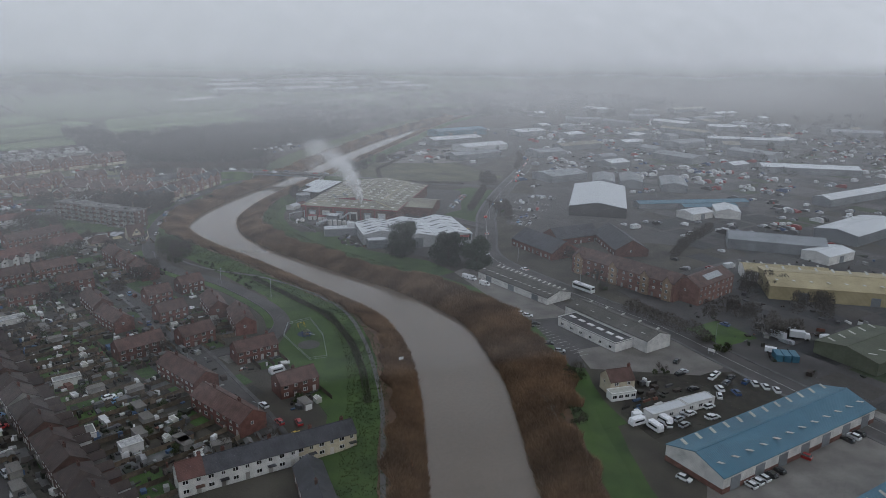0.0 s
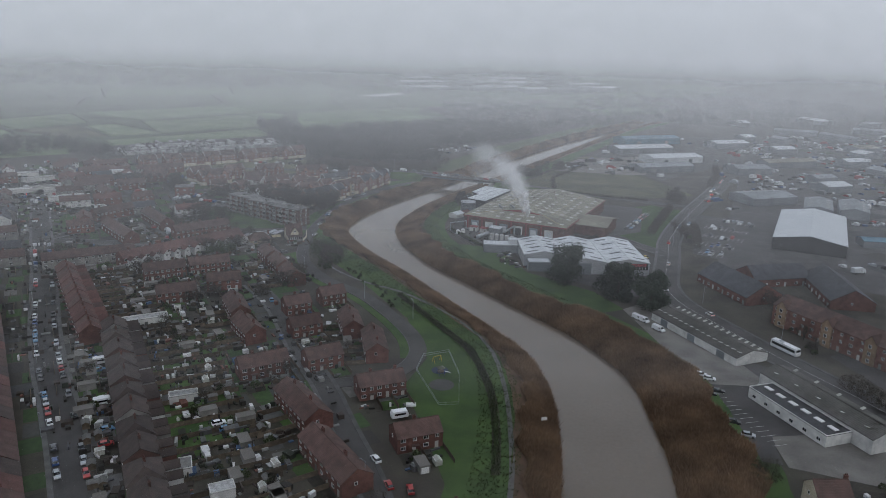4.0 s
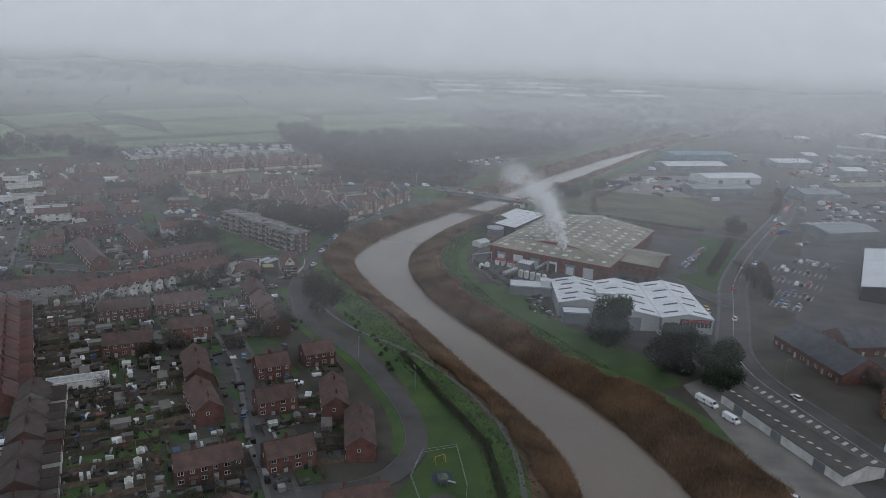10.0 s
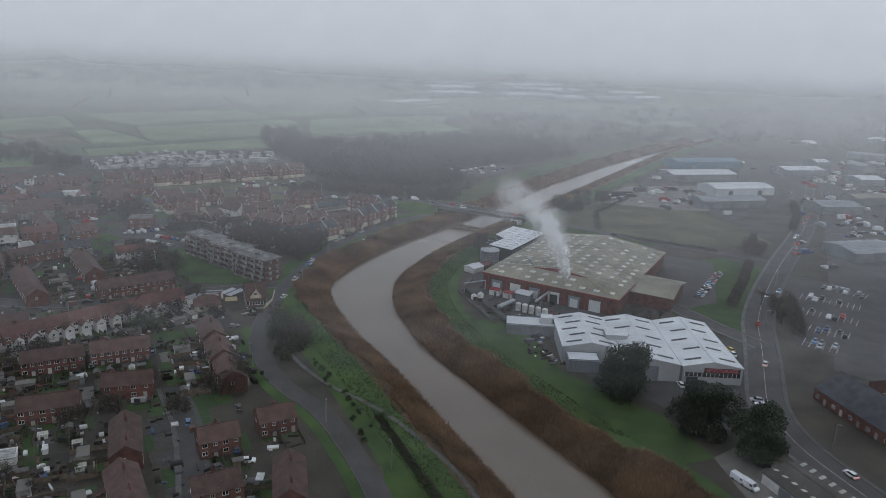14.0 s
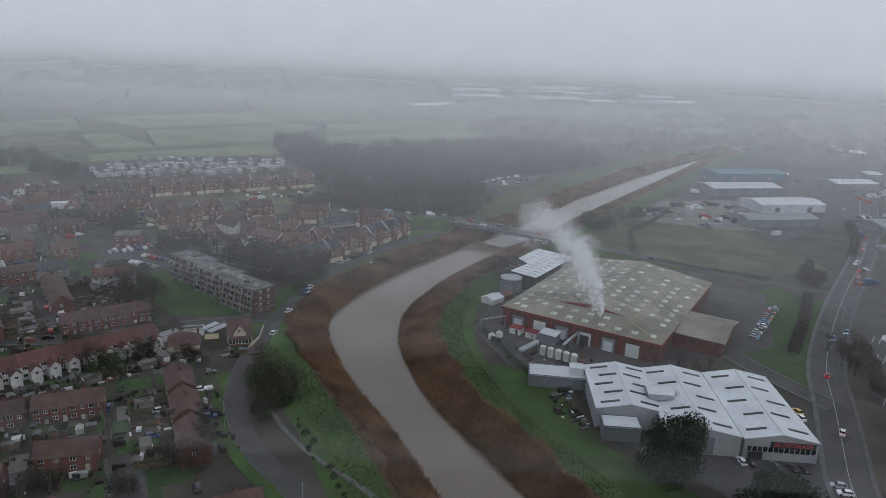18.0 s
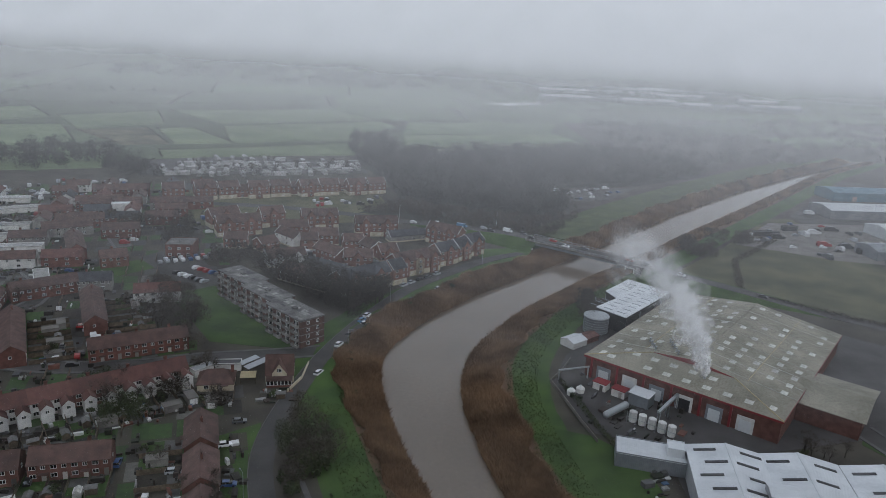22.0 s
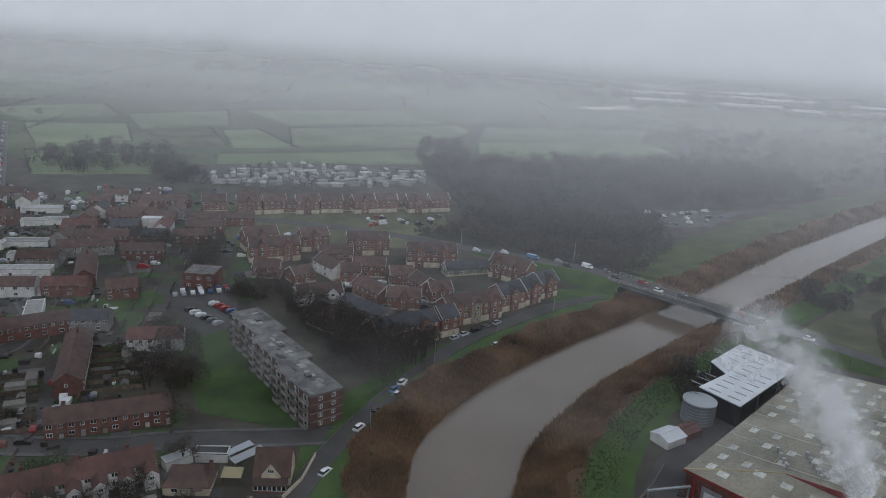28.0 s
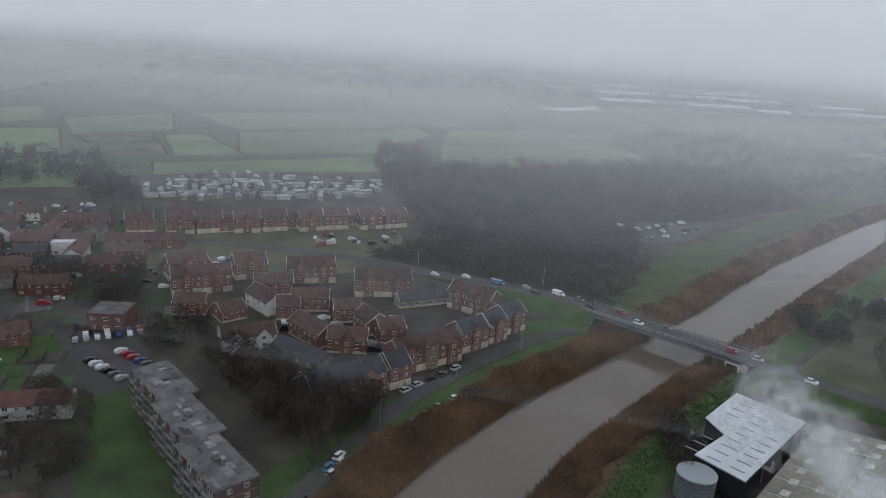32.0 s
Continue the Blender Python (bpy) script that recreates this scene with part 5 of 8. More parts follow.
house(-32.5, 309, 18, -76, units=3)
house(-57, 328, 11, ESTATE, units=2)
house(-44, 340, 11, ESTATE, units=2)
house(-50, 305.5, 12, ESTATE, units=2)
house(-81, 324, 20, -65, units=3)
house(-71, 302, 18, -58, units=3)
house(-95, 356.5, 15, 18, units=2)
house(-111, 340, 16.5, 23, units=3)
house(-108.8, 381, 19, 26, units=4)
house(-127, 371, 19, 27, units=4)
for k in range(3):
    house(-66 - k * 8.6, 367 + k * 16, 15.5, -62, 8.5, units=2, roof=TILE_BROWN)
house(-96, 432.7, 11, 21, 9, 2.7, 5.6, 1, CREAM, TILE_BROWN, 3.0, 1, name="bungalow", group="bungalows")
for k in range(6):
    house(-150 + k * 7.7, 389 + k * 8.26, 11, 47, 8, 5.2, 8.0, 2, RENDER_WHITE if k % 3 else BRICK, TILE_RED, group="white fronted terraces", rear=RENDER_WHITE, rear_side=-1)
house(-132.5, 447.3, 32, 39, 8, units=6, wall=BRICK)
house(-165.6, 469.4, 36, -52, 8, units=6, wall=BRICK)
house(-171, 390.8, 42, 29, 8, units=7, wall=GREY_RENDER)
house(-176, 440, 40, -50, 8, units=7, wall=BRICK)
house(-225, 539.4, 30, -50, 8, units=4)
house(-196, 527, 12, 40, 9, units=2, wall=PINK_BRICK)
flat_block(-175.7, 552.4, 13, 12, 15, 6.4, FELT, BRICK, "clinic", "flat-roofed brick block with rooflights", 3, 2)
house(-220, 569, 18.5, 28, units=3)
house(-246.5, 562.5, 24, 40, units=4, wall=GREY_RENDER)
house(-271, 651, 25, 32, units=4)
# red-roofed terrace along the street, and its mirror across the road
for k in range(16):
    house(-171.5 + k * 2.92, 367.5 - k * 4.85, 5.6, -59, 8.0, 5.2 + 0.3 * (k % 3 == 1), 8.0 + 0.35 * (k % 3 == 1), 1, BRICK, TILE_BROWN if k % 4 == 2 else TILE_RED, group="red roofed street terrace", gable_window=False, rear=BRICK)
for k in range(13):
    house(-120.5 + k * 5.2, 298.5 - k * 10.45, 10.2, -63.5, 9.0, 5.0, 7.8, 2, GREY_RENDER if k % 3 == 0 else DARK_BRICK, TILE_DARK, 3.2 if k % 2 else 0.0, group="semi-detached houses", name="semi_detached_house", rear=(RENDER_WHITE, GREY_RENDER, BRICK)[k % 3])
for k in range(26):
    house(-199 + k * 4.1, 350 - k * 6.7, 7.6, -58.5, 9, 5.2, 8.2 + 0.4 * (k % 3 == 0), 1, BRICK, (TILE_BROWN, TILE_RED, TILE_DARK, TILE_BROWN)[k * 7 % 4], group="red roofed street terrace", gable_window=False, rear=BRICK, rear_side=-1)
# the block of flats

# ---- block of flats ----
rq = random.Random(8)
flats = thing("block_of_flats", -104, 491, -34, "four-storey brick block of flats with white balconies", "block of flats")
for k, (cx, cy) in enumerate(((-22.5, 2.6), (0, 0.0), (22.5, -2.6))):
    part("wall", Shape().box(cx - 11.2, cx + 11.2, cy - 5.2, cy + 5.2, -0.3, 10.6), DARK_BRICK, flats)
    rf = part("roof", Shape().box(cx - 11.4, cx + 11.4, cy - 5.5, cy + 5.5, 10.604, 10.9), FELT, flats, "patched grey flat roof")
    for q in range(11):
        px, py, dx, dy = cx + rq.uniform(-9, 9), cy + rq.uniform(-4, 4), rq.uniform(0.5, 2.2), rq.uniform(0.4, 1.3)
        part("felt_patch", Shape().box(px - dx, px + dx, py - dy, py + dy, 10.9, 10.908 + 0.004 * q), rq.choice((FELT_DARK, FELT_PALE, FELT_PALE)), rf, "patch of newer roofing felt")
    part("roof_box", Shape().box(cx - 1, cx + 1, cy - 0.8, cy + 0.8, 10.9, 11.6), FELT, rf)
    for s in range(4):
        z = s * 2.65
        part("floor_band", Shape().box(cx - 11.25, cx + 11.25, cy - 5.26, cy + 5.26, z + 2.4, z + 2.62), GREY_RENDER, flats, "pale concrete floor band")
        for q in range(4):
            x = cx - 8.4 + q * 5.6
            bal = part("balcony", Shape().box(-1.9, 1.9, -1.3, 0, 0, 0.14).box(-1.9, 1.9, -1.3, -1.22, 0.14, 1.05).box(-1.9, -1.82, -1.22, 0, 0.14, 1.05).box(1.82, 1.9, -1.22, 0, 0.14, 1.05), GREY_RENDER, flats, "pale panelled balcony", pose(x, cy - 5.2, z + 0.1))
            window(flats, x, cy - 5.2, z + 0.3, 0, 2.6, 1.9, 2)
            window(flats, x, cy + 5.2, z + 0.9, 180, 1.6, 1.2)
for s in range(4):
    for y in (-4.6, -0.4):
        window(flats, 33.7, y, s * 2.65 + 0.9, 90, 1.2, 1.2)

# ---- new apartments and town houses ----


def apartments(x, y, L, ang, units, wall=PINK_BRICK, roof=TILE_BROWN, W=9.5, eave=8.0, ridge=11.4, storeys=3, gables=1, **more):
    h = house(x, y, L, ang, W, eave, ridge, units, wall, roof, 0.0, storeys, False, False, group="new apartment houses", name="apartment_house", **more)
    for i in range(gables):
        cx = -L / 2 + (i + 0.5) * L / gables
        gw = part("gable_bay", gable_walls(W / 2 + 0.9, 4.2, eave + 0.3, ridge - 0.5), wall, h, "", pose(cx, -W / 4 - 0.4, 0, 0, 0, 90))
        part("roof", roof_shape(W / 2 + 1.1, 4.2, eave + 0.3, ridge - 0.5, 0.2), roof, gw)
        row = [] if math.hypot(x, max(0.0, y - 346)) > 215 else None
        for k in range(storeys):
            window(gw, -W / 4 - 0.45, 0, 0.9 + k * 2.6, -90, 1.4, 1.3, 1, row)
        join_windows(gw, row)
    for e in (-1, 1):
        x0, x1, run = e * (L / 2 + 0.14), e * (L / 2 + 0.24), W / 2 + 0.3
        low = eave - (ridge - eave) * 0.3 / (W / 2)
        vb = Shape()
        for q in (-1, 1):
            vb.slab([(x0, q * run, low + 0.06), (x1, q * run, low + 0.06), (x1, 0, ridge + 0.06), (x0, 0, ridge + 0.06)], 0.3)
        part("verge_board", vb, UPVC, h, "white painted verge board")
    part("ground_floor_band", Shape().box(-L / 2 - 0.05, L / 2 + 0.05, -W / 2 - 0.05, W / 2 + 0.05, -0.3, 2.55 if storeys == 3 else 0.7), CREAM, h, "cream rendered base")
    return h


apartments(-103, 532.5, 27, -20, 4, DARK_BRICK, eave=5.6, ridge=8.6, storeys=2, gables=0)
apartments(-77.7, 533, 26, 51, 5, roof=SLATE, gables=2)
apartments(-66.5, 548, 8, 52, 1, roof=SLATE, gables=0)
apartments(-60.9, 565, 26, 50, 4, gables=3)
part("stair_tower", Shape().box(-2.2, 2.2, -5.6, -4.6, -0.2, 8.6), CREAM, bpy.data.objects["apartment_house.003"], "cream rendered stair tower")
apartments(-49.8, 584.5, 12.5, 53, 2, roof=SLATE)
apartments(-43.4, 595, 9.6, 56, 2, roof=SLATE)
apartments(-38.6, 606, 11, 54, 2, roof=SLATE)
apartments(-55, 620, 20, -18, 3, gables=2)
apartments(-76, 619.5, 25, 38, 4, GREY_RENDER, SLATE, 7, 3.6, 6.2, 1, 0)
apartments(-96, 623, 24, 22, 4, gables=2)
apartments(-104, 569, 18, -30, 3, eave=5.6, ridge=8.6, storeys=2, gables=0)
apartments(-89.3, 566.3, 14, 16, 3, eave=5.6, ridge=8.6, storeys=2)
apartments(-78.8, 580.4, 10, 38, 2, eave=5.6, ridge=8.6, storeys=2)
apartments(-100, 591.5, 10.5, 27, 2, eave=5.6, ridge=8.6, storeys=2, gables=0)
apartments(-87.5, 585, 11, -40, 2, eave=5.6, ridge=8.6, storeys=2, gables=0)
apartments(-117.5, 596.4, 15, 20, 3, eave=5.6, ridge=8.6, storeys=2, gables=0)
apartments(-133, 588.6, 17, -32, 2, RENDER_WHITE, eave=5.6, ridge=8.6, storeys=2, gables=0)
apartments(-122, 585, 9, 27, 1, eave=5.6, ridge=8.6, storeys=2, gables=0)
apartments(-139, 606, 16, 28, 3, eave=5.6, ridge=8.6, storeys=2, gables=0)
apartments(-123.3, 556, 19, 40, 3, RENDER_WHITE, TILE_BROWN, eave=5.0, ridge=8.0, storeys=2, gables=2)
house(-100.3, 552.6, 23, -21, 9, 3.2, 5.4, 4, GREY_RENDER, SLATE, storeys=1, chimneys=False, porch=False, name="day_centre", group="halls", label="low blue-grey hall with a slate roof and rooflights")
apartments(-157.7, 574.5, 12, 20, 2, eave=5.2, ridge=8.0, storeys=2, gables=0)
apartments(-141.6, 575, 10, 54, 2, PINK_BRICK, eave=4.6, ridge=7.2, storeys=2, gables=0)
apartments(-182, 608, 17, 49, 3)
apartments(-167, 596, 24, 38, 4, gables=2)
apartments(-158, 619.5, 14, 42, 2)
apartments(-131, 626, 21, 29, 3, gables=2)
for k in range(9):
    apartments(-240 + k * 14.2 + (3 if k % 2 else 0), 655 + k * 9.2, 13.5, 34 + (k % 3) * 4, 2, PINK_BRICK, gables=k % 2)
for k in range(5):
    apartments(-206 + k * 15, 678 + k * 12, 13, 34, 2, eave=5.6, ridge=8.6, storeys=2, gables=0)

# ---- mist over the valley: fine slanted strips that stand in for haze ----
rm = np.random.RandomState(3)
mv = []
for y, depth in ((2900, 0.30), (3300, 0.30), (4000, 0.34), (4700, 0.38)):
    top, gap = 140 + 0.02 * y, 0.09
    n = int(top / gap)
    z = (np.arange(n) + rm.uniform(0, 1, n)) * gap
    hgt = depth * gap * 1.5 * np.clip(1.25 - z / top, 0.3, 1) * np.clip((top - z) / 25, 0.02, 1)
    half = np.full(n, 0.95 * y + 250)
    yy, lean = y + rm.uniform(-19, 19, n), -1.43 * hgt
    mv.append(np.stack([np.stack([-half, yy, z], 1), np.stack([half, yy, z], 1), np.stack([half, yy + lean, z + hgt], 1), np.stack([-half, yy + lean, z + hgt], 1)], 1).reshape(-1, 3))
mv = np.concatenate(mv)
bulk("valley_mist", mv, np.arange(len(mv)).reshape(-1, 4), MIST, "thin pale strips that stand in for far valley haze", "mist")

# flat sheets sloping up and away put the distance haze in as surfaces
for y, dense in ((640, 0.16), (840, 0.30), (1120, 0.40), (1600, 0.60), (2300, 0.80)):
    half, top = 1.1 * y + 400, 200 + 0.12 * y
    bank = bulk("mist_bank", np.array([(-half, y, 0), (half, y, 0), (half, y + 1.43 * top, top), (-half, y + 1.43 * top, top)]), np.array([[0, 1, 2, 3]]), BANK, "slanted see-through sheet that stands in for valley haze", "mist")
    bank.color = (1, 1, 1, dense)
# many faint tilted sheets one behind another imitate haze, so that the air seems to thicken with distance
for k in range(47):
    y = -180 + 25 * k
    reach = 98 * (1.35 + 1.05 * (k * 0.382 % 1))
    veil = bulk("mist_veil", np.array([(-900, y + reach, 2), (900, y + reach, 2), (900, y, 100), (-900, y, 100)]), np.array([[0, 1, 2, 3]]), VEIL, "faint tilted sheet that stands in for winter haze", "mist")
    veil.color = (1, 1, 1, 0.035)

# ---- steam from the factory flue ----
rp = np.random.RandomState(9)
way_s = [0, 0.2, 0.45, 0.62, 0.8, 1.0]
way = [np.array(q, float) for q in ((58.6, 57.0, 52.5, 49.0, 43.0, 30.0), (464.5, 463.5, 462.0, 468.0, 483.0, 497.0), (10.0, 16.0, 26.0, 33.0, 40.0, 44.0))]
ball = bmesh.new()
bmesh.ops.create_icosphere(ball, subdivisions=2, radius=1.0)
bv, bf = np.array([v.co[:] for v in ball.verts]), np.array([[v.index for v in f.verts] for f in ball.faces])
ball.free()
pv, pf = [], []
for k in range(260):
    u = (k + rp.uniform(0, 1)) / 260
    rad = 0.8 + 4.6 * min(1, u * 1.5) ** 0.9 + 5.5 * max(0, u - 0.6)
    cen = np.array([np.interp(u, way_s, w) for w in way]) + rp.normal(0, 0.40, 3) * rad
    size = rad * rp.uniform(0.3, 0.85)
    ph = rp.uniform(0, 6.28, 3)
    lump = 1 + 0.16 * np.sin(bv @ np.array([3.1, 1.7, 2.3]) + ph[0]) + 0.13 * np.sin(bv @ np.array([-2.2, 4.3, 1.9]) + ph[1]) + 0.10 * np.sin(bv @ np.array([4.9, -3.1, 5.2]) + ph[2])
    pf.append(bf + len(bv) * k)
    pv.append(cen + bv * size * lump[:, None])
bulk("steam_plume", np.concatenate(pv), np.concatenate(pf), STEAM, "white steam drifting from the factory flue", "steam")

# ---- vehicles ----
PAINTS = [plain("car_paint_" + n, c, 0.28, 0.0, 0.06, 0.6) for n, c in (("white", (0.72, 0.73, 0.74)), ("silver", (0.36, 0.38, 0.40)), ("black", (0.018, 0.018, 0.02)), ("grey", (0.10, 0.105, 0.115)), ("blue", (0.03, 0.07, 0.19)), ("red", (0.32, 0.02, 0.02)), ("light_blue", (0.10, 0.22, 0.36)), ("yellow", (0.62, 0.42, 0.04)))]
PAINT_NAMES = ["white", "silver", "black", "grey", "dark blue", "red", "light blue", "yellow"]
CAR_PARTS = {}
FAR_CARS = []  # cars far off, joined at the end


def extrude(profile, half, shape=None):
    """A side profile of (x, z) points, counter-clockwise, made into a body of that half width, narrower at the top."""
    s = shape or Shape()
    top = max(z for _, z in profile)
    k, n = len(s.v), len(profile)
    for side in (-1, 1):
        s.v += [(x, side * (half - 0.06 * (z / top) ** 2), z) for x, z in profile]
    s.f += [tuple(range(k, k + n)), tuple(range(k + 2 * n - 1, k + n - 1, -1))]
    s.f += [(k + (i + 1) % n, k + i, k + n + i, k + n + (i + 1) % n) for i in range(n)]
    s.m += [0] * (n + 2)
    return s


def cabin(x0, x1, y, z0, x2, x3, yt, z1):
    s = Shape()
    lo, hi = [(x0, -y, z0), (x1, -y, z0), (x1, y, z0), (x0, y, z0)], [(x2, -yt, z1), (x3, -yt, z1), (x3, yt, z1), (x2, yt, z1)]
    for i in range(4):
        s.face([lo[i], lo[(i + 1) % 4], hi[(i + 1) % 4], hi[i]])
    return s.face(hi)


def wheel_mesh(r=0.31):
    if ("wheel", r) not in CAR_PARTS:
        CAR_PARTS["wheel", r] = Shape().tube((0, -0.1, 0), (0, 0.1, 0), r, r, 10).mesh("wheel", RUBBER)
        CAR_PARTS["rim", r] = Shape().tube((0, -0.115, 0), (0, 0.115, 0), r * 0.6, r * 0.6, 8).mesh("rim", STEEL)
    return CAR_PARTS["wheel", r], CAR_PARTS["rim", r]


def wheels(c, xs, y, r=0.31):
    w, rim = wheel_mesh(r)
    for x in xs:
        for s in (1, -1):
            part("wheel", w, None, c, "", pose(x, s * y, r))


def car(x, y, ang, paint=None, z=0.08, lit_up=0, group="parked cars"):
    """A hatchback. lit_up: 1 shows its headlights, -1 its tail lights."""
    k = rng.choice((0, 0, 0, 1, 1, 2, 2, 3, 3, 4, 5, 6)) if paint is None else paint
    if not lit_up and (x > 175 or y > 640 or x < -190 or (x < -95 and y > 470)):
        FAR_CARS.append((x, y, ang, z))
        return None
    c = thing("car", x, y, ang, f"{PAINT_NAMES[k]} hatchback car standing on the tarmac" if not lit_up else f"{PAINT_NAMES[k]} car in traffic with its lamps lit", "car", group if not lit_up else "cars in traffic", z=z)
    if ("body", k) not in CAR_PARTS:
        CAR_PARTS["body", k] = extrude([(-2.05, 0.28), (2.0, 0.28), (2.1, 0.55), (2.0, 0.74), (1.05, 0.93), (-1.8, 0.98), (-2.1, 0.86)], 0.88).mesh("body", PAINTS[k])
        CAR_PARTS["roof", k] = Shape().prism([(-1.45, -0.6), (0.3, -0.6), (0.3, 0.6), (-1.45, 0.6)], 1.43, 1.48).mesh("roof", PAINTS[k])
    if "glass" not in CAR_PARTS:
        CAR_PARTS["glass"] = cabin(-1.95, 1.0, 0.80, 0.95, -1.5, 0.32, 0.62, 1.43).mesh("glazing", GLASS)
    part("glazing", CAR_PARTS["glass"], None, c)
    near = math.hypot(x, max(0.0, y - 346)) < 122
    if not near:
        if ("shell", k) not in CAR_PARTS:
            CAR_PARTS["shell", k] = extrude([(-2.05, 0.1), (2.0, 0.1), (2.1, 0.55), (2.0, 0.74), (1.05, 0.93), (-1.8, 0.98), (-2.1, 0.86)], 0.88).prism([(-1.45, -0.6), (0.3, -0.6), (0.3, 0.6), (-1.45, 0.6)], 1.43, 1.48).mesh("body", PAINTS[k])
        part("body", CAR_PARTS["shell", k], None, c)
    else:
        part("body", CAR_PARTS["body", k], None, c)
        part("roof", CAR_PARTS["roof", k], None, c)
        wheels(c, (-1.3, 1.25), 0.8)
    if lit_up:
        for s in (1, -1):
            if lit_up > 0:
                part("headlight", Shape().box(2.03, 2.12, s * 0.62 - 0.16, s * 0.62 + 0.16, 0.56, 0.72), HEADLIGHT, c)
            else:
                part("tail_light", Shape().box(-2.14, -2.06, s * 0.68 - 0.12, s * 0.68 + 0.12, 0.65, 0.88), TAILLIGHT, c)
    return c


def van(x, y, ang, paint=0, z=0.08, size=1.0, group="vans"):
    c = thing("van", x, y, ang, f"{PAINT_NAMES[paint]} panel van standing on the tarmac", "van", group, z=z)
    L = 2.7 * size
    part("body", extrude([(-L, 0.35), (L, 0.35), (L + 0.05, 0.9), (L - 0.6, 1.25), (L - 1.3, 2.05), (-L, 2.1)], 0.98), PAINTS[paint], c)
    part("windscreen", Shape().face([(L - 0.64, -0.8, 1.32), (L - 0.64, 0.8, 1.32), (L - 1.2, 0.75, 1.98), (L - 1.2, -0.75, 1.98)]).box(L - 1.9, L - 1.1, -0.99, 0.99, 1.3, 1.8), GLASS, c)
    wheels(c, (-L * 0.6, L * 0.62), 0.88, 0.35)
    return c


def caravan(x, y, ang, z=0.08):
    c = thing("touring_caravan", x, y, ang, "white touring caravan parked on a drive", "caravan", "touring caravans", z=z)
    part("body", extrude([(-2.6, 0.45), (2.5, 0.45), (2.8, 1.2), (2.3, 2.5), (-2.3, 2.6), (-2.7, 1.6)], 1.1), PAINTS[0], c)
    part("glazing", Shape().box(-1.8, 1.8, -1.12, 1.12, 1.35, 1.95), GLASS, c)
    part("drawbar", Shape().tube((2.5, 0.4, 0.45), (3.8, 0, 0.5), 0.05, 0.05, 6).tube((2.5, -0.4, 0.45), (3.8, 0, 0.5), 0.05, 0.05, 6), STEEL, c)
    wheels(c, (-0.2,), 0.98)
    return c


def coach(x, y, ang, z=0.2):
    c = thing("coach", x, y, ang, "white coach with dark windows on the main road", "bus", z=z)
    part("body", extrude([(-5.9, 0.35), (5.9, 0.35), (6.0, 1.4), (5.6, 3.2), (-5.8, 3.25), (-6.0, 1.4)], 1.25), PAINTS[0], c)
    part("glazing", Shape().box(-5.4, 5.2, -1.27, 1.27, 1.5, 2.5), GLASS, c)
    part("windscreen", Shape().face([(5.97, -1.1, 1.45), (5.97, 1.1, 1.45), (5.72, 1.05, 2.8), (5.72, -1.05, 2.8)]), GLASS, c)
    part("roof_unit", Shape().box(-3, -1, -0.8, 0.8, 3.2, 3.45), STEEL, c)
    wheels(c, (-3.6, 3.6), 1.12, 0.5)
    return c


def lorry(x, y, ang, z=0.1):
    c = thing("box_lorry", x, y, ang, "white box lorry parked in the yard", "lorry", "box lorries", z=z)
    part("box", Shape().box(-4.0, 1.6, -1.2, 1.2, 0.9, 3.4), SHEET_WHITE, c)
    part("cab", extrude([(1.7, 0.4), (3.5, 0.4), (3.6, 1.5), (3.3, 2.6), (1.7, 2.7)], 1.1), PAINTS[0], c)
    part("windscreen", Shape().face([(3.6, -0.95, 1.55), (3.6, 0.95, 1.55), (3.34, 0.9, 2.45), (3.34, -0.9, 2.45)]), GLASS, c)
    wheels(c, (-2.6, 2.6), 1.0, 0.45)
    return c


def parked_along(pts, off, step, chance, seed, group="cars parked along the street"):
    r = random.Random(seed)
    pts = rounded(pts)
    side = offset_line(pts, off)
    carry = 0.0
    for p, q in zip(side, side[1:]):
        d = math.dist(p, q)
        ang = math.degrees(math.atan2(q[1] - p[1], q[0] - p[0]))
        while carry < d:
            if r.random() < chance:
                car(p[0] + (q[0] - p[0]) * carry / d, p[1] + (q[1] - p[1]) * carry / d, ang + r.choice((0, 180)) + r.uniform(-3, 3), z=0.16, group=group)
            carry += step * r.uniform(0.9, 1.4)
        carry -= d


STREET = [(-44, 120), (-85.5, 193), (-109.5, 236), (-141, 287), (-181, 366), (-215, 430)]
parked_along(STREET, 3.3, 6.0, 0.62, 1)
parked_along(STREET, -3.3, 6.0, 0.62, 2)
for x, y, a, k in ((-12, 205.8, 110, 5), (-6.4, 204, 100, 5), (-16.2, 217.7, 118, 0), (-8, 197, 30, 7), (-11, 243, 20, 0), (-64, 236, 30, 0), (-61, 233, 30, 6), (-67.6, 449, 78, 0), (-65, 494.6, 75, 0), (-64.4, 500, 75, 0), (-67.3, 482.4, 75, 2), (-52.6, 526, 62, 4), (-50.4, 531.5, 62, 0), (-48, 536.8, 62, 0), (-44.5, 544, 62, 0), (-163.4, 459.6, 30, 5), (-159.3, 457.6, 25, 1), (-159, 443, 120, 3), (-155, 438, 120, 2), (-84, 386, 25, 1), (-80, 372, 30, 4), (-52, 327, 118, 4), (-58, 350, 115, 3), (-47, 322, 10, 0), (-70, 340, 110, 6), (-58, 300, 100, 4), (-131, 291, 118, 1), (-126, 284, 28, 0), (-121, 280, 28, 4), (-114, 270, 28, 6), (-108, 262, 28, 2), (-104, 250, 28, 0), (-95, 232, 28, 6), (-92, 224, 28, 5)):
    car(x, y, a, k)
for x, y, a in ((-10.6, 241, 20), (-116, 276, 28), (-103, 247, 28)):
    caravan(x, y, a)
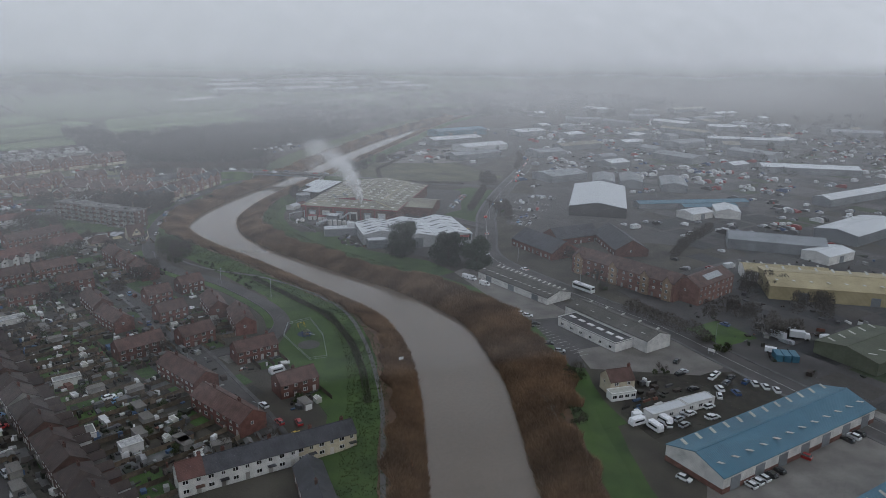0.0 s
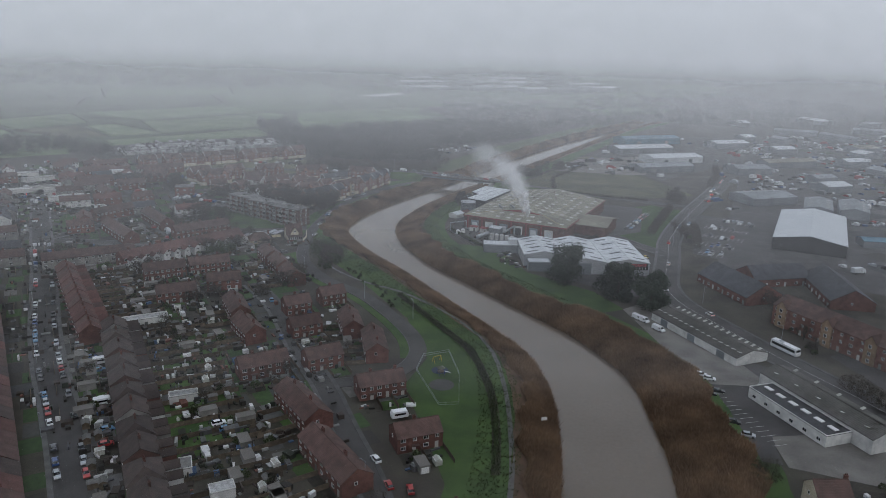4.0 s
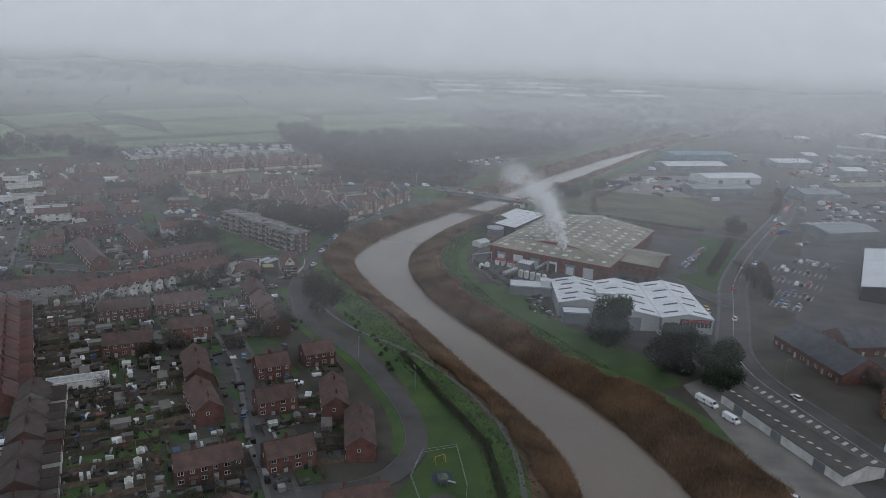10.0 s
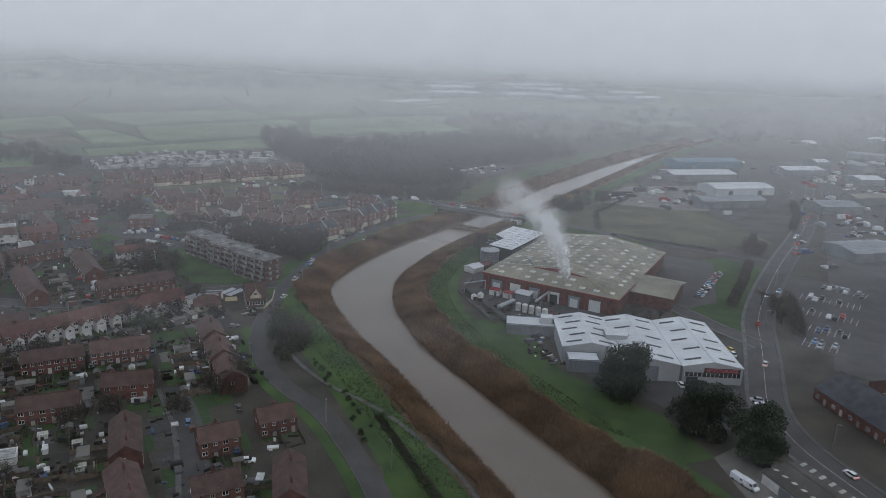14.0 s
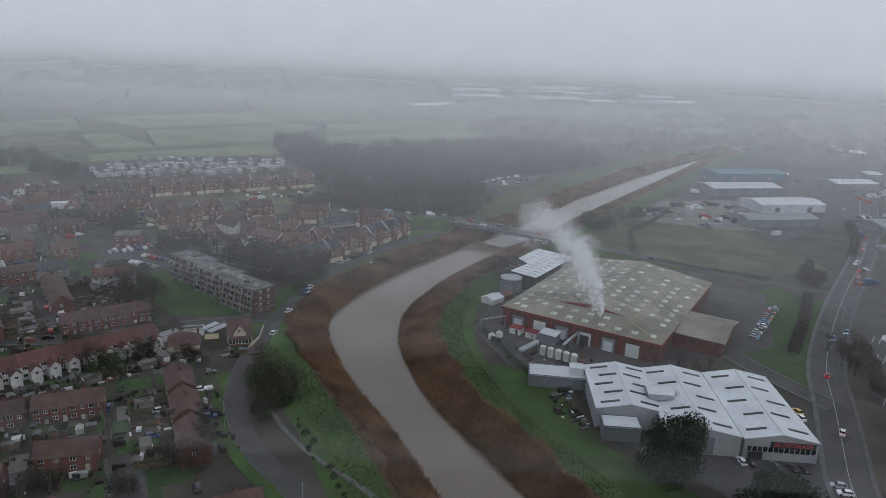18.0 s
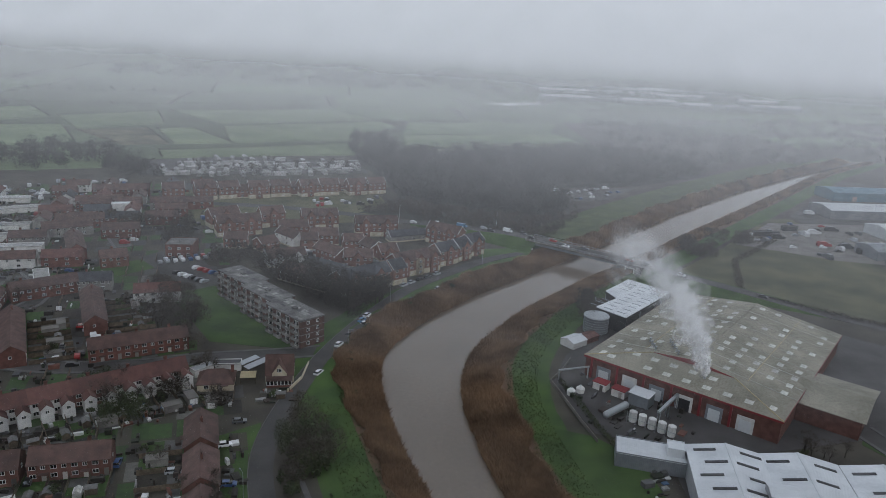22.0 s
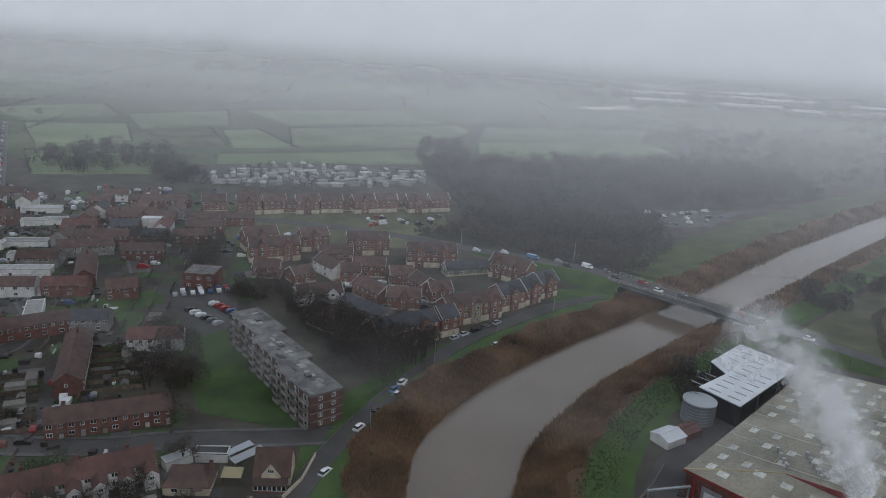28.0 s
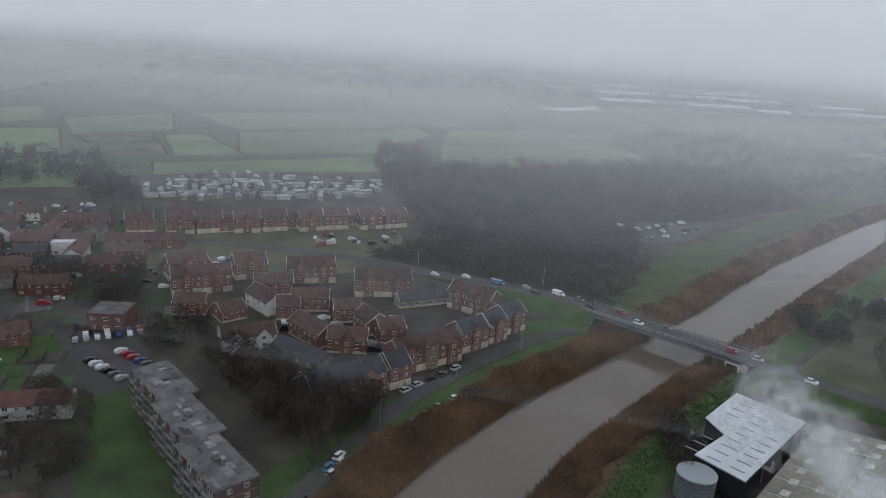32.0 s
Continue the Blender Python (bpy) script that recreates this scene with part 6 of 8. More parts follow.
# trading estate
for x, y, a, k in ((108.4, 364.7, 170, 0), (109.6, 361.4, 170, 0), (110.4, 369, 170, 0), (110.1, 372.4, 170, 1), (87.2, 381.2, 95, 0), (90, 381, 95, 2), (96.3, 380, 95, 3), (101, 379.4, 95, 2), (104, 379.2, 95, 2), (116, 414, 110, 7), (115.5, 410, 100, 0), (94.2, 272.2, -20, 0), (96, 269, -20, 0), (92, 258, -20, 2), (90.2, 147.5, -60, 0), (105.5, 140.5, 105, 0), (108.2, 141.4, 105, 0), (111, 142.2, 105, 0), (114, 143, 105, 2), (117.5, 144, 105, 2), (129.8, 148, 120, 5), (152.2, 153, 105, 0), (149, 152, 105, 2), (155, 154, 105, 2), (136, 198, 30, 0), (139, 200, 30, 0), (142, 196, 30, 2), (138, 193, 30, 3), (145, 192, 35, 4), (149, 187, 70, 0), (151, 184, 70, 0), (147, 190, 70, 0), (118, 174.2, 10, 0), (110, 178, 60, 1), (114, 183, 0, 3), (107, 172, 20, 1), (186, 235, 20, 2), (196, 228, 20, 1)):
    car(x, y, a, k)
for x, y, a, sz in ((86.7, 324.6, -60, 0.95), (91.7, 312.6, -60, 1.05), (88.4, 322, -60, 0.9), (172, 211, -40, 1.0), (202, 216, -10, 0.9), (96, 180, -10, 0.8)):
    van(x, y, a, 0, size=sz)
caravan(102, 175.5, -75)
lorry(192, 219, -35)
coach(134.5, 293.5, -68)
r0 = random.Random(5)
PARK_ROWS = [((194.3, 501.6), (210, 488)), ((176.2, 485), (198.9, 470.2)), ((165.2, 465.9), (186.7, 451.5)), ((156.7, 446), (174, 434.5)), ((150.9, 427.1), (163, 419))]
for k in range(16):
    car(146 - 1.5 * k, 514 - 2.55 * k, -28 + r0.choice((0, 180)), z=0.06, group="cars in the factory car park")
bay = Shape()
for (ax, ay), (bx, by) in PARK_ROWS:
    d = Vector((bx - ax, by - ay))
    n = int(d.length / 2.5)
    d.normalize()
    o = Vector((-d.y, d.x))
    for k in range(n + 1):
        p = Vector((ax, ay)) + d * (2.5 * k)
        for sgn in (1, -1):
            q, w = p + o * (4.8 * sgn), d * 0.07
            ring = [p - w, p + w, q + w, q - w] if sgn < 0 else [p + w, p - w, q - w, q + w]
            bay.face([(v.x, v.y, 0.058) for v in ring])
            if k < n and r0.random() < 0.30:
                c = p + d * 1.25 + o * (2.4 * sgn)
                car(c.x, c.y, math.degrees(math.atan2(o.y, o.x)) + r0.choice((0, 180)), z=0.06, group="cars in the superstore car park")
    p, q, w = Vector((ax, ay)), Vector((ax, ay)) + d * (2.5 * n), o * 0.07
    bay.face([(v.x, v.y, 0.058) for v in (p - w, q - w, q + w, p + w)])
tagged(single("parking_bay_lines", bay, WHITE_LINE, "white parking bay lines on the car park", "road marking"), kind="stuff")
for k in range(14):
    car(-178 + (k % 7) * 2.6, 536 + (k % 7) * 2.3 + (k // 7) * 9 - (k // 7) * 4, 130, z=0.06, group="cars beside the flats")
for x, y, a, s in ((229, 607, -122, 1), (224, 600, -122, 1), (206, 561, 58, -1), (213, 574, 58, -1), (219, 585, 58, -1), (158, 481, -122, 1), (139, 444, 62, -1), (167, 489, -122, 1), (246, 636, 58, -1), (251, 645, 58, -1), (262, 664, 58, -1), (125, 402, 62, -1), (119.5, 330, 108, -1)):
    car(x, y, a, lit_up=s, z=0.22)
for t, k in ((-80, 0), (-67, 1), (-38, 5), (-30, 2), (-14, 3), (-6, 2), (3, 5), (12, 0), (22, 3), (44, 5), (52, 1), (70, 0), (105, 2)):
    p = min(rounded(BRIDGE_ROAD, 4), key=lambda q: abs(q[0] - t))
    car(p[0] + (0.9 if k % 2 else -0.9), p[1] + (1.8 if k % 2 else -1.8), -25 if t > -20 else -14, k, z=deck_height(*p) + 0.2, group="cars on the bridge road")
van(-22, 639.5, -20, 0, z=deck_height(-22, 639) + 0.15, group="vans on the bridge road")
van(-50, 648, -14, 6, z=deck_height(-50, 648) + 0.15, size=1.2, group="vans on the bridge road")

# ---- gardens ----


def garden_shed(x, y, ang, kind):
    if kind == 0:
        s = thing("garden_shed", x, y, ang, "weathered timber garden shed with a felt roof", "shed", "garden sheds")
        part("wall", gable_walls(2.8, 2.0, 1.9, 2.4), TIMBER, s)
        part("roof", roof_shape(2.8, 2.0, 1.9, 2.4, 0.15, thick=0.06), FELT, s)
    elif kind == 1:
        s = thing("greenhouse", x, y, ang, "small white framed garden greenhouse", "greenhouse", "greenhouses")
        part("glazing", gable_walls(2.6, 1.9, 1.6, 2.3), ROOFLIGHT, s)
        f = Shape()
        for k in range(5):
            u = -1.3 + k * 0.65
            f.box(u - 0.03, u + 0.03, -0.98, -0.95, 0, 1.6).box(u - 0.03, u + 0.03, 0.95, 0.98, 0, 1.6)
        f.box(-1.33, 1.33, -0.985, 0.985, 1.56, 1.62)
        part("frame", f, UPVC, s)
    else:
        s = thing("garage", x, y, ang, "flat-roofed concrete garage with a pale roof", "garage", "garden garages")
        part("wall", Shape().box(-2.7, 2.7, -1.5, 1.5, -0.1, 2.2), GREY_RENDER, s)
        part("roof", Shape().box(-2.8, 2.8, -1.6, 1.6, 2.204, 2.32), CONCRETE, s)
        part("door", Shape().box(-1.1, 1.1, -0.05, 0, 0, 1.9), UPVC, s, "white garage door", pose(-2.7, 0, 0, 0, 0, -90))
    return s


def fence_run(x, y, ang, length, h=1.6):
    """Panels between stouter posts, as one outline seen from above."""
    n = max(1, int(length / 2.4))
    front, back = [], []
    for k in range(n + 1):
        u = k * length / n
        front += [(u - 0.07, -0.03), (u - 0.07, -0.08), (u + 0.07, -0.08), (u + 0.07, -0.03)]
        back += [(u - 0.07, 0.03), (u - 0.07, 0.08), (u + 0.07, 0.08), (u + 0.07, 0.03)]
    ring = front + back[::-1]
    return single("garden_fence", Shape().prism(ring, -0.2, h), TIMBER, "weathered timber panel fence between gardens", "fence", "garden fences", m=pose(x, y, 0, 0, 0, ang))


PLOT = [GRASS, GRASS, SOIL, SOIL, PAVING, GROUND, GROUND]
CLUTTER = []


def gardens(x, y, L, ang, units, start, depth, seed, busy=0.7, fences=True):
    """Plots behind a row: from start to start + depth along the row's local y (negative: in front)."""
    r = random.Random(seed)
    base = Matrix.Translation((x, y, 0)) @ Matrix.Rotation(radians(ang), 4, "Z")
    sgn = 1 if depth > 0 else -1
    u = L / units
    plots = {}
    for i in range(units):
        cx = -L / 2 + (i + 0.5) * u
        d0, d1 = start + sgn * 0.3, start + depth
        cut = d0 + (d1 - d0) * r.uniform(0.2, 0.45)
        for a, b, mat in ((d0, cut, r.choice((PAVING, SOIL, GRASS))), (cut, d1, r.choice(PLOT))):
            plots.setdefault(mat, Shape()).prism([(cx - u / 2 + 0.1, min(a, b)), (cx + u / 2 - 0.1, min(a, b)), (cx + u / 2 - 0.1, max(a, b)), (cx - u / 2 + 0.1, max(a, b))], -0.2, 0.028 + 0.004 * r.random())
        NAMES = {GRASS: "wet green garden lawn", SOIL: "bare garden soil and beds", PAVING: "grey paved garden patio", GROUND: "rough overgrown garden ground"}
        if fences and abs(depth) > 5:
            p = base @ Vector((cx + u / 2, d0, 0))
            fence_run(p.x, p.y, ang + 90 * sgn, abs(d1 - d0))
        for _ in range(int(abs(depth) * u / 9)):
            p = base @ Vector((cx + r.uniform(-0.46, 0.46) * u, start + depth * r.uniform(0.03, 0.98), 0))
            CLUTTER.append((p.x, p.y, ang + r.uniform(-20, 20)))
        if abs(depth) > 8:
            for _ in range(1 if u < 8 else 2):
                if r.random() < busy:
                    p = base @ Vector((cx + r.uniform(-0.25, 0.25) * u, start + depth * r.uniform(0.5, 0.92), 0))
                    garden_shed(p.x, p.y, ang + r.choice((0, 90)), r.choice((0, 0, 0, 1, 2, 2)))
            if r.random() < 0.42:
                p = base @ Vector((cx + r.uniform(-0.3, 0.3) * u, start + depth * r.uniform(0.3, 0.95), 0))
                put(r.choice(BUSHES), p.x, p.y, r.uniform(0.6, 1.3), r.uniform(0, 360))
            if r.random() < 0.18:
                p = base @ Vector((cx, start + depth * r.uniform(0.4, 0.9), 0))
                put(r.choice(TREES), p.x, p.y, r.uniform(0.45, 0.75), r.uniform(0, 360))
    for mat, sh in plots.items():
        single("garden_plots", sh, mat, NAMES[mat], "garden", kind="structure", m=base)


gardens(-89.3, 235.8, 150, -63.5, 20, 8.6, 24, 1, 1.0)
gardens(-89.3, 235.8, 150, -63.5, 18, -4.6, -9, 2, fences=False)
gardens(-149.6, 331, 90, -59, 16, 8.5, 22, 3, 1.0)
gardens(-147.8, 266.3, 200, -58.5, 26, -8.6, -14, 4, 0.8)
gardens(-27, 213.5, 27, -57, 4, -4.6, -14, 5)
gardens(-40.2, 242.4, 24, -57, 4, -4.6, -12, 6)
gardens(-58.5, 270.5, 17, ESTATE, 3, -4.1, -9, 7)
gardens(-39, 277, 13, ESTATE, 2, -4.1, -7, 8)
gardens(-17.6, 257.3, 15.5, ESTATE - 8, 3, -4.1, -8, 9)
gardens(-5.4, 226.8, 13.5, ESTATE - 8, 2, -4.1, -9, 10)
gardens(-21.6, 289, 20, -80, 3, -4.1, -9, 11)
gardens(-32.5, 309, 18, -76, 3, -4.1, -9, 12)
gardens(-57, 328, 11, ESTATE, 2, -4.1, -9, 13)
gardens(-44, 340, 11, ESTATE, 2, -4.1, -8, 14)
gardens(-50, 305.5, 12, ESTATE, 2, -4.1, -9, 15)
gardens(-81, 324, 20, -65, 3, -4.1, -10, 16)
gardens(-71, 302, 18, -58, 3, -4.1, -10, 17)
gardens(-95, 356.5, 15, 18, 2, -4.1, -8, 18)
gardens(-111, 340, 16.5, 23, 3, -4.1, -12, 19)
gardens(-108.8, 381, 19, 26, 4, -4.1, -9, 20)
gardens(-127, 371, 19, 27, 4, -4.1, -12, 21)
gardens(-75, 383, 46, -62, 6, -4.4, -11, 22)
gardens(-75, 383, 46, -62, 6, 4.4, 8, 23, fences=False)
gardens(-131, 409.6, 66, 47, 11, -8.4, -13, 24, 0.9)
gardens(-132.5, 447.3, 32, 39, 6, -4.2, -5, 25, fences=False)
gardens(-165.6, 469.4, 36, -52, 6, 4.2, 16, 26, 0.9)
gardens(-171, 390.8, 42, 29, 7, -4.2, -16, 27, 0.9)
gardens(-176, 440, 40, -50, 7, 4.2, 14, 28)
gardens(-21.4, 182.6, 25, 14, 4, 4.0, 12, 29)
gardens(-96, 432.7, 12, 21, 1, -4.8, -9, 30)

# ---- the chalet house ----
chalet = house(-79, 443.5, 9, 20, 8.5, 3.2, 8.2, 1, CREAM, TILE_BROWN, chimneys=False, porch=False, name="chalet_house", group="chalet houses", label="cream gable-fronted chalet house with a glazed bay", storeys=1)
gb = part("front_gable", gable_walls(4.6, 4.6, 4.2, 7.4), CREAM, chalet, "", pose(0, -3.0, 0, 0, 0, 90))
part("roof", roof_shape(4.8, 4.6, 4.2, 7.4, 0.35), TILE_BROWN, gb)
window(gb, -2.3, 0, 4.3, -90, 1.5, 1.3, 2)
con = part("glazed_bay", Shape().box(-4.0, 4.0, -2.2, 0, 0, 0.8), BRICK, chalet, "glazed front bay on a brick base", pose(0, -5.2, 0))
for k in range(7):
    window(con, -3.43 + k * 1.143, -2.2, 0.8, 0, 1.1, 1.5, 0)
part("roof", Shape().prism([(-4.2, -2.5), (4.2, -2.5), (4.2, 0.1), (-4.2, 0.1)], 2.3, [2.4, 2.4, 3.0, 3.0]), TILE_BROWN, con)
gardens(-79, 443.5, 12, 20, 1, -9.0, -9, 31)
gw = thing("garden_wall", 0, 0, 0, "low pale rendered garden wall beside the lane", "wall")
for p, q in (((-72.6, 434), (-71.6, 444)), ((-71.6, 444), (-73.4, 455))):
    part("wall_length", Shape().box(0, math.dist(p, q), -0.14, 0.14, -0.3, 1.3), CREAM, gw, "", pose(p[0], p[1], 0, 0, 0, math.degrees(math.atan2(q[1] - p[1], q[0] - p[0]))))
for x, y, L, W, ang, mat, lab in ((-88.4, 446.2, 9.5, 2.6, 66, SHEET_PALE, "open carport under a pale corrugated roof"), (-92.0, 447.6, 8.0, 2.2, 66, STEEL, "open carport under a grey metal roof"), (-87.6, 437.8, 5.0, 4.2, 20, SHEET_OCHRE, "timber pergola with an ochre sheet roof")):
    cp = thing("carport", x, y, ang, lab, "carport", "carports")
    part("roof", Shape().slab([(-L / 2, -W / 2, 2.3), (L / 2, -W / 2, 2.3), (L / 2, W / 2, 2.6), (-L / 2, W / 2, 2.6)], 0.1), mat, cp)
    for px in (-L / 2 + 0.2, L / 2 - 0.2):
        for py in (-W / 2 + 0.15, W / 2 - 0.15):
            part("post", Shape().box(px - 0.06, px + 0.06, py - 0.06, py + 0.06, -0.1, 2.2), TIMBER, cp)
flat_block(-104.2, 438.5, 7, 3.2, 60, 2.4, SHEET_PALE, RENDER_WHITE, "outbuilding", "white outbuilding with a pale flat roof beside the bungalow", 0)
flat_block(-97.5, 443.8, 8.5, 3.4, 20, 2.6, SHEET_DARK, RENDER_WHITE, "outbuilding", "white garage with a dark flat roof behind the bungalow", 0)
rh = thing("roof_house", 68.5, 405.2, 0, "pale steel plant housing on the warehouse roof", "plant housing", z=7.2)
part("body", Shape().box(-4, 4, -3, 3, 0, 1.9), SHEET_PALE, rh)
part("roof", Shape().slab([(-4.2, -3.2, 2.0), (4.2, -3.2, 2.0), (4.2, 0, 2.7), (-4.2, 0, 2.7)], 0.1).slab([(4.2, 3.2, 2.0), (-4.2, 3.2, 2.0), (-4.2, 0, 2.7), (4.2, 0, 2.7)], 0.1), SHEET_WHITE, rh)

# ---- trees, hedges and bushes ----
for k, (x, y, s) in enumerate(((65.5, 369, 1.4), (84, 347.5, 1.35), (96, 337.5, 1.2))):
    put(CONIFERS[k], x, y, s, k * 70)
rt = random.Random(17)


def thicket(x, y, rx, ry, n, lo=0.6, hi=1.1, bushes=0.3):
    if y > 525 or x > 175:
        pts = np.array([(x + rx * math.sqrt(rt.random()) * math.cos(q), y + ry * math.sqrt(rt.random()) * math.sin(q), 0) for q in (rt.uniform(0, 6.283) for _ in range(n))])
        twig_forest("scrub", pts, 8 * hi, 3.0, 420, int(abs(x * 7 + y)), TWIG, "clump of bare trees and scrub", 0.42)
        return
    for _ in range(n):
        a, d = rt.uniform(0, 2 * math.pi), math.sqrt(rt.random())
        proto = rt.choice(BUSHES) if rt.random() < bushes else rt.choice(TREES)
        sc = rt.uniform(lo, hi) * (1.5 if proto in BUSHES else 1.0)
        put(proto, x + rx * d * math.cos(a), y + ry * d * math.sin(a), sc, rt.uniform(0, 360))


thicket(-78, 520, 14, 14, 26, 0.8, 1.15, 0.15)
thicket(-108, 530, 14, 10, 14, 0.7, 1.0, 0.2)
thicket(-138, 474, 14, 8, 16, 0.7, 1.0, 0.3)
thicket(-116, 413, 14, 9, 18, 0.6, 0.95, 0.4)
thicket(-52, 396, 5, 12, 12, 0.7, 0.95, 0.4)
thicket(-52, 396, 4, 8, 6, 0.9, 1.4, 1.0)
thicket(-98, 300, 6, 5, 5, 0.5, 0.8, 0.6)
thicket(-102, 441, 6, 5, 7, 0.5, 0.8, 0.5)
thicket(-222, 585, 16, 12, 12, 0.8, 1.1, 0.3)
thicket(-150, 552, 12, 10, 12, 0.7, 1.0, 0.3)
thicket(-192, 391, 10, 6, 6, 0.7, 1.0, 0.3)
thicket(-64, 362, 5, 6, 6, 0.6, 0.9, 0.4)
thicket(-70, 378, 5, 6, 5, 0.6, 0.9, 0.4)
thicket(88, 211, 5, 5, 10, 0.5, 0.8, 0.6)
thicket(76, 186, 4, 9, 12, 0.4, 0.7, 0.7)
thicket(121, 206, 4, 3, 6, 0.3, 0.5, 0.8)
thicket(188, 226, 10, 5, 8, 0.7, 1.0, 0.3)
thicket(181, 246, 14, 6, 10, 0.6, 0.9, 0.3)
thicket(217, 240, 10, 8, 12, 0.8, 1.1, 0.4)
thicket(214, 270, 12, 8, 12, 0.8, 1.1, 0.3)
thicket(156, 222, 4, 8, 6, 0.5, 0.8, 0.6)
thicket(152, 455, 3, 22, 12, 0.7, 1.0, 0.2)
thicket(180, 555, 8, 6, 8, 0.8, 1.1, 0.2)
thicket(88, 442, 9, 4, 8, 0.4, 0.6, 0.4)
thicket(23, 535, 5, 14, 16, 0.5, 0.9, 0.5)
thicket(110, 684, 16, 8, 14, 0.7, 1.0, 0.4)
thicket(86, 655, 12, 16, 20, 0.6, 0.9, 0.5)
thicket(147, 300, 4, 22, 10, 0.4, 0.7, 0.3)
thicket(120, 266, 3, 4, 4, 0.4, 0.6, 0.5)
for k in range(14):
    put(rt.choice(BUSHES), river_left(335 + k * 4) - 26 - rt.uniform(0, 6), 335 + k * 4, rt.uniform(0.4, 0.9), rt.uniform(0, 360))
for k in range(30):
    y = 432 + k * 5.4
    put(rt.choice(BUSHES), river_left(y) - rt.uniform(10, 15), y, rt.uniform(0.5, 1.1), rt.uniform(0, 360), 0.3)
hedge([(30, 428), (18, 455), (12, 468)], 1.2, 1.0, 1.6, 51, BUSH, "hedge", "low dark hedge beside the flood bank", 60, 0.25)
hedge([(76, 592), (110, 579), (160, 556)], 1.5, 1.5, 2.2, 52, TWIG, "hedge", "bare roadside hedge", 60, 0.4)
hedge([(96, 584), (104, 640), (140, 700)], 2, 2, 2.5, 53, TWIG, "hedge", "bare hedge round the rough meadow", 60, 0.4)

# ---- woods and fields towards the horizon ----
PALE_FIELD = surf("pale_pasture", (0.085, 0.125, 0.058), (0.15, 0.195, 0.095), 0.02, 0.95, 0.3, 0, 0.08, 20)
patch("pasture", [(-146, 918), (40, 1052), (-14, 1150), (-176, 1030)], PALE_FIELD, 0.05, "pale green pasture beyond the wood", "field")
patch("pasture", [(-178, 1036), (-16, 1156), (-12, 1284), (-198, 1150)], PALE_FIELD, 0.05, "pale green pasture beyond the wood", "field")
FARM = surf("rough_far_pasture", (0.040, 0.058, 0.027), (0.080, 0.105, 0.052), 0.012, 0.95, 0.3, 0, 0.0, 20)
patch("farmland", [(-1700, 800), (-480, 730), (-372, 690), (-340, 760), (-200, 880), (-140, 912), (40, 1050), (-5, 1292), (110, 1340), (250, 1510), (700, 1720), (1000, 2700), (-1700, 2700)], FARM, 0.022, "open green farmland beyond the town", "field")
near_hedges = []


def pasture(ring, mat=FIELD):
    """A field with a hedge round it."""
    patch("pasture", ring, PALE_FIELD if mat is FIELD else mat, 0.052, "green winter pasture between hedges", "field")
    near_hedges.append(hedge(ring + ring[:1], 2.4, 1.0, 1.7, int(abs(ring[0][0] * 3 + ring[0][1])), TWIG, None, count=9, size=0.45))


pasture([(-346, 812), (-283, 868), (-196, 956), (-186, 872), (-250, 832), (-322, 780)])
pasture([(-312, 880), (-372, 985), (-232, 1135), (-202, 1098), (-206, 968)])
pasture([(-470, 742), (-388, 812), (-338, 722), (-400, 680)])
pasture([(-416, 927), (-394, 957), (-307, 880), (-352, 848)])
pasture([(-560, 962), (-497, 1062), (-432, 966), (-478, 884)])
pasture([(-585, 850), (-512, 906), (-432, 818), (-474, 756)])
pasture([(-478, 880), (-430, 930), (-356, 846), (-388, 822)], MEADOW)
pasture([(-380, 1000), (-490, 1075), (-330, 1230), (-240, 1145)])
pasture([(-700, 900), (-590, 860), (-560, 950), (-640, 1020)])
near_hedges = np.concatenate(near_hedges)
bulk("hedgerow", near_hedges, np.arange(len(near_hedges)).reshape(-1, 3), TWIG, "thin dark hedgerows round the nearer fields", "hedge")
rf = random.Random(23)
DIRX, DIRY = Vector((0.84, 0.54)), Vector((-0.36, 0.93))
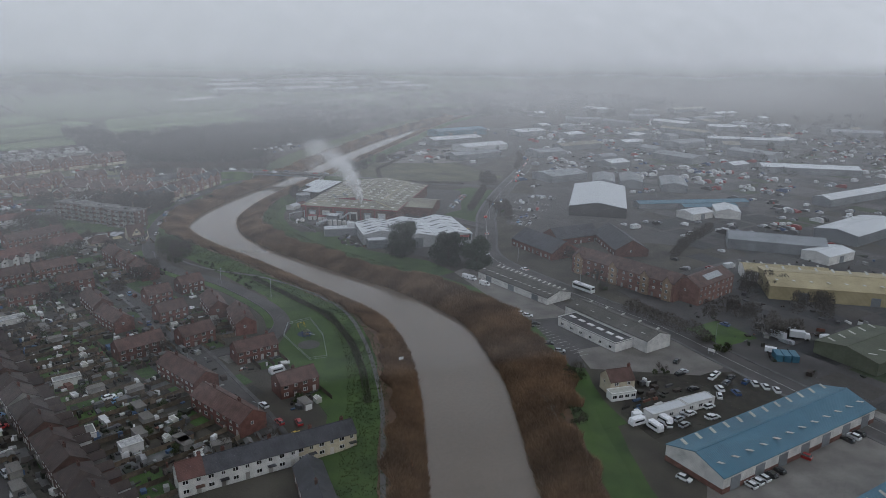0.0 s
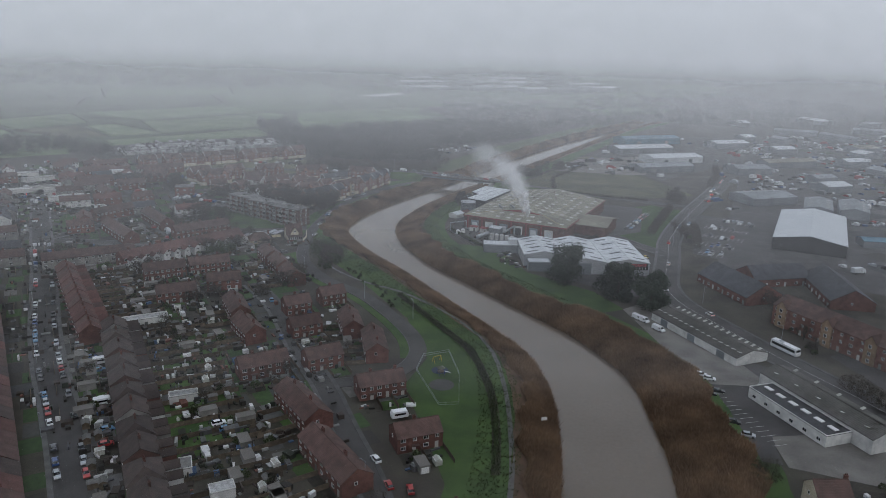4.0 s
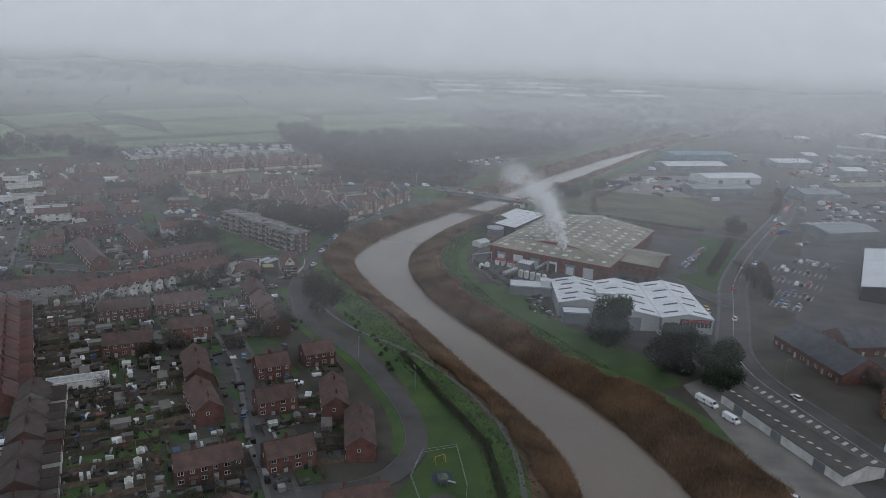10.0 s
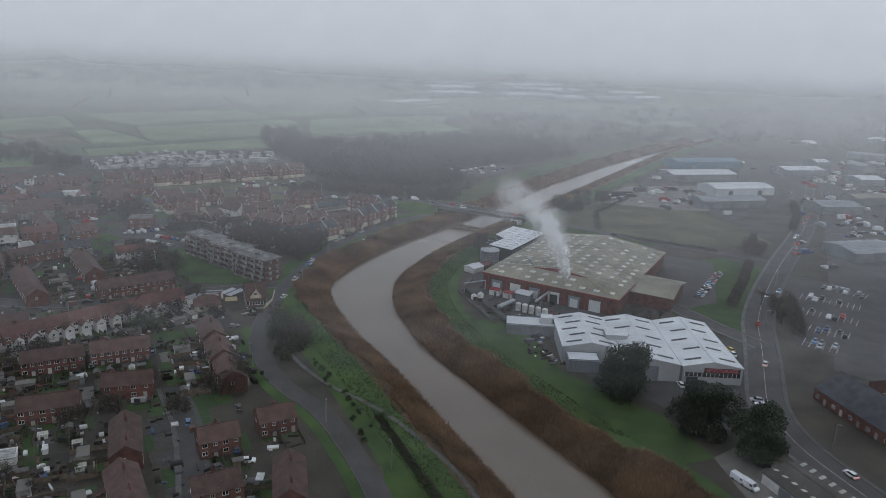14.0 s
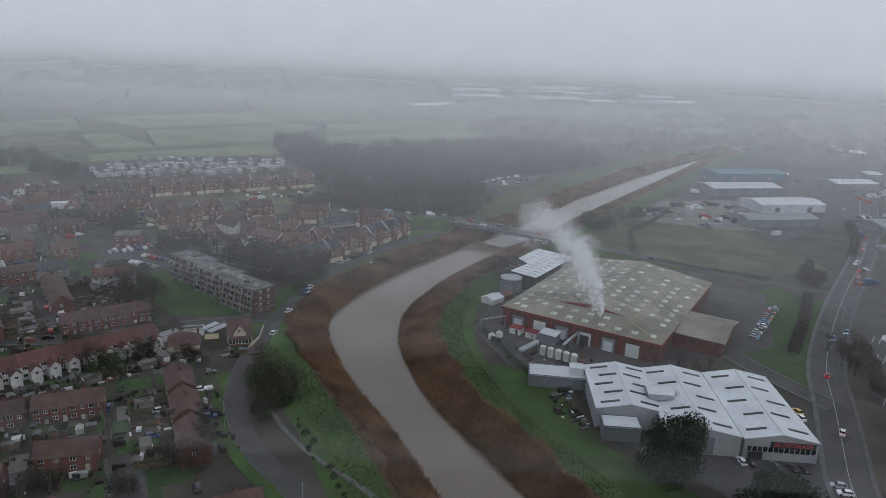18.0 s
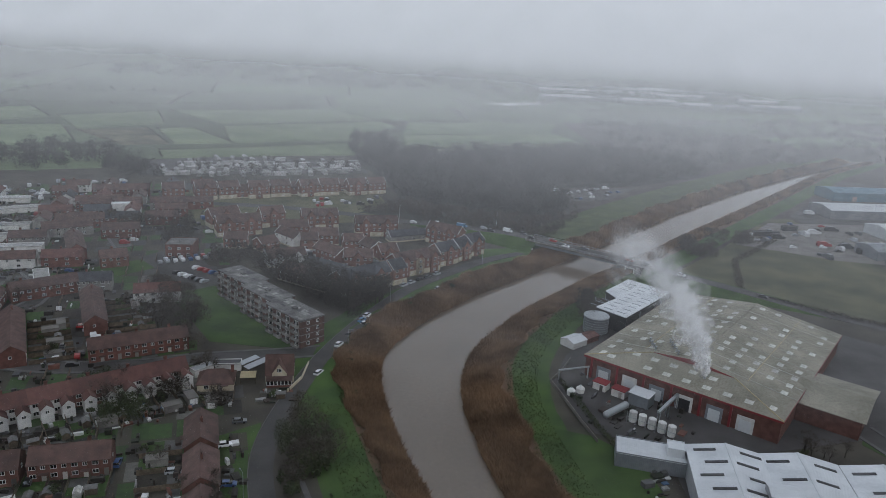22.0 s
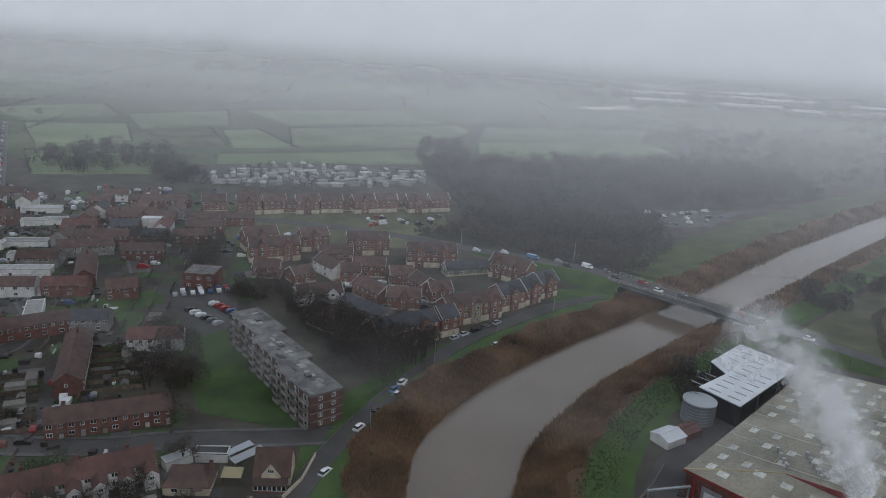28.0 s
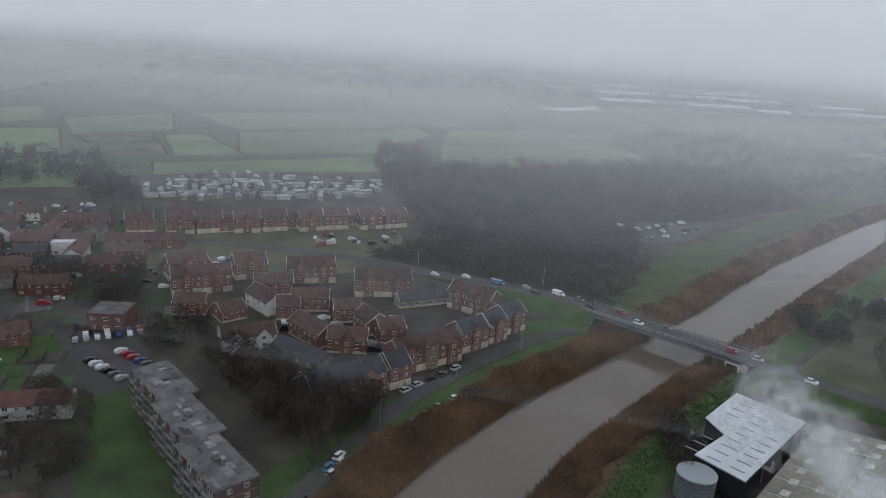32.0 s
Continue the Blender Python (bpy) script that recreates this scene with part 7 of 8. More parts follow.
for j in range(0, 11):
    hv, tv = [], []
    w, hgt = 175 + 12 * j, 80 + 24 * j
    for i in range(-11, 12):
        o = Vector((-230, 905)) + DIRX * (i * (w + 4) + (j % 3) * 37) + DIRY * (sum(84 + 24 * q for q in range(j)) - 120)
        c = o + DIRX * w / 2 + DIRY * (hgt / 2)
        if c.y < 640 or (c.y < 1120 and c.x > -640) or (c.x > -170 and c.y < 1290 and c.x < 420) or (c.x > 0.33 * c.y and c.y < 1700) or (-365 < c.x < -130 and 680 < c.y < 900) or (c.x > -350 and c.y < 800) or (c.x > -450 and c.y < 700):
            continue
        ring = [o, o + DIRX * w, o + DIRX * w + DIRY * hgt, o + DIRY * hgt]
        ring = [(p.x + rf.uniform(-9, 9), p.y + rf.uniform(-9, 9)) for p in ring]
        if rf.random() < 0.9 and c.x > -1100 and c.x < 700:
            patch("pasture", ring, rf.choice((FIELD, FIELD, FIELD, FIELD, GRASS)), 0.05, "green winter pasture between hedges", "field")
        hv.append(hedge([ring[0], ring[1], ring[2]], 3.5 + j, 1.6 + 0.1 * j, 2.6, 1100 + i * 20 + j, TWIG, None, count=9, size=0.75 + 0.1 * j))
        if rf.random() < 0.4:
            tv.append(hedge([ring[3], ring[2]], 16 + 3 * j, 3.5, 8.0, 5700 + i * 20 + j, WOODLAND, None, "", 40, 1.2))
    for name, got, mat, lab in (("hedgerow", hv, TWIG, "dark leafless hedgerows between the fields"), ("tree_line", tv, WOODLAND, "bare trees along the field edges")):
        if got:
            got = np.concatenate(got)
            bulk(name, got, np.arange(len(got)).reshape(-1, 3), mat, lab, "hedge")
twig_forest("woodland", inside([(-370, 690), (-345, 740), (-375, 800), (-440, 780), (-430, 700)], 130, 61), 10, 4, 90, 62, WOODLAND, "clump of dark bare trees", 0.8)
twig_forest("woodland", inside([(-185, 862), (-150, 905), (-190, 1000), (-225, 985)], 110, 63), 9, 4, 80, 64, WOODLAND, "belt of dark bare trees", 0.8)
twig_forest("woodland", inside([(60, 1040), (105, 960), (240, 1030), (330, 1200), (120, 1330), (20, 1290)], 420, 65), 8, 4, 60, 66, WOODLAND, "dark scrubby woodland", 1.0)
twig_forest("woodland", inside([(300, 1100), (520, 1000), (900, 1300), (700, 1700), (250, 1500)], 500, 67), 9, 6, 50, 68, WOODLAND, "far dark woodland", 1.5)
twig_forest("woodland", inside([(-900, 1500), (400, 1900), (500, 2700), (-1200, 2300)], 700, 69), 10, 12, 50, 70, WOODLAND, "far belts of dark trees in the haze", 3.0)
twig_forest("woodland", inside([(400, 520), (900, 420), (1300, 900), (700, 1100)], 380, 71), 8, 4, 50, 72, WOODLAND, "scattered trees among the distant sheds", 1.0)
hill = Shape()
hp = [(-3200 + k * 400, 4300 + 150 * math.sin(k), 30 + 70 * (0.5 + 0.5 * math.sin(k * 0.9 + 1)) * (1 if k > 9 else 0.3)) for k in range(19)]
for p, q in zip(hp, hp[1:]):
    hill.face([(p[0], p[1] - 500, 0), (q[0], q[1] - 500, 0), q, p])
    hill.face([p, q, (q[0], q[1] + 600, 0), (p[0], p[1] + 600, 0)])
single("far_hills", hill, WOODLAND, "low wooded hills fading into the haze", "hills", kind="structure")
# the far reach of the river
reach = Shape().prism([(-150, 1500), (-100, 1490), (-40, 1560), (-20, 1680), (-44, 1690), (-66, 1590), (-110, 1535)], -0.1, 0.09)
single("river_reach", reach, WATER, "far bright reach of the river", "water", kind="structure")

# ---- mobile home park ----
mh = thing("mobile_home", -250, 780, 30, "white static mobile home in the park", "mobile home", "mobile homes")
part("body", Shape().box(-4.4, 4.4, -1.7, 1.7, -0.1, 2.6), PALE_ROOF, mh)
part("roof", roof_shape(8.8, 3.4, 2.6, 3.3, 0.15, thick=0.1), PALE_ROOF, mh)
HOMES = [(-300, 738), (-296, 766), (-281, 806), (-172, 834), (-158, 797), (-192, 764), (-280, 714)]
taken = []
for x, y, _ in inside(HOMES, 900, 91):
    u = 1.0 if y < 0.4 * x + 888 else 1.35
    if all(math.hypot((x - a) * 0.75, (y - b) * 1.0) > 7.2 * u for a, b in taken):
        taken.append((x, y))
        copy_thing(mh, pose(x, y, 0, 0, 0, rf.choice((36, 36, 42, 118, 126)) + rf.uniform(-5, 5)))
patch("park_roads", [(-302, 712), (-150, 796), (-172, 842), (-284, 812), (-330, 764)], ASPHALT, 0.045, "roads and lawns of the mobile home park", "road")
twig_forest("scrub", inside(HOMES, 46, 92), 4.5, 2.0, 120, 93, TWIG, "garden shrubs among the mobile homes", 0.4)
patch("wood_car_park", [(-3, 792), (36, 824), (64, 834), (42, 778), (16, 764)], ASPHALT, 0.06, "small car park at the edge of the wood", "car park")
for x, y, _ in inside([(4, 794), (36, 818), (56, 826), (38, 782), (18, 770)], 18, 94):
    car(x, y, rf.choice((30, 120)), group="cars by the wood")
for x, y in ((2, 794), (12, 788), (40, 820)):
    van(x, y, 30, 0, group="vans by the wood")
TREE_BELT = [(-132, 541), (-119, 544), (-99, 530), (-81, 525), (-71, 529), (-66, 540), (-63, 520), (-69, 496), (-82, 499), (-97, 514), (-118, 530)]
twig_forest("scrub", inside(TREE_BELT, 58, 95), 12.5, 3.0, 900, 96, TWIG, "belt of dark bare trees behind the flats", 0.30)
twig_forest("scrub", inside([(-154, 500), (-141, 497), (-121, 476), (-132, 468), (-150, 484)], 20, 97), 8.5, 3.0, 620, 98, TWIG, "clump of dark bare trees beside the lawn", 0.30)
twig_forest("scrub", inside([(-208, 584), (-206, 610), (-178, 570), (-182, 554)], 24, 99), 8.5, 3.0, 500, 100, TWIG, "clump of dark bare trees by the road", 0.32)
twig_forest("scrub", inside([(-366, 764), (-326, 768), (-280, 708), (-302, 692), (-340, 722)], 60, 101), 9, 3.6, 130, 102, WOODLAND, "dark trees beside the mobile home park", 0.6)
twig_forest("scrub", inside([(-58, 384), (-46, 386), (-44, 406), (-56, 410)], 12, 103), 8.5, 2.8, 620, 104, TWIG, "dark clump of trees at the river bend", 0.28)
twig_forest("scrub", inside([(-72, 356), (-60, 354), (-58, 368), (-70, 384)], 9, 105), 7.0, 2.6, 520, 106, TWIG, "dark trees beside the lane", 0.28)
for k in range(12):
    p = Vector((-163, 525)).lerp(Vector((-146, 518.5)), (k % 6) / 5) + Vector((4.5, 9.5)) * (k // 6)
    car(p.x, p.y, 68, group="cars beside the flats")
for x, y in ((-64.7, 494.8), (-64.2, 500.5), (-58.8, 542.7), (-56.4, 547.5), (-53.4, 552.6), (-50.7, 557.4), (-47.4, 563.8), (-66, 470)):
    car(x - 1.6, y + 0.5, 62 if y > 530 else 80, z=0.2 + on_bank(x - 1.6, y + 0.5), group="cars parked along the lane")

# ---- further streets of the town ----
rt2 = random.Random(29)
V2 = Vector((-math.sin(radians(ESTATE)), math.cos(radians(ESTATE))))
U2 = Vector((math.cos(radians(ESTATE)), math.sin(radians(ESTATE))))
made = 0
for row in range(-6, 16):
    for k in range(-16, 14):
        c = Vector((-235, 470)) + V2 * (row * 17.5) + U2 * (k * 19.5 + rt2.uniform(-1.5, 1.5) + (row % 2) * 4)
        if not (-480 < c.x < -150 and 330 < c.y < 690) or c.y > 0.62 * (c.x + 480) + 560 or (c.y < 440 and c.x > -205) or (c.y > 560 and c.x > -205):
            continue
        if any(math.hypot(c.x - a, c.y - b) < r + 5.5 for a, b, r in PLACED):
            continue
        if abs((c.x + 181) * 0.878 + (c.y - 366) * 0.479) < 13 or abs((c.x + 206) * 0.83 - (c.y - 500) * 0.55) < 15 and 455 < c.y < 545 or (c.x > -190 and 500 < c.y < 570) or math.dist(c, (-300, 558)) < 8:
            continue
        L = rt2.choice((14, 17, 18))
        house(c.x, c.y, L, ESTATE + rt2.choice((0, 0, 0, 90)), 8, 5, 7.7, rt2.choice((2, 3)), rt2.choice((BRICK, BRICK, GREY_RENDER, RENDER_WHITE)), rt2.choice((TILE_BROWN, TILE_BROWN, TILE_RED, SLATE)), 0.0, 2, True, False, (1,), False, group="houses across the town")
        for _ in range(9):
            CLUTTER.append((c.x + rt2.uniform(-9, 9), c.y - rt2.uniform(5, 13), ESTATE))
        if made % 6 == 0:
            gardens(c.x, c.y, L, ESTATE, 2, -4.2, -9, 300 + made, 0.35, False)
        if rt2.random() < 0.3:
            car(c.x + 9, c.y - 8, rt2.choice((28, 118)))
        if rt2.random() < 0.14:
            put(rt2.choice(TREES), c.x + 6, c.y + 8, rt2.uniform(0.5, 0.9), rt2.uniform(0, 360))
        made += 1
for k in range(26):
    p = Vector((-262, 520)) + Vector((-0.72, 0.69)) * (k * 11)
    if k % 2:
        car(p.x + 3, p.y, 136, lit_up=1 if k % 4 == 1 else -1)
road("back_street", [(-215, 430), (-190, 470), (-215, 505), (-262, 520)], 6.0)
road("north_street", [(-208, 552), (-235, 580), (-262, 640)], 6.0)
road("far_street", [(-262, 520), (-340, 595), (-450, 700), (-600, 840)], 8.0)

# ---- path, playground and riverside details ----


def bank_height(x, y):
    d = river_left(y) - x
    return float(bank_z(d, LEFT_OFF)) if 0 < d < 31 else 0.0


strip("riverside_path", [(9, 150), (11.5, 165), (20, 205), (22.5, 230), (24, 257), (22.5, 292), (12, 318), (2, 333), (-17, 356), (-39, 373), (-56, 398)], 1.5, PAVING, 0.07, "narrow worn riverside path on the flood bank", "path", bank_height, 0.1)
strip("ditch", [(16, 210), (18.5, 232), (19.3, 257), (15, 290), (2, 316), (-15, 350)], 2.6, SOIL, 0.05, "dark overgrown ditch below the bank", "ditch", bank_height, 0.1)
hedge([(16, 210), (18.3, 232), (19, 257), (14.5, 290), (1, 316), (-15, 350)], 1.0, 1.3, 1.7, 81, BUSH, "ditch_scrub", "dark scrub along the ditch", 110, 0.24)
PF = [(-3.5, 285.3), (6, 289.2), (9, 270.6), (8, 249.5), (1.5, 249), (-5.9, 273.5)]
pfn = thing("playground_fence", 0, 0, 0, "low bowed-top playground railing", "railing")
for p, q in zip(PF, PF[1:] + PF[:1]):
    d, ang = math.dist(p, q), math.degrees(math.atan2(q[1] - p[1], q[0] - p[0]))
    part("rail", Shape().box(0, d, -0.03, 0.03, 0.95, 1.02).box(0, d, -0.03, 0.03, 0.2, 0.26), STEEL, pfn, "", pose(p[0], p[1], 0.05, 0, 0, ang))
    for k in range(int(d / 2.2) + 1):
        part("post", Shape().box(-0.04, 0.04, -0.04, 0.04, -0.1, 1.05), STEEL, pfn, "", pose(p[0] + (q[0] - p[0]) * k * 2.2 / d, p[1] + (q[1] - p[1]) * k * 2.2 / d, 0.05))
single("safety_surface", Shape().prism([(2.8 + 4.2 * math.cos(k * math.pi / 10), 263 + 4.2 * math.sin(k * math.pi / 10)) for k in range(20)], 0, 0.075), ASPHALT, "dark rubber safety surface", "surface", kind="structure")
single("safety_surface", Shape().prism([(2.4 + 3 * math.cos(k * math.pi / 10), 274 + 3 * math.sin(k * math.pi / 10)) for k in range(20)], 0, 0.075), plain("dark_blue_rubber", (0.02, 0.032, 0.06), 0.9), "dark blue rubber safety surface", "surface", kind="structure")
pg = thing("climbing_frame", 2.6, 270.7, 20, "blue and green climbing frame with a slide", "play equipment", z=0.05)
for x in (-1, 1):
    for y in (-1, 1):
        part("post", Shape().tube((x, y, 0), (x, y, 2.6), 0.08, 0.08, 6), PAINTS[4], pg)
part("platform", Shape().box(-1.1, 1.1, -1.1, 1.1, 1.2, 1.3), TIMBER, pg)
part("roof", Shape().slab([(-1.3, -1.3, 2.6), (1.3, -1.3, 2.6), (0, 0, 3.3)], 0.05).slab([(1.3, -1.3, 2.6), (1.3, 1.3, 2.6), (0, 0, 3.3)], 0.05).slab([(1.3, 1.3, 2.6), (-1.3, 1.3, 2.6), (0, 0, 3.3)], 0.05).slab([(-1.3, 1.3, 2.6), (-1.3, -1.3, 2.6), (0, 0, 3.3)], 0.05), SHEET_GREEN, pg)
part("slide", Shape().slab([(1.1, -0.4, 1.25), (3.6, -0.4, 0.2), (3.6, 0.4, 0.2), (1.1, 0.4, 1.25)], 0.06), STEEL, pg)
sw = thing("swing_set", 1.5, 281, 30, "small yellow framed swing set", "play equipment", z=0.05)
for x in (-1.5, 1.5):
    part("frame_leg", Shape().tube((x, -0.9, 0), (x, 0, 2.2), 0.06, 0.06, 6).tube((x, 0.9, 0), (x, 0, 2.2), 0.06, 0.06, 6), PAINTS[7], sw)
part("top_bar", Shape().tube((-1.5, 0, 2.2), (1.5, 0, 2.2), 0.06, 0.06, 6), PAINTS[7], sw)
for x in (-0.7, 0.7):
    part("swing_seat", Shape().box(x - 0.22, x + 0.22, -0.1, 0.1, 0.45, 0.5).tube((x - 0.2, 0, 0.5), (x - 0.2, 0, 2.2), 0.015, 0.015, 4).tube((x + 0.2, 0, 0.5), (x + 0.2, 0, 2.2), 0.015, 0.015, 4), RUBBER, sw)
sg = thing("river_notice", 33.4, 238.2, 10, "white notice board among the reeds", "sign", z=float(bank_z(5, LEFT_OFF)))
part("board", Shape().box(-0.9, 0.9, -0.04, 0.04, 2.2, 3.3), UPVC, sg)
for x in (-0.6, 0.6):
    part("post", Shape().tube((x, 0.06, -0.2), (x, 0.06, 3.2), 0.06, 0.06, 6), TIMBER, sg)
hoard = thing("orange_barrier", 0, 0, 0, "orange plastic barrier fencing beside the path", "fence")
OB = [(25.5, 214), (25, 200), (23, 186), (21.5, 172), (19, 158)]
for p, q in zip(OB, OB[1:]):
    d, ang = math.dist(p, q), math.degrees(math.atan2(q[1] - p[1], q[0] - p[0]))
    part("panel", Shape().box(0, d, -0.02, 0.02, 0.15, 1.05), plain("orange_mesh", (0.42, 0.13, 0.03), 0.7), hoard, "", pose(p[0], p[1], bank_height(*p) + 0.02, 0, 0, ang))
    part("post", Shape().tube((0, 0, -0.2), (0, 0, 1.2), 0.04, 0.04, 6), STEEL, hoard, "", pose(p[0], p[1], bank_height(*p)))

# ---- factory yard ----
wt = thing("pressure_tank_row", 41, 443.5, -28, "row of five white upright tanks in a steel rack", "tanks", "yard tanks")
for k in range(5):
    t1 = part("tank", Shape().tube((0, 0, 0.3), (0, 0, 3.6), 1.2, 1.2, 14).tube((0, 0, 3.6), (0, 0, 4.0), 1.2, 0.5, 14), RENDER_WHITE, wt, "", pose(k * 3.1 - 6.2, 0, 0))
    part("frame", Shape().box(-1.45, -1.35, -1.4, -1.3, -0.1, 4).box(1.35, 1.45, -1.4, -1.3, -0.1, 4).box(-1.45, 1.45, -1.4, -1.3, 2.0, 2.1), STEEL, t1)
ht = thing("silver_tank", 30.5, 449, 52, "horizontal stainless steel tank on saddles", "tank", "yard tanks")
part("shell", Shape().tube((-5.5, 0, 2), (5.5, 0, 2), 1.15, 1.15, 16).tube((5.5, 0, 2), (6, 0, 2), 1.15, 0.4, 16).tube((-6, 0, 2), (-5.5, 0, 2), 0.4, 1.15, 16), STEEL, ht)
for x in (-3.5, 3.5):
    part("saddle", Shape().box(x - 0.3, x + 0.3, -1, 1, -0.1, 1.2), CONCRETE, ht)
for k, (x, y) in enumerate(((26.5, 466.2), (32.5, 462.8))):
    c = thing("container_cabin", x, y, -28, "white cabin with a red roof in the yard", "cabin", "red and white cabins")
    part("body", Shape().box(-2.3, 2.3, -1.8, 1.8, -0.1, 2.6), RENDER_WHITE, c)
    part("roof", Shape().box(-2.5, 2.5, -2, 2, 2.604, 2.9), RED_TRIM, c)
    part("door", door_mesh(), None, c, "", pose(0.8, -1.8, 0))
gc = thing("plant_cabin", 39, 459, -28, "grey steel plant cabin beside the factory", "cabin")
part("body", Shape().box(-3.4, 3.4, -2.6, 2.6, -0.1, 4), SHEET_GREY, gc)
part("roof", Shape().slab([(-3.6, -2.8, 4.1), (3.6, -2.8, 4.1), (3.6, 2.8, 4.5), (-3.6, 2.8, 4.5)], 0.12), SHEET_WHITE, gc)
for k, (x, y) in enumerate(((16.5, 459), (19.5, 461.5))):
    b = thing("round_tank", x, y, 0, "small white domed tank in the yard", "tank", "yard tanks")
    part("shell", Shape().tube((0, 0, -0.1), (0, 0, 1.6), 1.4, 1.4, 14).tube((0, 0, 1.6), (0, 0, 2.4), 1.4, 0.5, 14), RENDER_WHITE, b)
    part("nozzle", Shape().tube((0, 0, 2.4), (0, 0, 2.8), 0.2, 0.2, 8), STEEL, b)
pg2 = thing("pipe_gantry", 46.5, 452.5, 62, "steel pipe gantry from the factory wall", "pipe gantry")
part("pipes", Shape().box(-8, 8, -0.5, 0.5, 4.6, 5.3), STEEL, pg2)
for x in (-7.5, 0, 7.5):
    part("leg", Shape().box(x - 0.12, x + 0.12, -0.5, -0.3, -0.1, 4.6).box(x - 0.12, x + 0.12, 0.3, 0.5, -0.1, 4.6), SHEET_GREY, pg2)
pg3 = thing("pipe_gantry", 17, 470, 30, "steel pipe gantry at the factory corner", "pipe gantry")
part("pipes", Shape().box(-6, 6, -0.3, 0.3, 4.2, 4.6), STEEL, pg3)
for x in (-5.7, 5.7):
    part("leg", Shape().box(x - 0.1, x + 0.1, -0.3, 0.3, -0.1, 4.2), STEEL, pg3)
flat_block(40, 424, 22, 9, -3, 4.2, SHEET_WHITE, SHEET_GREY, "loading_shed", "low pale steel loading shed beside the warehouse", 0)
flat_block(45, 424, 4.5, 4.5, -3, 6.6, SHEET_WHITE, SHEET_WHITE, "plant_tower", "small white steel plant tower on the loading shed", 0)
flat_block(54.5, 391.5, 11, 7, 0, 4.6, SHEET_WHITE, SHEET_GREY, "lean_to", "pale lean-to in front of the warehouse bay", 0)
sh = shed(17, 500.5, 8, 6.5, 50, 2.6, 3.6, SHEET_WHITE, RENDER_WHITE, "site_hut", "small white roofed site hut by the bank")
shed(22.5, 506.5, 7, 5, 50, 2.4, 3.2, TILE_RED, BRICK, "site_hut", "small brick hut with a rusty roof")
YW = [(24.5, 431), (20, 441), (13, 458), (9.5, 466), (13, 475), (16, 486)]
fy = thing("yard_wall", 0, 0, 0, "low pale concrete wall round the factory yard", "wall")
for p, q in zip(YW, YW[1:]):
    d, ang = math.dist(p, q), math.degrees(math.atan2(q[1] - p[1], q[0] - p[0]))
    part("wall_length", Shape().box(0, d, -0.12, 0.12, -0.3, 1.2), CONCRETE, fy, "", pose(p[0], p[1], 0, 0, 0, ang))
flue = thing("factory_flue", 58.6, 464.6, 0, "short steel flue on the factory roof", "flue", z=8.9)
part("stack", Shape().tube((0, 0, -0.6), (0, 0, 1.3), 0.45, 0.4, 10), STEEL, flue)
part("cowl", Shape().tube((0, 0, 1.3), (0, 0, 1.5), 0.6, 0.6, 10), STEEL, flue)

# ---- warehouse front with its lettering ----
wf = thing("storefront", 98.6, 383.4, 0, "glazed warehouse storefront under a sign board", "storefront")
part("glazing", Shape().box(-9.8, 9.8, -0.12, 0, 2.9, 4.4), GLASS, wf)
for k in range(14):
    part("mullion", Shape().box(-0.06, 0.06, -0.16, 0, 2.9, 4.4), UPVC, wf, "", pose(-9.75 + k * 1.5, 0, 0))
part("entrance", Shape().box(-9, -5, -0.14, 0, 0, 2.6), TRIM_DARK, wf)
board = part("sign_board", Shape().box(-3.2, 9.4, -0.3, -0.17, 4.5, 6.3), TRIM_DARK, wf, "dark sign board")
txt = bpy.data.curves.new("sign_lettering", "FONT")
txt.body, txt.size, txt.extrude, txt.align_x, txt.align_y = "SELFSTORAGE", 1.75, 0.02, "CENTER", "CENTER"
txt.materials.append(plain("sign_red", (0.62, 0.09, 0.10), 0.5))
tmp = new("sign_text", txt)
me = bpy.data.meshes.new_from_object(tmp.evaluated_get(bpy.context.evaluated_depsgraph_get()))
bpy.data.objects.remove(tmp)
lo = new("sign_lettering", me)
lo.parent, lo.matrix_basis = board, pose(3.1, -0.33, 5.4, 90, 0, 0)
tagged(lo, "red capital letters")
flat_block(77, 384.3, 6, 0.6, 0, 5.4, SHEET_GREY, SHEET_GREY, "door_canopy", "dark canopy over the warehouse door", 0)

# ---- riverside yards by the cream house ----
for x, y, L, a in ((105.5, 179.6, 15, 10), (118, 182.2, 12, 10)):
    flat_block(x, y, L, 4.2, a, 2.7, SHEET_WHITE, RENDER_WHITE, "yard_shed", "long low white flat-roofed shed in the yard", 3)
for x, y, a in ((93.4, 176.6, 10), (97, 172.5, 100)):
    caravan(x, y, a)
for x, y, a, k in ((102, 173.6, 80, 0), (107.4, 175.6, 20, 1), (113, 177.6, 15, 0), (121.5, 180, 15, 0), (118.7, 173.6, 10, 0), (131.3, 212.7, 40, 2), (126.5, 203.3, 15, 2), (128.5, 204.4, 15, 1), (92.3, 239.7, -20, 2), (93.5, 232, -20, 1), (95.5, 260, -20, 2), (126, 187, 60, 3), (129.5, 185.5, 60, 0), (124, 192, 10, 2), (133, 190, 80, 0), (136.5, 186, 80, 4)):
    car(x, y, a, k, group="cars in the riverside yards")
rfence = thing("riverside_fence", 0, 0, 0, "dark steel mesh fence along the top of the flood bank", "fence")
RF = [(91, 274), (89.5, 253), (87.3, 221), (81, 205), (76, 192)]
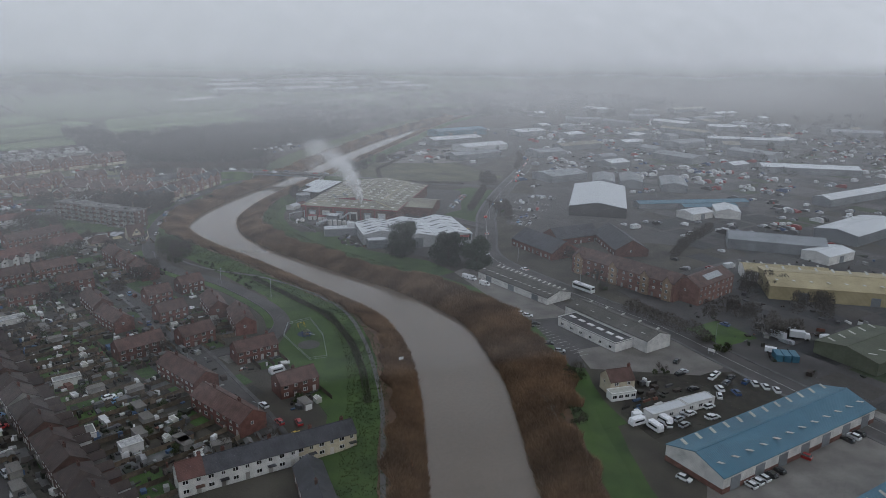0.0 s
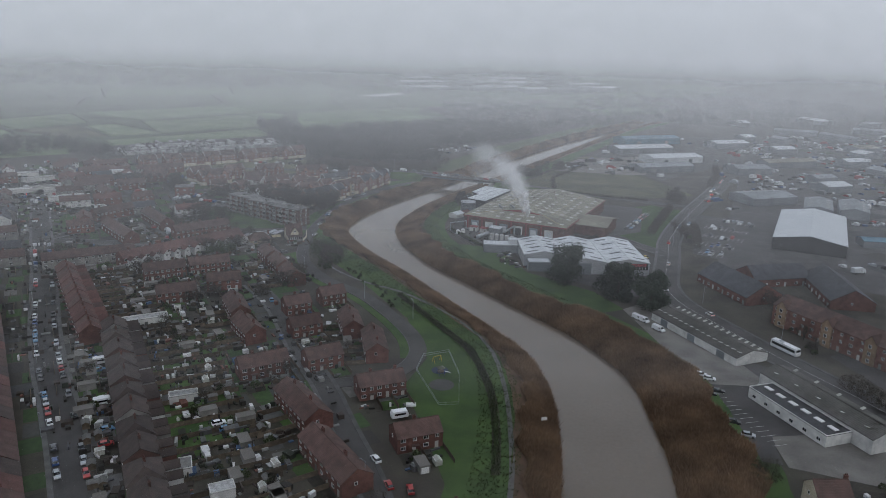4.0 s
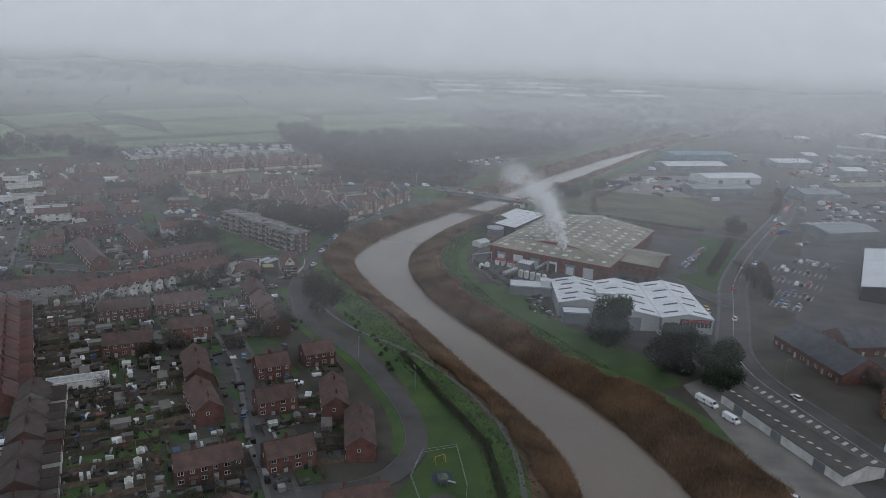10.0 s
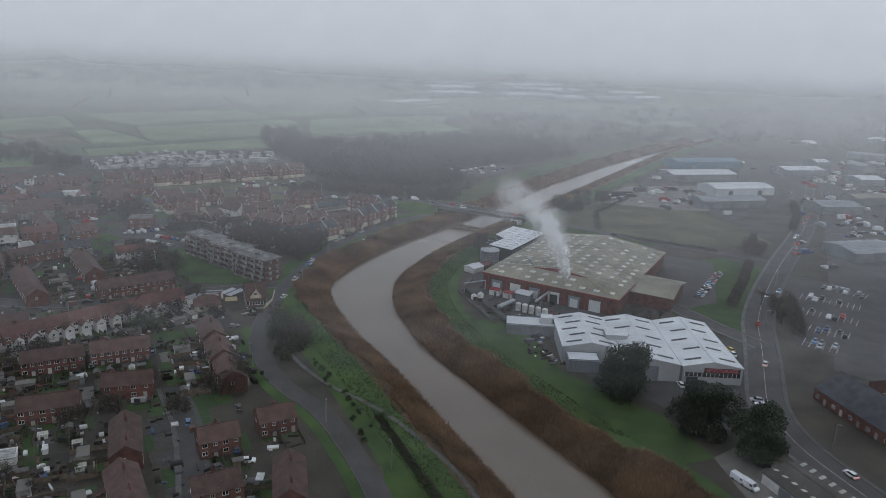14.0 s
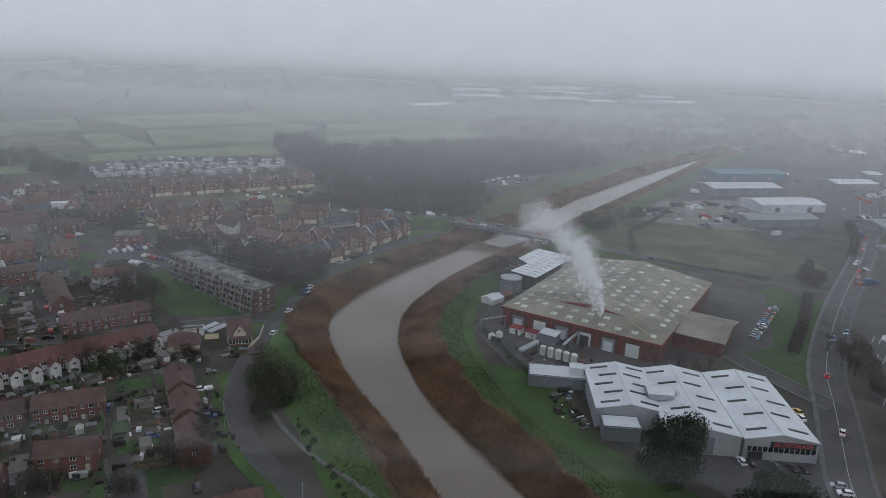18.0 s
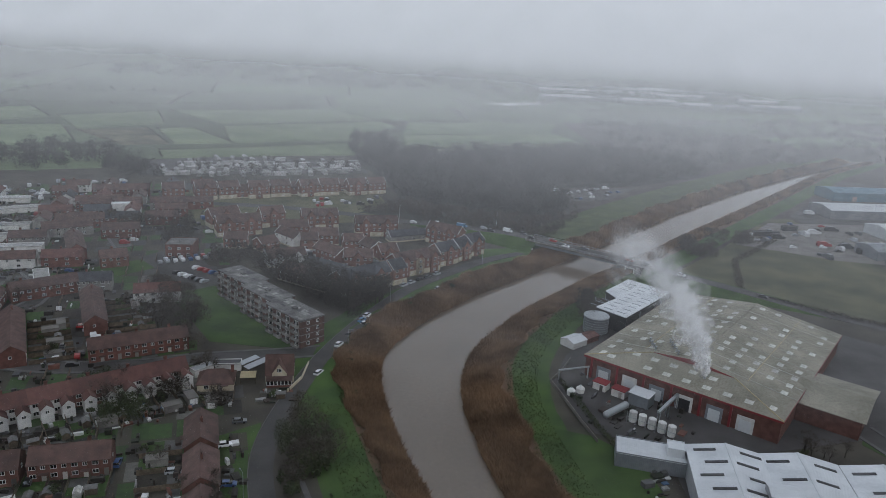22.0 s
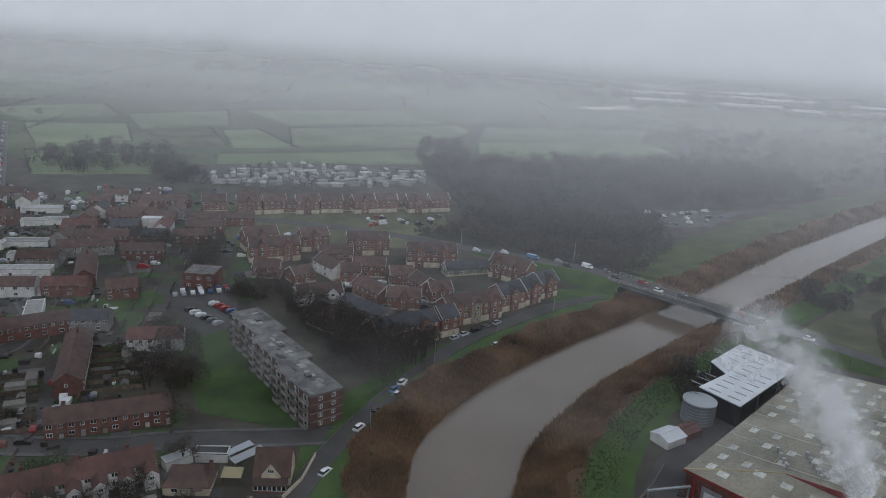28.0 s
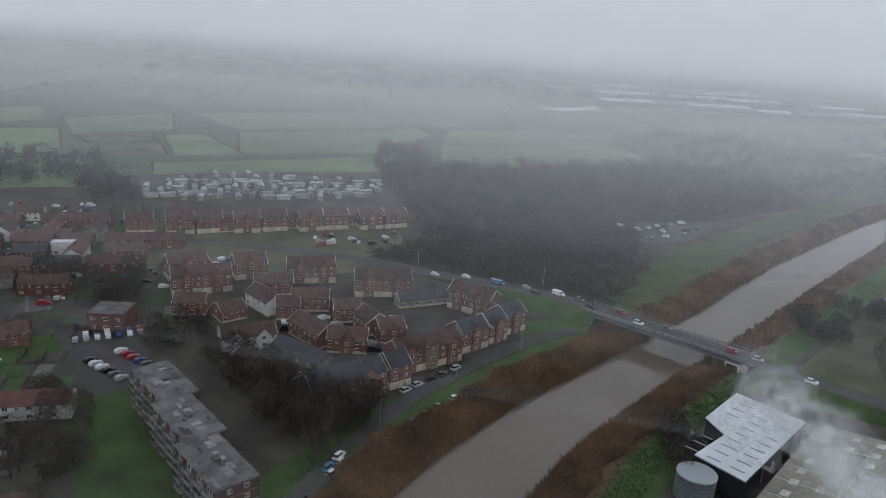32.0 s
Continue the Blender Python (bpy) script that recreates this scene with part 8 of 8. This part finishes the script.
for p, q in zip(RF, RF[1:]):
    d, ang = math.dist(p, q), math.degrees(math.atan2(q[1] - p[1], q[0] - p[0]))
    part("rail", Shape().box(0, d, -0.03, 0.03, 1.75, 1.82), TRIM_DARK, rfence, "", pose(p[0], p[1], 0, 0, 0, ang))
    for k in range(int(d / 3)):
        part("post", Shape().box(-0.05, 0.05, -0.05, 0.05, -0.3, 1.85), TRIM_DARK, rfence, "", pose(p[0] + (q[0] - p[0]) * k * 3 / d, p[1] + (q[1] - p[1]) * k * 3 / d, 0))
hedge(RF, 1.3, 0.9, 1.4, 111, BUSH, "bank_scrub", "dark brambles along the riverside fence", 40, 0.22)
plume = [(72.5, 196, 0), (71.6, 191, 0), (70.8, 187, 0), (70.2, 183, 0)]
scatter_blades("pampas_grass", np.repeat(np.array(plume), 26, 0) + np.array([0, 0, 0.2]), 2.0, 0.09, ROOFLIGHT, "pale feathery pampas grass on the bank", "grass", 112, 0.5, 3)
bl2 = Shape()
for k in range(13):
    x, y = 92.5 + k * 0.5, 258 - k * 2.6
    bl2.face([(x, y, 0.072), (x + 4.6, y + 0.9, 0.072), (x + 4.6, y + 1.02, 0.072), (x, y + 0.12, 0.072)])
tagged(single("car_park_lines", bl2, WHITE_LINE, "white bay lines on the riverside car park", "road marking"), kind="stuff")
rsign = thing("roadside_board", 148.2, 215.6, 118, "white roadside sign board on two posts", "sign")
part("board", Shape().box(-1.4, 1.4, -0.05, 0.05, 1.2, 2.3), UPVC, rsign)
for x in (-1, 1):
    part("post", Shape().tube((x, 0, -0.2), (x, 0, 1.2), 0.06, 0.06, 6), STEEL, rsign)

# ---- trees and lawns round the lane houses ----
for k, (x, y, r1, n, h) in enumerate(((-112, 407, 7, 12, 6.0), (-106, 424, 5, 8, 6.5), (-119, 455, 5, 7, 7.0), (-58, 403, 4.5, 10, 9.0), (-62, 418, 4, 7, 8.0), (-67, 370, 4, 7, 7.0), (-155, 498, 5, 8, 8.0), (-104, 337, 4, 6, 5.0), (-97, 345, 3, 5, 5.0), (-128, 418, 5, 8, 6.0), (-90, 420, 4, 6, 5.0), (-140, 380, 5, 7, 6.0), (-75, 345, 3, 5, 5.0))):
    pts = inside([(x + r1 * math.cos(q * 0.785), y + r1 * math.sin(q * 0.785)) for q in range(8)], n, 160 + k)
    twig_forest("scrub", pts, h, 2.4, 420, 180 + k, BUSH if k in (0, 3, 9) else TWIG, "dark evergreen garden trees" if k in (0, 3, 9) else "dark bare garden trees", 0.27)
patch("lane_green", [(-84, 402), (-73, 415), (-68, 404), (-62, 390), (-60, 378), (-66, 374), (-72, 386)], GRASS, 0.03, "lawns between the lane and the houses", "lawn")
for x, y, a, k in ((-68.2, 384.6, 20, 4), (-77.2, 400.8, 30, 0), (-78.9, 413.2, 25, 3), (-115.4, 373.1, 118, 2), (-99.6, 385.7, 110, 4)):
    car(x, y, a, k)

# ---- trees along the main road and garage courts of the town ----
for k, (pts, seed) in enumerate((([(134, 462), (150, 492), (168, 530)], 121), ([(150, 430), (158, 452), (164, 476)], 122), ([(176, 556), (190, 580)], 123), ([(140, 262), (148, 238), (153, 222)], 124), ([(152, 336), (141, 384)], 125), ([(208, 330), (232, 352), (262, 372)], 126), ([(262, 690), (250, 655), (226, 610)], 127))):
    hedge(pts, 3.2, 2.6, 7.0, seed, TWIG, "roadside_trees", "row of bare roadside trees", 430, 0.36)
for k, (x, y, L, W, a, h) in enumerate(((-249, 530, 22, 6, 28, 2.8), (-241, 521, 16, 5.5, 28, 2.8), (-233, 513, 15, 5.5, 28, 2.8), (-300, 592, 22, 6, 40, 2.8), (-115, 313, 18, 5, 26, 2.6), (-279, 560, 20, 6, 30, 2.8), (-292, 548, 18, 6, 30, 2.8), (-262, 546, 18, 6, 30, 2.8), (-320, 610, 20, 7, 30, 2.8), (-210, 497, 18, 6, -50, 2.8), (-79, 250.5, 8.5, 3.5, 20, 2.5), (-66, 212, 3.2, 5.5, 20, 2.4), (-53.5, 201.5, 6, 4, 25, 2.6))):
    flat_block(x, y, L, W, a, h, FELT_PALE if k % 2 else PALE_ROOF, RENDER_WHITE, "garage_row", "low row of garages under a pale flat roof", 0, group="garage rows")
flat_block(-247, 611.5, 12, 5, 28, 6, SHEET_WHITE, RENDER_WHITE, "white_hall", "small white flat-roofed hall", 3)
for x, y, L, a in ((-274, 651, 34, 31), (-267, 619, 26, 31), (-250, 578, 24, 29), (-198, 484, 26, 52)):
    house(x, y, L, a, 8, 5.2, 7.8, 5, BRICK, TILE_BROWN, 0.0, 2, True, False, (1,), False, group="houses across the town")
for ring in ([(-72, 243), (-64, 248), (-57, 229), (-63, 225)], [(-52, 205), (-44, 207), (-41, 201), (-51, 196)], [(-92, 300), (-84, 304), (-80, 292), (-88, 288)], [(-60, 290), (-52, 294), (-48, 284), (-56, 281)]):
    patch("garden_lawn", ring, GRASS, 0.03, "small wet garden lawn", "lawn")

# ---- street lamps and telegraph poles ----
lp = thing("street_lamp", -64, 470, 0, "tall grey steel street lamp", "street lamp", "street lamps")
part("pole", Shape().tube((0, 0, -0.3), (0, 0, 8), 0.09, 0.06, 6), STEEL, lp)
part("arm", Shape().tube((0, 0, 8), (1.2, 0, 8.3), 0.05, 0.04, 6), STEEL, lp)
part("lantern", Shape().box(1.1, 1.8, -0.15, 0.15, 8.25, 8.4), SHEET_GREY, lp)
for x, y in ((-61, 520), (-47, 556), (-30, 588), (-30, 345), (-8, 322), (-62, 380), (-40, 248), (-18, 205), (-112, 228), (-138, 276), (-165, 326), (136, 300), (122, 345), (140, 440), (170, 500), (157, 225), (-92, 664), (-30, 652), (60, 606)):
    copy_thing(lp, pose(x, y, 0 if -80 > x or x > 110 or y < 600 else deck_height(x, y) - 0.2, 0, 0, rt2.uniform(0, 360)))

# ---- yards of the trading estate ----
ry = random.Random(61)


def free(x, y, gap):
    return all(math.hypot(x - a, y - b) > r + gap for a, b, r in PLACED)


def yard_fill(poly, n, seed, ang):
    """Parked vehicles, containers and stacked goods in short rows."""
    for x, y, _ in inside(poly, n, seed):
        if not free(x, y, 3):
            continue
        u = ry.random()
        if u < 0.62:
            for k in range(ry.choice((1, 1, 2))):
                if free(x + 2.7 * k, y, 2):
                    car(x + 2.7 * k * math.cos(radians(ang)), y + 2.7 * k * math.sin(radians(ang)), ang + 90 + ry.uniform(-4, 4), group="cars in the trading estate")
        elif u < 0.76:
            van(x, y, ang + ry.choice((0, 90)), 0, group="vans in the trading estate")
        elif u < 0.82:
            lorry(x, y, ang + ry.choice((0, 90)))
        else:
            c = thing("shipping_container", x, y, ang + ry.choice((0, 90)), "steel shipping container standing in a yard", "container", "shipping containers")
            part("body", Shape().box(-3, 3, -1.2, 1.2, 0, 2.6), ry.choice((SHEET_BLUE, SHEET_GREY, SHEET_WHITE, RED_TRIM, SHEET_GREEN)), c)
            part("doors", Shape().box(3.0, 3.05, -1.1, 1.1, 0.1, 2.5), SHEET_GREY, c)


yard_fill([(165, 195), (160, 250), (200, 300), (260, 325), (400, 300), (400, 140), (230, 150)], 44, 1, 15)
yard_fill([(200, 330), (190, 400), (260, 420), (330, 460), (420, 420), (400, 320)], 34, 2, 15)
yard_fill([(290, 470), (260, 560), (320, 700), (500, 760), (520, 500)], 40, 3, 17)
yard_fill([(196, 640), (176, 780), (240, 920), (330, 920), (292, 740)], 30, 4, 17)
yard_fill([(150, 270), (176, 330), (215, 345), (230, 300), (190, 262)], 14, 5, 24)
yard_fill([(104, 150), (150, 165), (156, 140), (110, 126)], 6, 6, 15)
for k in range(3):
    c = thing("shipping_container", 170 + k * 2.6, 206 - k * 1.2, 65, "blue steel shipping container in the yard", "container", "shipping containers")
    part("body", Shape().box(-3, 3, -1.2, 1.2, 0, 2.6), SHEET_BLUE, c)
    part("doors", Shape().box(3.0, 3.05, -1.1, 1.1, 0.1, 2.5), SHEET_GREY, c)

patch("container_yard", [(113, 683), (148, 751), (234, 778), (192, 669), (166, 668)], CONCRETE, 0.058, "grey hard standing beyond the bridge road", "yard")
for x, y, L in ((137, 712, 17), (157, 734, 10), (190, 691, 12)):
    flat_block(x, y, L, 3.2, 15, 2.8, SHEET_DARK, SHEET_DARK, "site_cabin", "long dark steel site cabin in the yard", 0, group="site cabins")
# ---- patchwork of plots, hard standings and small goods ----


def by_island(name, stops, rough=0.85):
    """A material whose tone differs from piece to piece of one mesh, with mottling on top."""
    m = surf(name, (0.5, 0.5, 0.5), (1, 1, 1), 0.5, rough, 0.4, 0, 0.0, 10)
    n, l = m.node_tree.nodes, m.node_tree.links
    b = n["Principled BSDF"]
    was = b.inputs["Base Color"].links[0].from_socket
    geo, ramp, mul = n.new("ShaderNodeNewGeometry"), n.new("ShaderNodeValToRGB"), n.new("ShaderNodeVectorMath")
    ramp.color_ramp.interpolation, mul.operation = "CONSTANT", "MULTIPLY"
    ramp.color_ramp.elements[0].color = (*stops[0][1], 1)
    for pos, c in stops[1:]:
        ramp.color_ramp.elements.new(pos).color = (*c, 1)
    l.new(geo.outputs["Random Per Island"], ramp.inputs[0])
    l.new(ramp.outputs[0], mul.inputs[0])
    l.new(was, mul.inputs[1])
    l.new(mul.outputs[0], b.inputs["Base Color"])
    return m


JUNK = by_island("mixed_clutter", [(0, (0.03, 0.027, 0.023)), (0.30, (0.06, 0.045, 0.038)), (0.48, (0.10, 0.10, 0.104)), (0.62, (0.025, 0.032, 0.02)), (0.74, (0.28, 0.28, 0.27)), (0.82, (0.66, 0.66, 0.65)), (0.92, (0.06, 0.11, 0.2)), (0.95, (0.18, 0.08, 0.06))])
PLOTS = by_island("town_plots", [(0, (0.030, 0.065, 0.014)), (0.26, (0.041, 0.034, 0.026)), (0.42, (0.041, 0.084, 0.019)), (0.60, (0.065, 0.062, 0.058)), (0.70, (0.030, 0.027, 0.022)), (0.85, (0.054, 0.054, 0.055)), (0.95, (0.135, 0.130, 0.115))])
STANDINGS = by_island("hard_standings", [(0, (0.045, 0.045, 0.047)), (0.3, (0.07, 0.069, 0.067)), (0.5, (0.032, 0.032, 0.033)), (0.68, (0.10, 0.098, 0.093)), (0.8, (0.055, 0.048, 0.042)), (0.9, (0.035, 0.05, 0.02))])
rj = random.Random(77)


def patchwork(name, rows, cols, origin, u, v, du, dv, keep, mat, label, z, lift=0.012):
    s = Shape()
    for i in range(rows):
        for j in range(cols):
            o = origin + v * (i * dv) + u * (j * du + rj.uniform(-0.2, 0.2) * du)
            if rj.random() < 0.12 or not keep(o):
                continue
            a, b = u * du * rj.uniform(0.7, 1.0), v * dv * rj.uniform(0.8, 0.97)
            ring = [o, o + a, o + a + b, o + b]
            s.prism([(p.x, p.y) for p in ring], z - 0.1, z + lift * rj.random())
    return tagged(single(name, s, mat, label, "ground"), kind="stuff")


def in_town(p):
    if p.y > 440:
        return p.x < -96 - 0.5 * max(0, 470 - p.y) and p.y < 0.62 * (p.x + 480) + 560 and not (-156 < p.x and 455 < p.y < 530)
    return p.x < -0.33 * (p.y - 180) - 2 - (4 if p.y > 330 else 0)


patchwork("garden_patchwork", 62, 60, Vector((-330, 60)), U2, V2, 6.5, 9.5, in_town, PLOTS, "patchwork of small gardens, beds and yards across the town", 0.012)
patchwork("yard_patchwork", 50, 40, Vector((150, 140)), Vector((0.956, 0.29)), Vector((-0.29, 0.956)), 17, 21, lambda p: p.x > 0.36 * p.y + 96 and p.y < 1000 and p.x > 176, STANDINGS, "patched asphalt and concrete hard standings", 0.055)
fs = Shape()
for i in range(34):
    for j in range(50):
        o = Vector((-330, 120)) + V2 * (i * 17.5) + U2 * (j * 6.7 + rj.uniform(-1, 1))
        if not in_town(o) or rj.random() < 0.35 or not free(o.x, o.y, 1.0):
            continue
        e = o + V2 * rj.uniform(6, 11)
        t = U2 * 0.06
        fs.prism([((o - t).x, (o - t).y), ((o + t).x, (o + t).y), ((e + t).x, (e + t).y), ((e - t).x, (e - t).y)], -0.1, 1.5)
tagged(single("garden_boundaries", fs, TIMBER, "timber fences between the town gardens", "fence"), kind="stuff")

junk = Shape()
spots = list(CLUTTER)
spots += [(*p[:2], rj.choice((28, 118))) for p in inside([(-60, 175), (-20, 215), (-45, 300), (-85, 370), (-110, 430), (-160, 490), (-240, 560), (-330, 620), (-420, 600), (-260, 440), (-130, 250)], 2300, 7)]
spots += [(*p[:2], rj.uniform(0, 180)) for p in inside([(165, 195), (160, 250), (200, 300), (260, 325), (400, 300), (400, 140), (230, 150)], 420, 8)]
spots += [(*p[:2], 62) for p in inside([(24, 436), (12, 466), (24, 480), (60, 458), (56, 436)], 60, 9)]
spots += [(*p[:2], 30) for p in inside([(36, 398), (48, 392), (54, 400), (46, 428), (38, 424)], 90, 11)]
spots += [(*p[:2], 15) for p in inside([(94, 186), (112, 206), (124, 186), (104, 172)], 60, 10)]
for x, y, a in spots:
    if not free(x, y, -2.0):
        continue
    sx, sy, sz = rj.choice((0.3, 0.5, 0.9, 1.6)), rj.choice((0.2, 0.4, 0.7, 1.0)), rj.choice((0.3, 0.6, 0.9, 1.5))
    ca, sa = math.cos(radians(a)), math.sin(radians(a))
    junk.prism([(x + ca * p - sa * q, y + sa * p + ca * q) for p, q in ((-sx, -sy), (sx, -sy), (sx, sy), (-sx, sy))], 0.0, [sz, sz * 0.92, sz, sz * 0.95])
tagged(single("garden_clutter", junk, JUNK, "bins, planters, tarpaulins and timber lying in gardens and yards", "clutter"), kind="stuff")
CARS = by_island("far_car_paint", [(0, (0.66, 0.67, 0.68)), (0.34, (0.02, 0.02, 0.022)), (0.52, (0.33, 0.35, 0.37)), (0.70, (0.10, 0.105, 0.115)), (0.82, (0.03, 0.07, 0.17)), (0.91, (0.28, 0.025, 0.025))], 0.35)
fleet = Shape()


def far_car(x, y, a, L, W, hgt, z=0.05):
    """One distant vehicle: a body and a stepped cab in one closed piece."""
    ca, sa = math.cos(a), math.sin(a)
    k = len(fleet.v)
    prof = ((-L, 0.1), (L, 0.1), (L, 0.5 * hgt), (0.5 * L, 0.62 * hgt), (0.15 * L, hgt), (-0.75 * L, hgt), (-L, 0.62 * hgt))
    for q in (-W, W):
        fleet.v += [(x + ca * p - sa * q, y + sa * p + ca * q, z + h) for p, h in prof]
    n = len(prof)
    fleet.f += [tuple(range(k, k + n)), tuple(range(k + 2 * n - 1, k + n - 1, -1))] + [(k + (i + 1) % n, k + i, k + n + i, k + n + (i + 1) % n) for i in range(n)]
    fleet.m += [0] * (n + 2)


for x, y, _ in inside([(250, 340), (205, 560), (300, 760), (420, 980), (760, 980), (700, 360)], 900, 12):
    if not free(x, y, 2.0):
        continue
    for k in range(rj.choice((1, 2, 4))):
        far_car(x + 2.7 * k, y + 0.8 * k, radians(rj.choice((17, 107, 107))), *rj.choice(((2.1, 0.9, 1.4), (2.0, 0.88, 1.4), (2.2, 0.9, 1.5), (2.1, 0.9, 1.4), (2.1, 0.9, 1.4), (2.5, 1.0, 2.0), (4.5, 1.2, 3.0))))
for x, y, a, z in FAR_CARS:
    far_car(x, y, radians(a), 2.1, 0.88, 1.45, z)
for poly, n, seed in (([(-125, 575), (-98, 605), (-62, 592), (-84, 560)], 44, 141), ([(-215, 600), (-185, 640), (-150, 640), (-180, 590)], 44, 142), ([(-160, 690), (-120, 720), (-112, 690), (-150, 672)], 16, 143), ([(-330, 560), (-260, 640), (-200, 560), (-250, 500)], 60, 144), ([(-390, 640), (-300, 700), (-270, 650), (-340, 600)], 60, 145), ([(-178, 440), (-150, 470), (-130, 455), (-150, 425)], 12, 146)):
    for x, y, _ in inside(poly, n, seed):
        if free(x, y, 0.5):
            far_car(x, y, radians(rj.choice((30, 40, 120, 130))), *rj.choice(((2.1, 0.9, 1.45), (2.1, 0.9, 1.45), (2.6, 1.0, 2.1))))
for x, y, _ in inside([(113, 683), (148, 751), (234, 778), (192, 669), (166, 668)], 34, 147):
    if free(x, y, 1.0):
        far_car(x, y, radians(rj.choice((15, 105))), *rj.choice(((2.1, 0.9, 1.45), (2.1, 0.9, 1.45), (2.8, 1.0, 2.2), (4.5, 1.2, 3.0))))
for k in range(44):
    q = Vector((-262, 520)).lerp(Vector((-600, 840)), k / 44)
    far_car(q.x + (1.8 if k % 2 else -1.8), q.y + (1.5 if k % 2 else -1.5), radians(136), 2.2, 0.9, 1.5)
tagged(single("distant_vehicles", fleet, CARS, "rows of distant parked cars, vans and trailers", "vehicles"), kind="stuff")
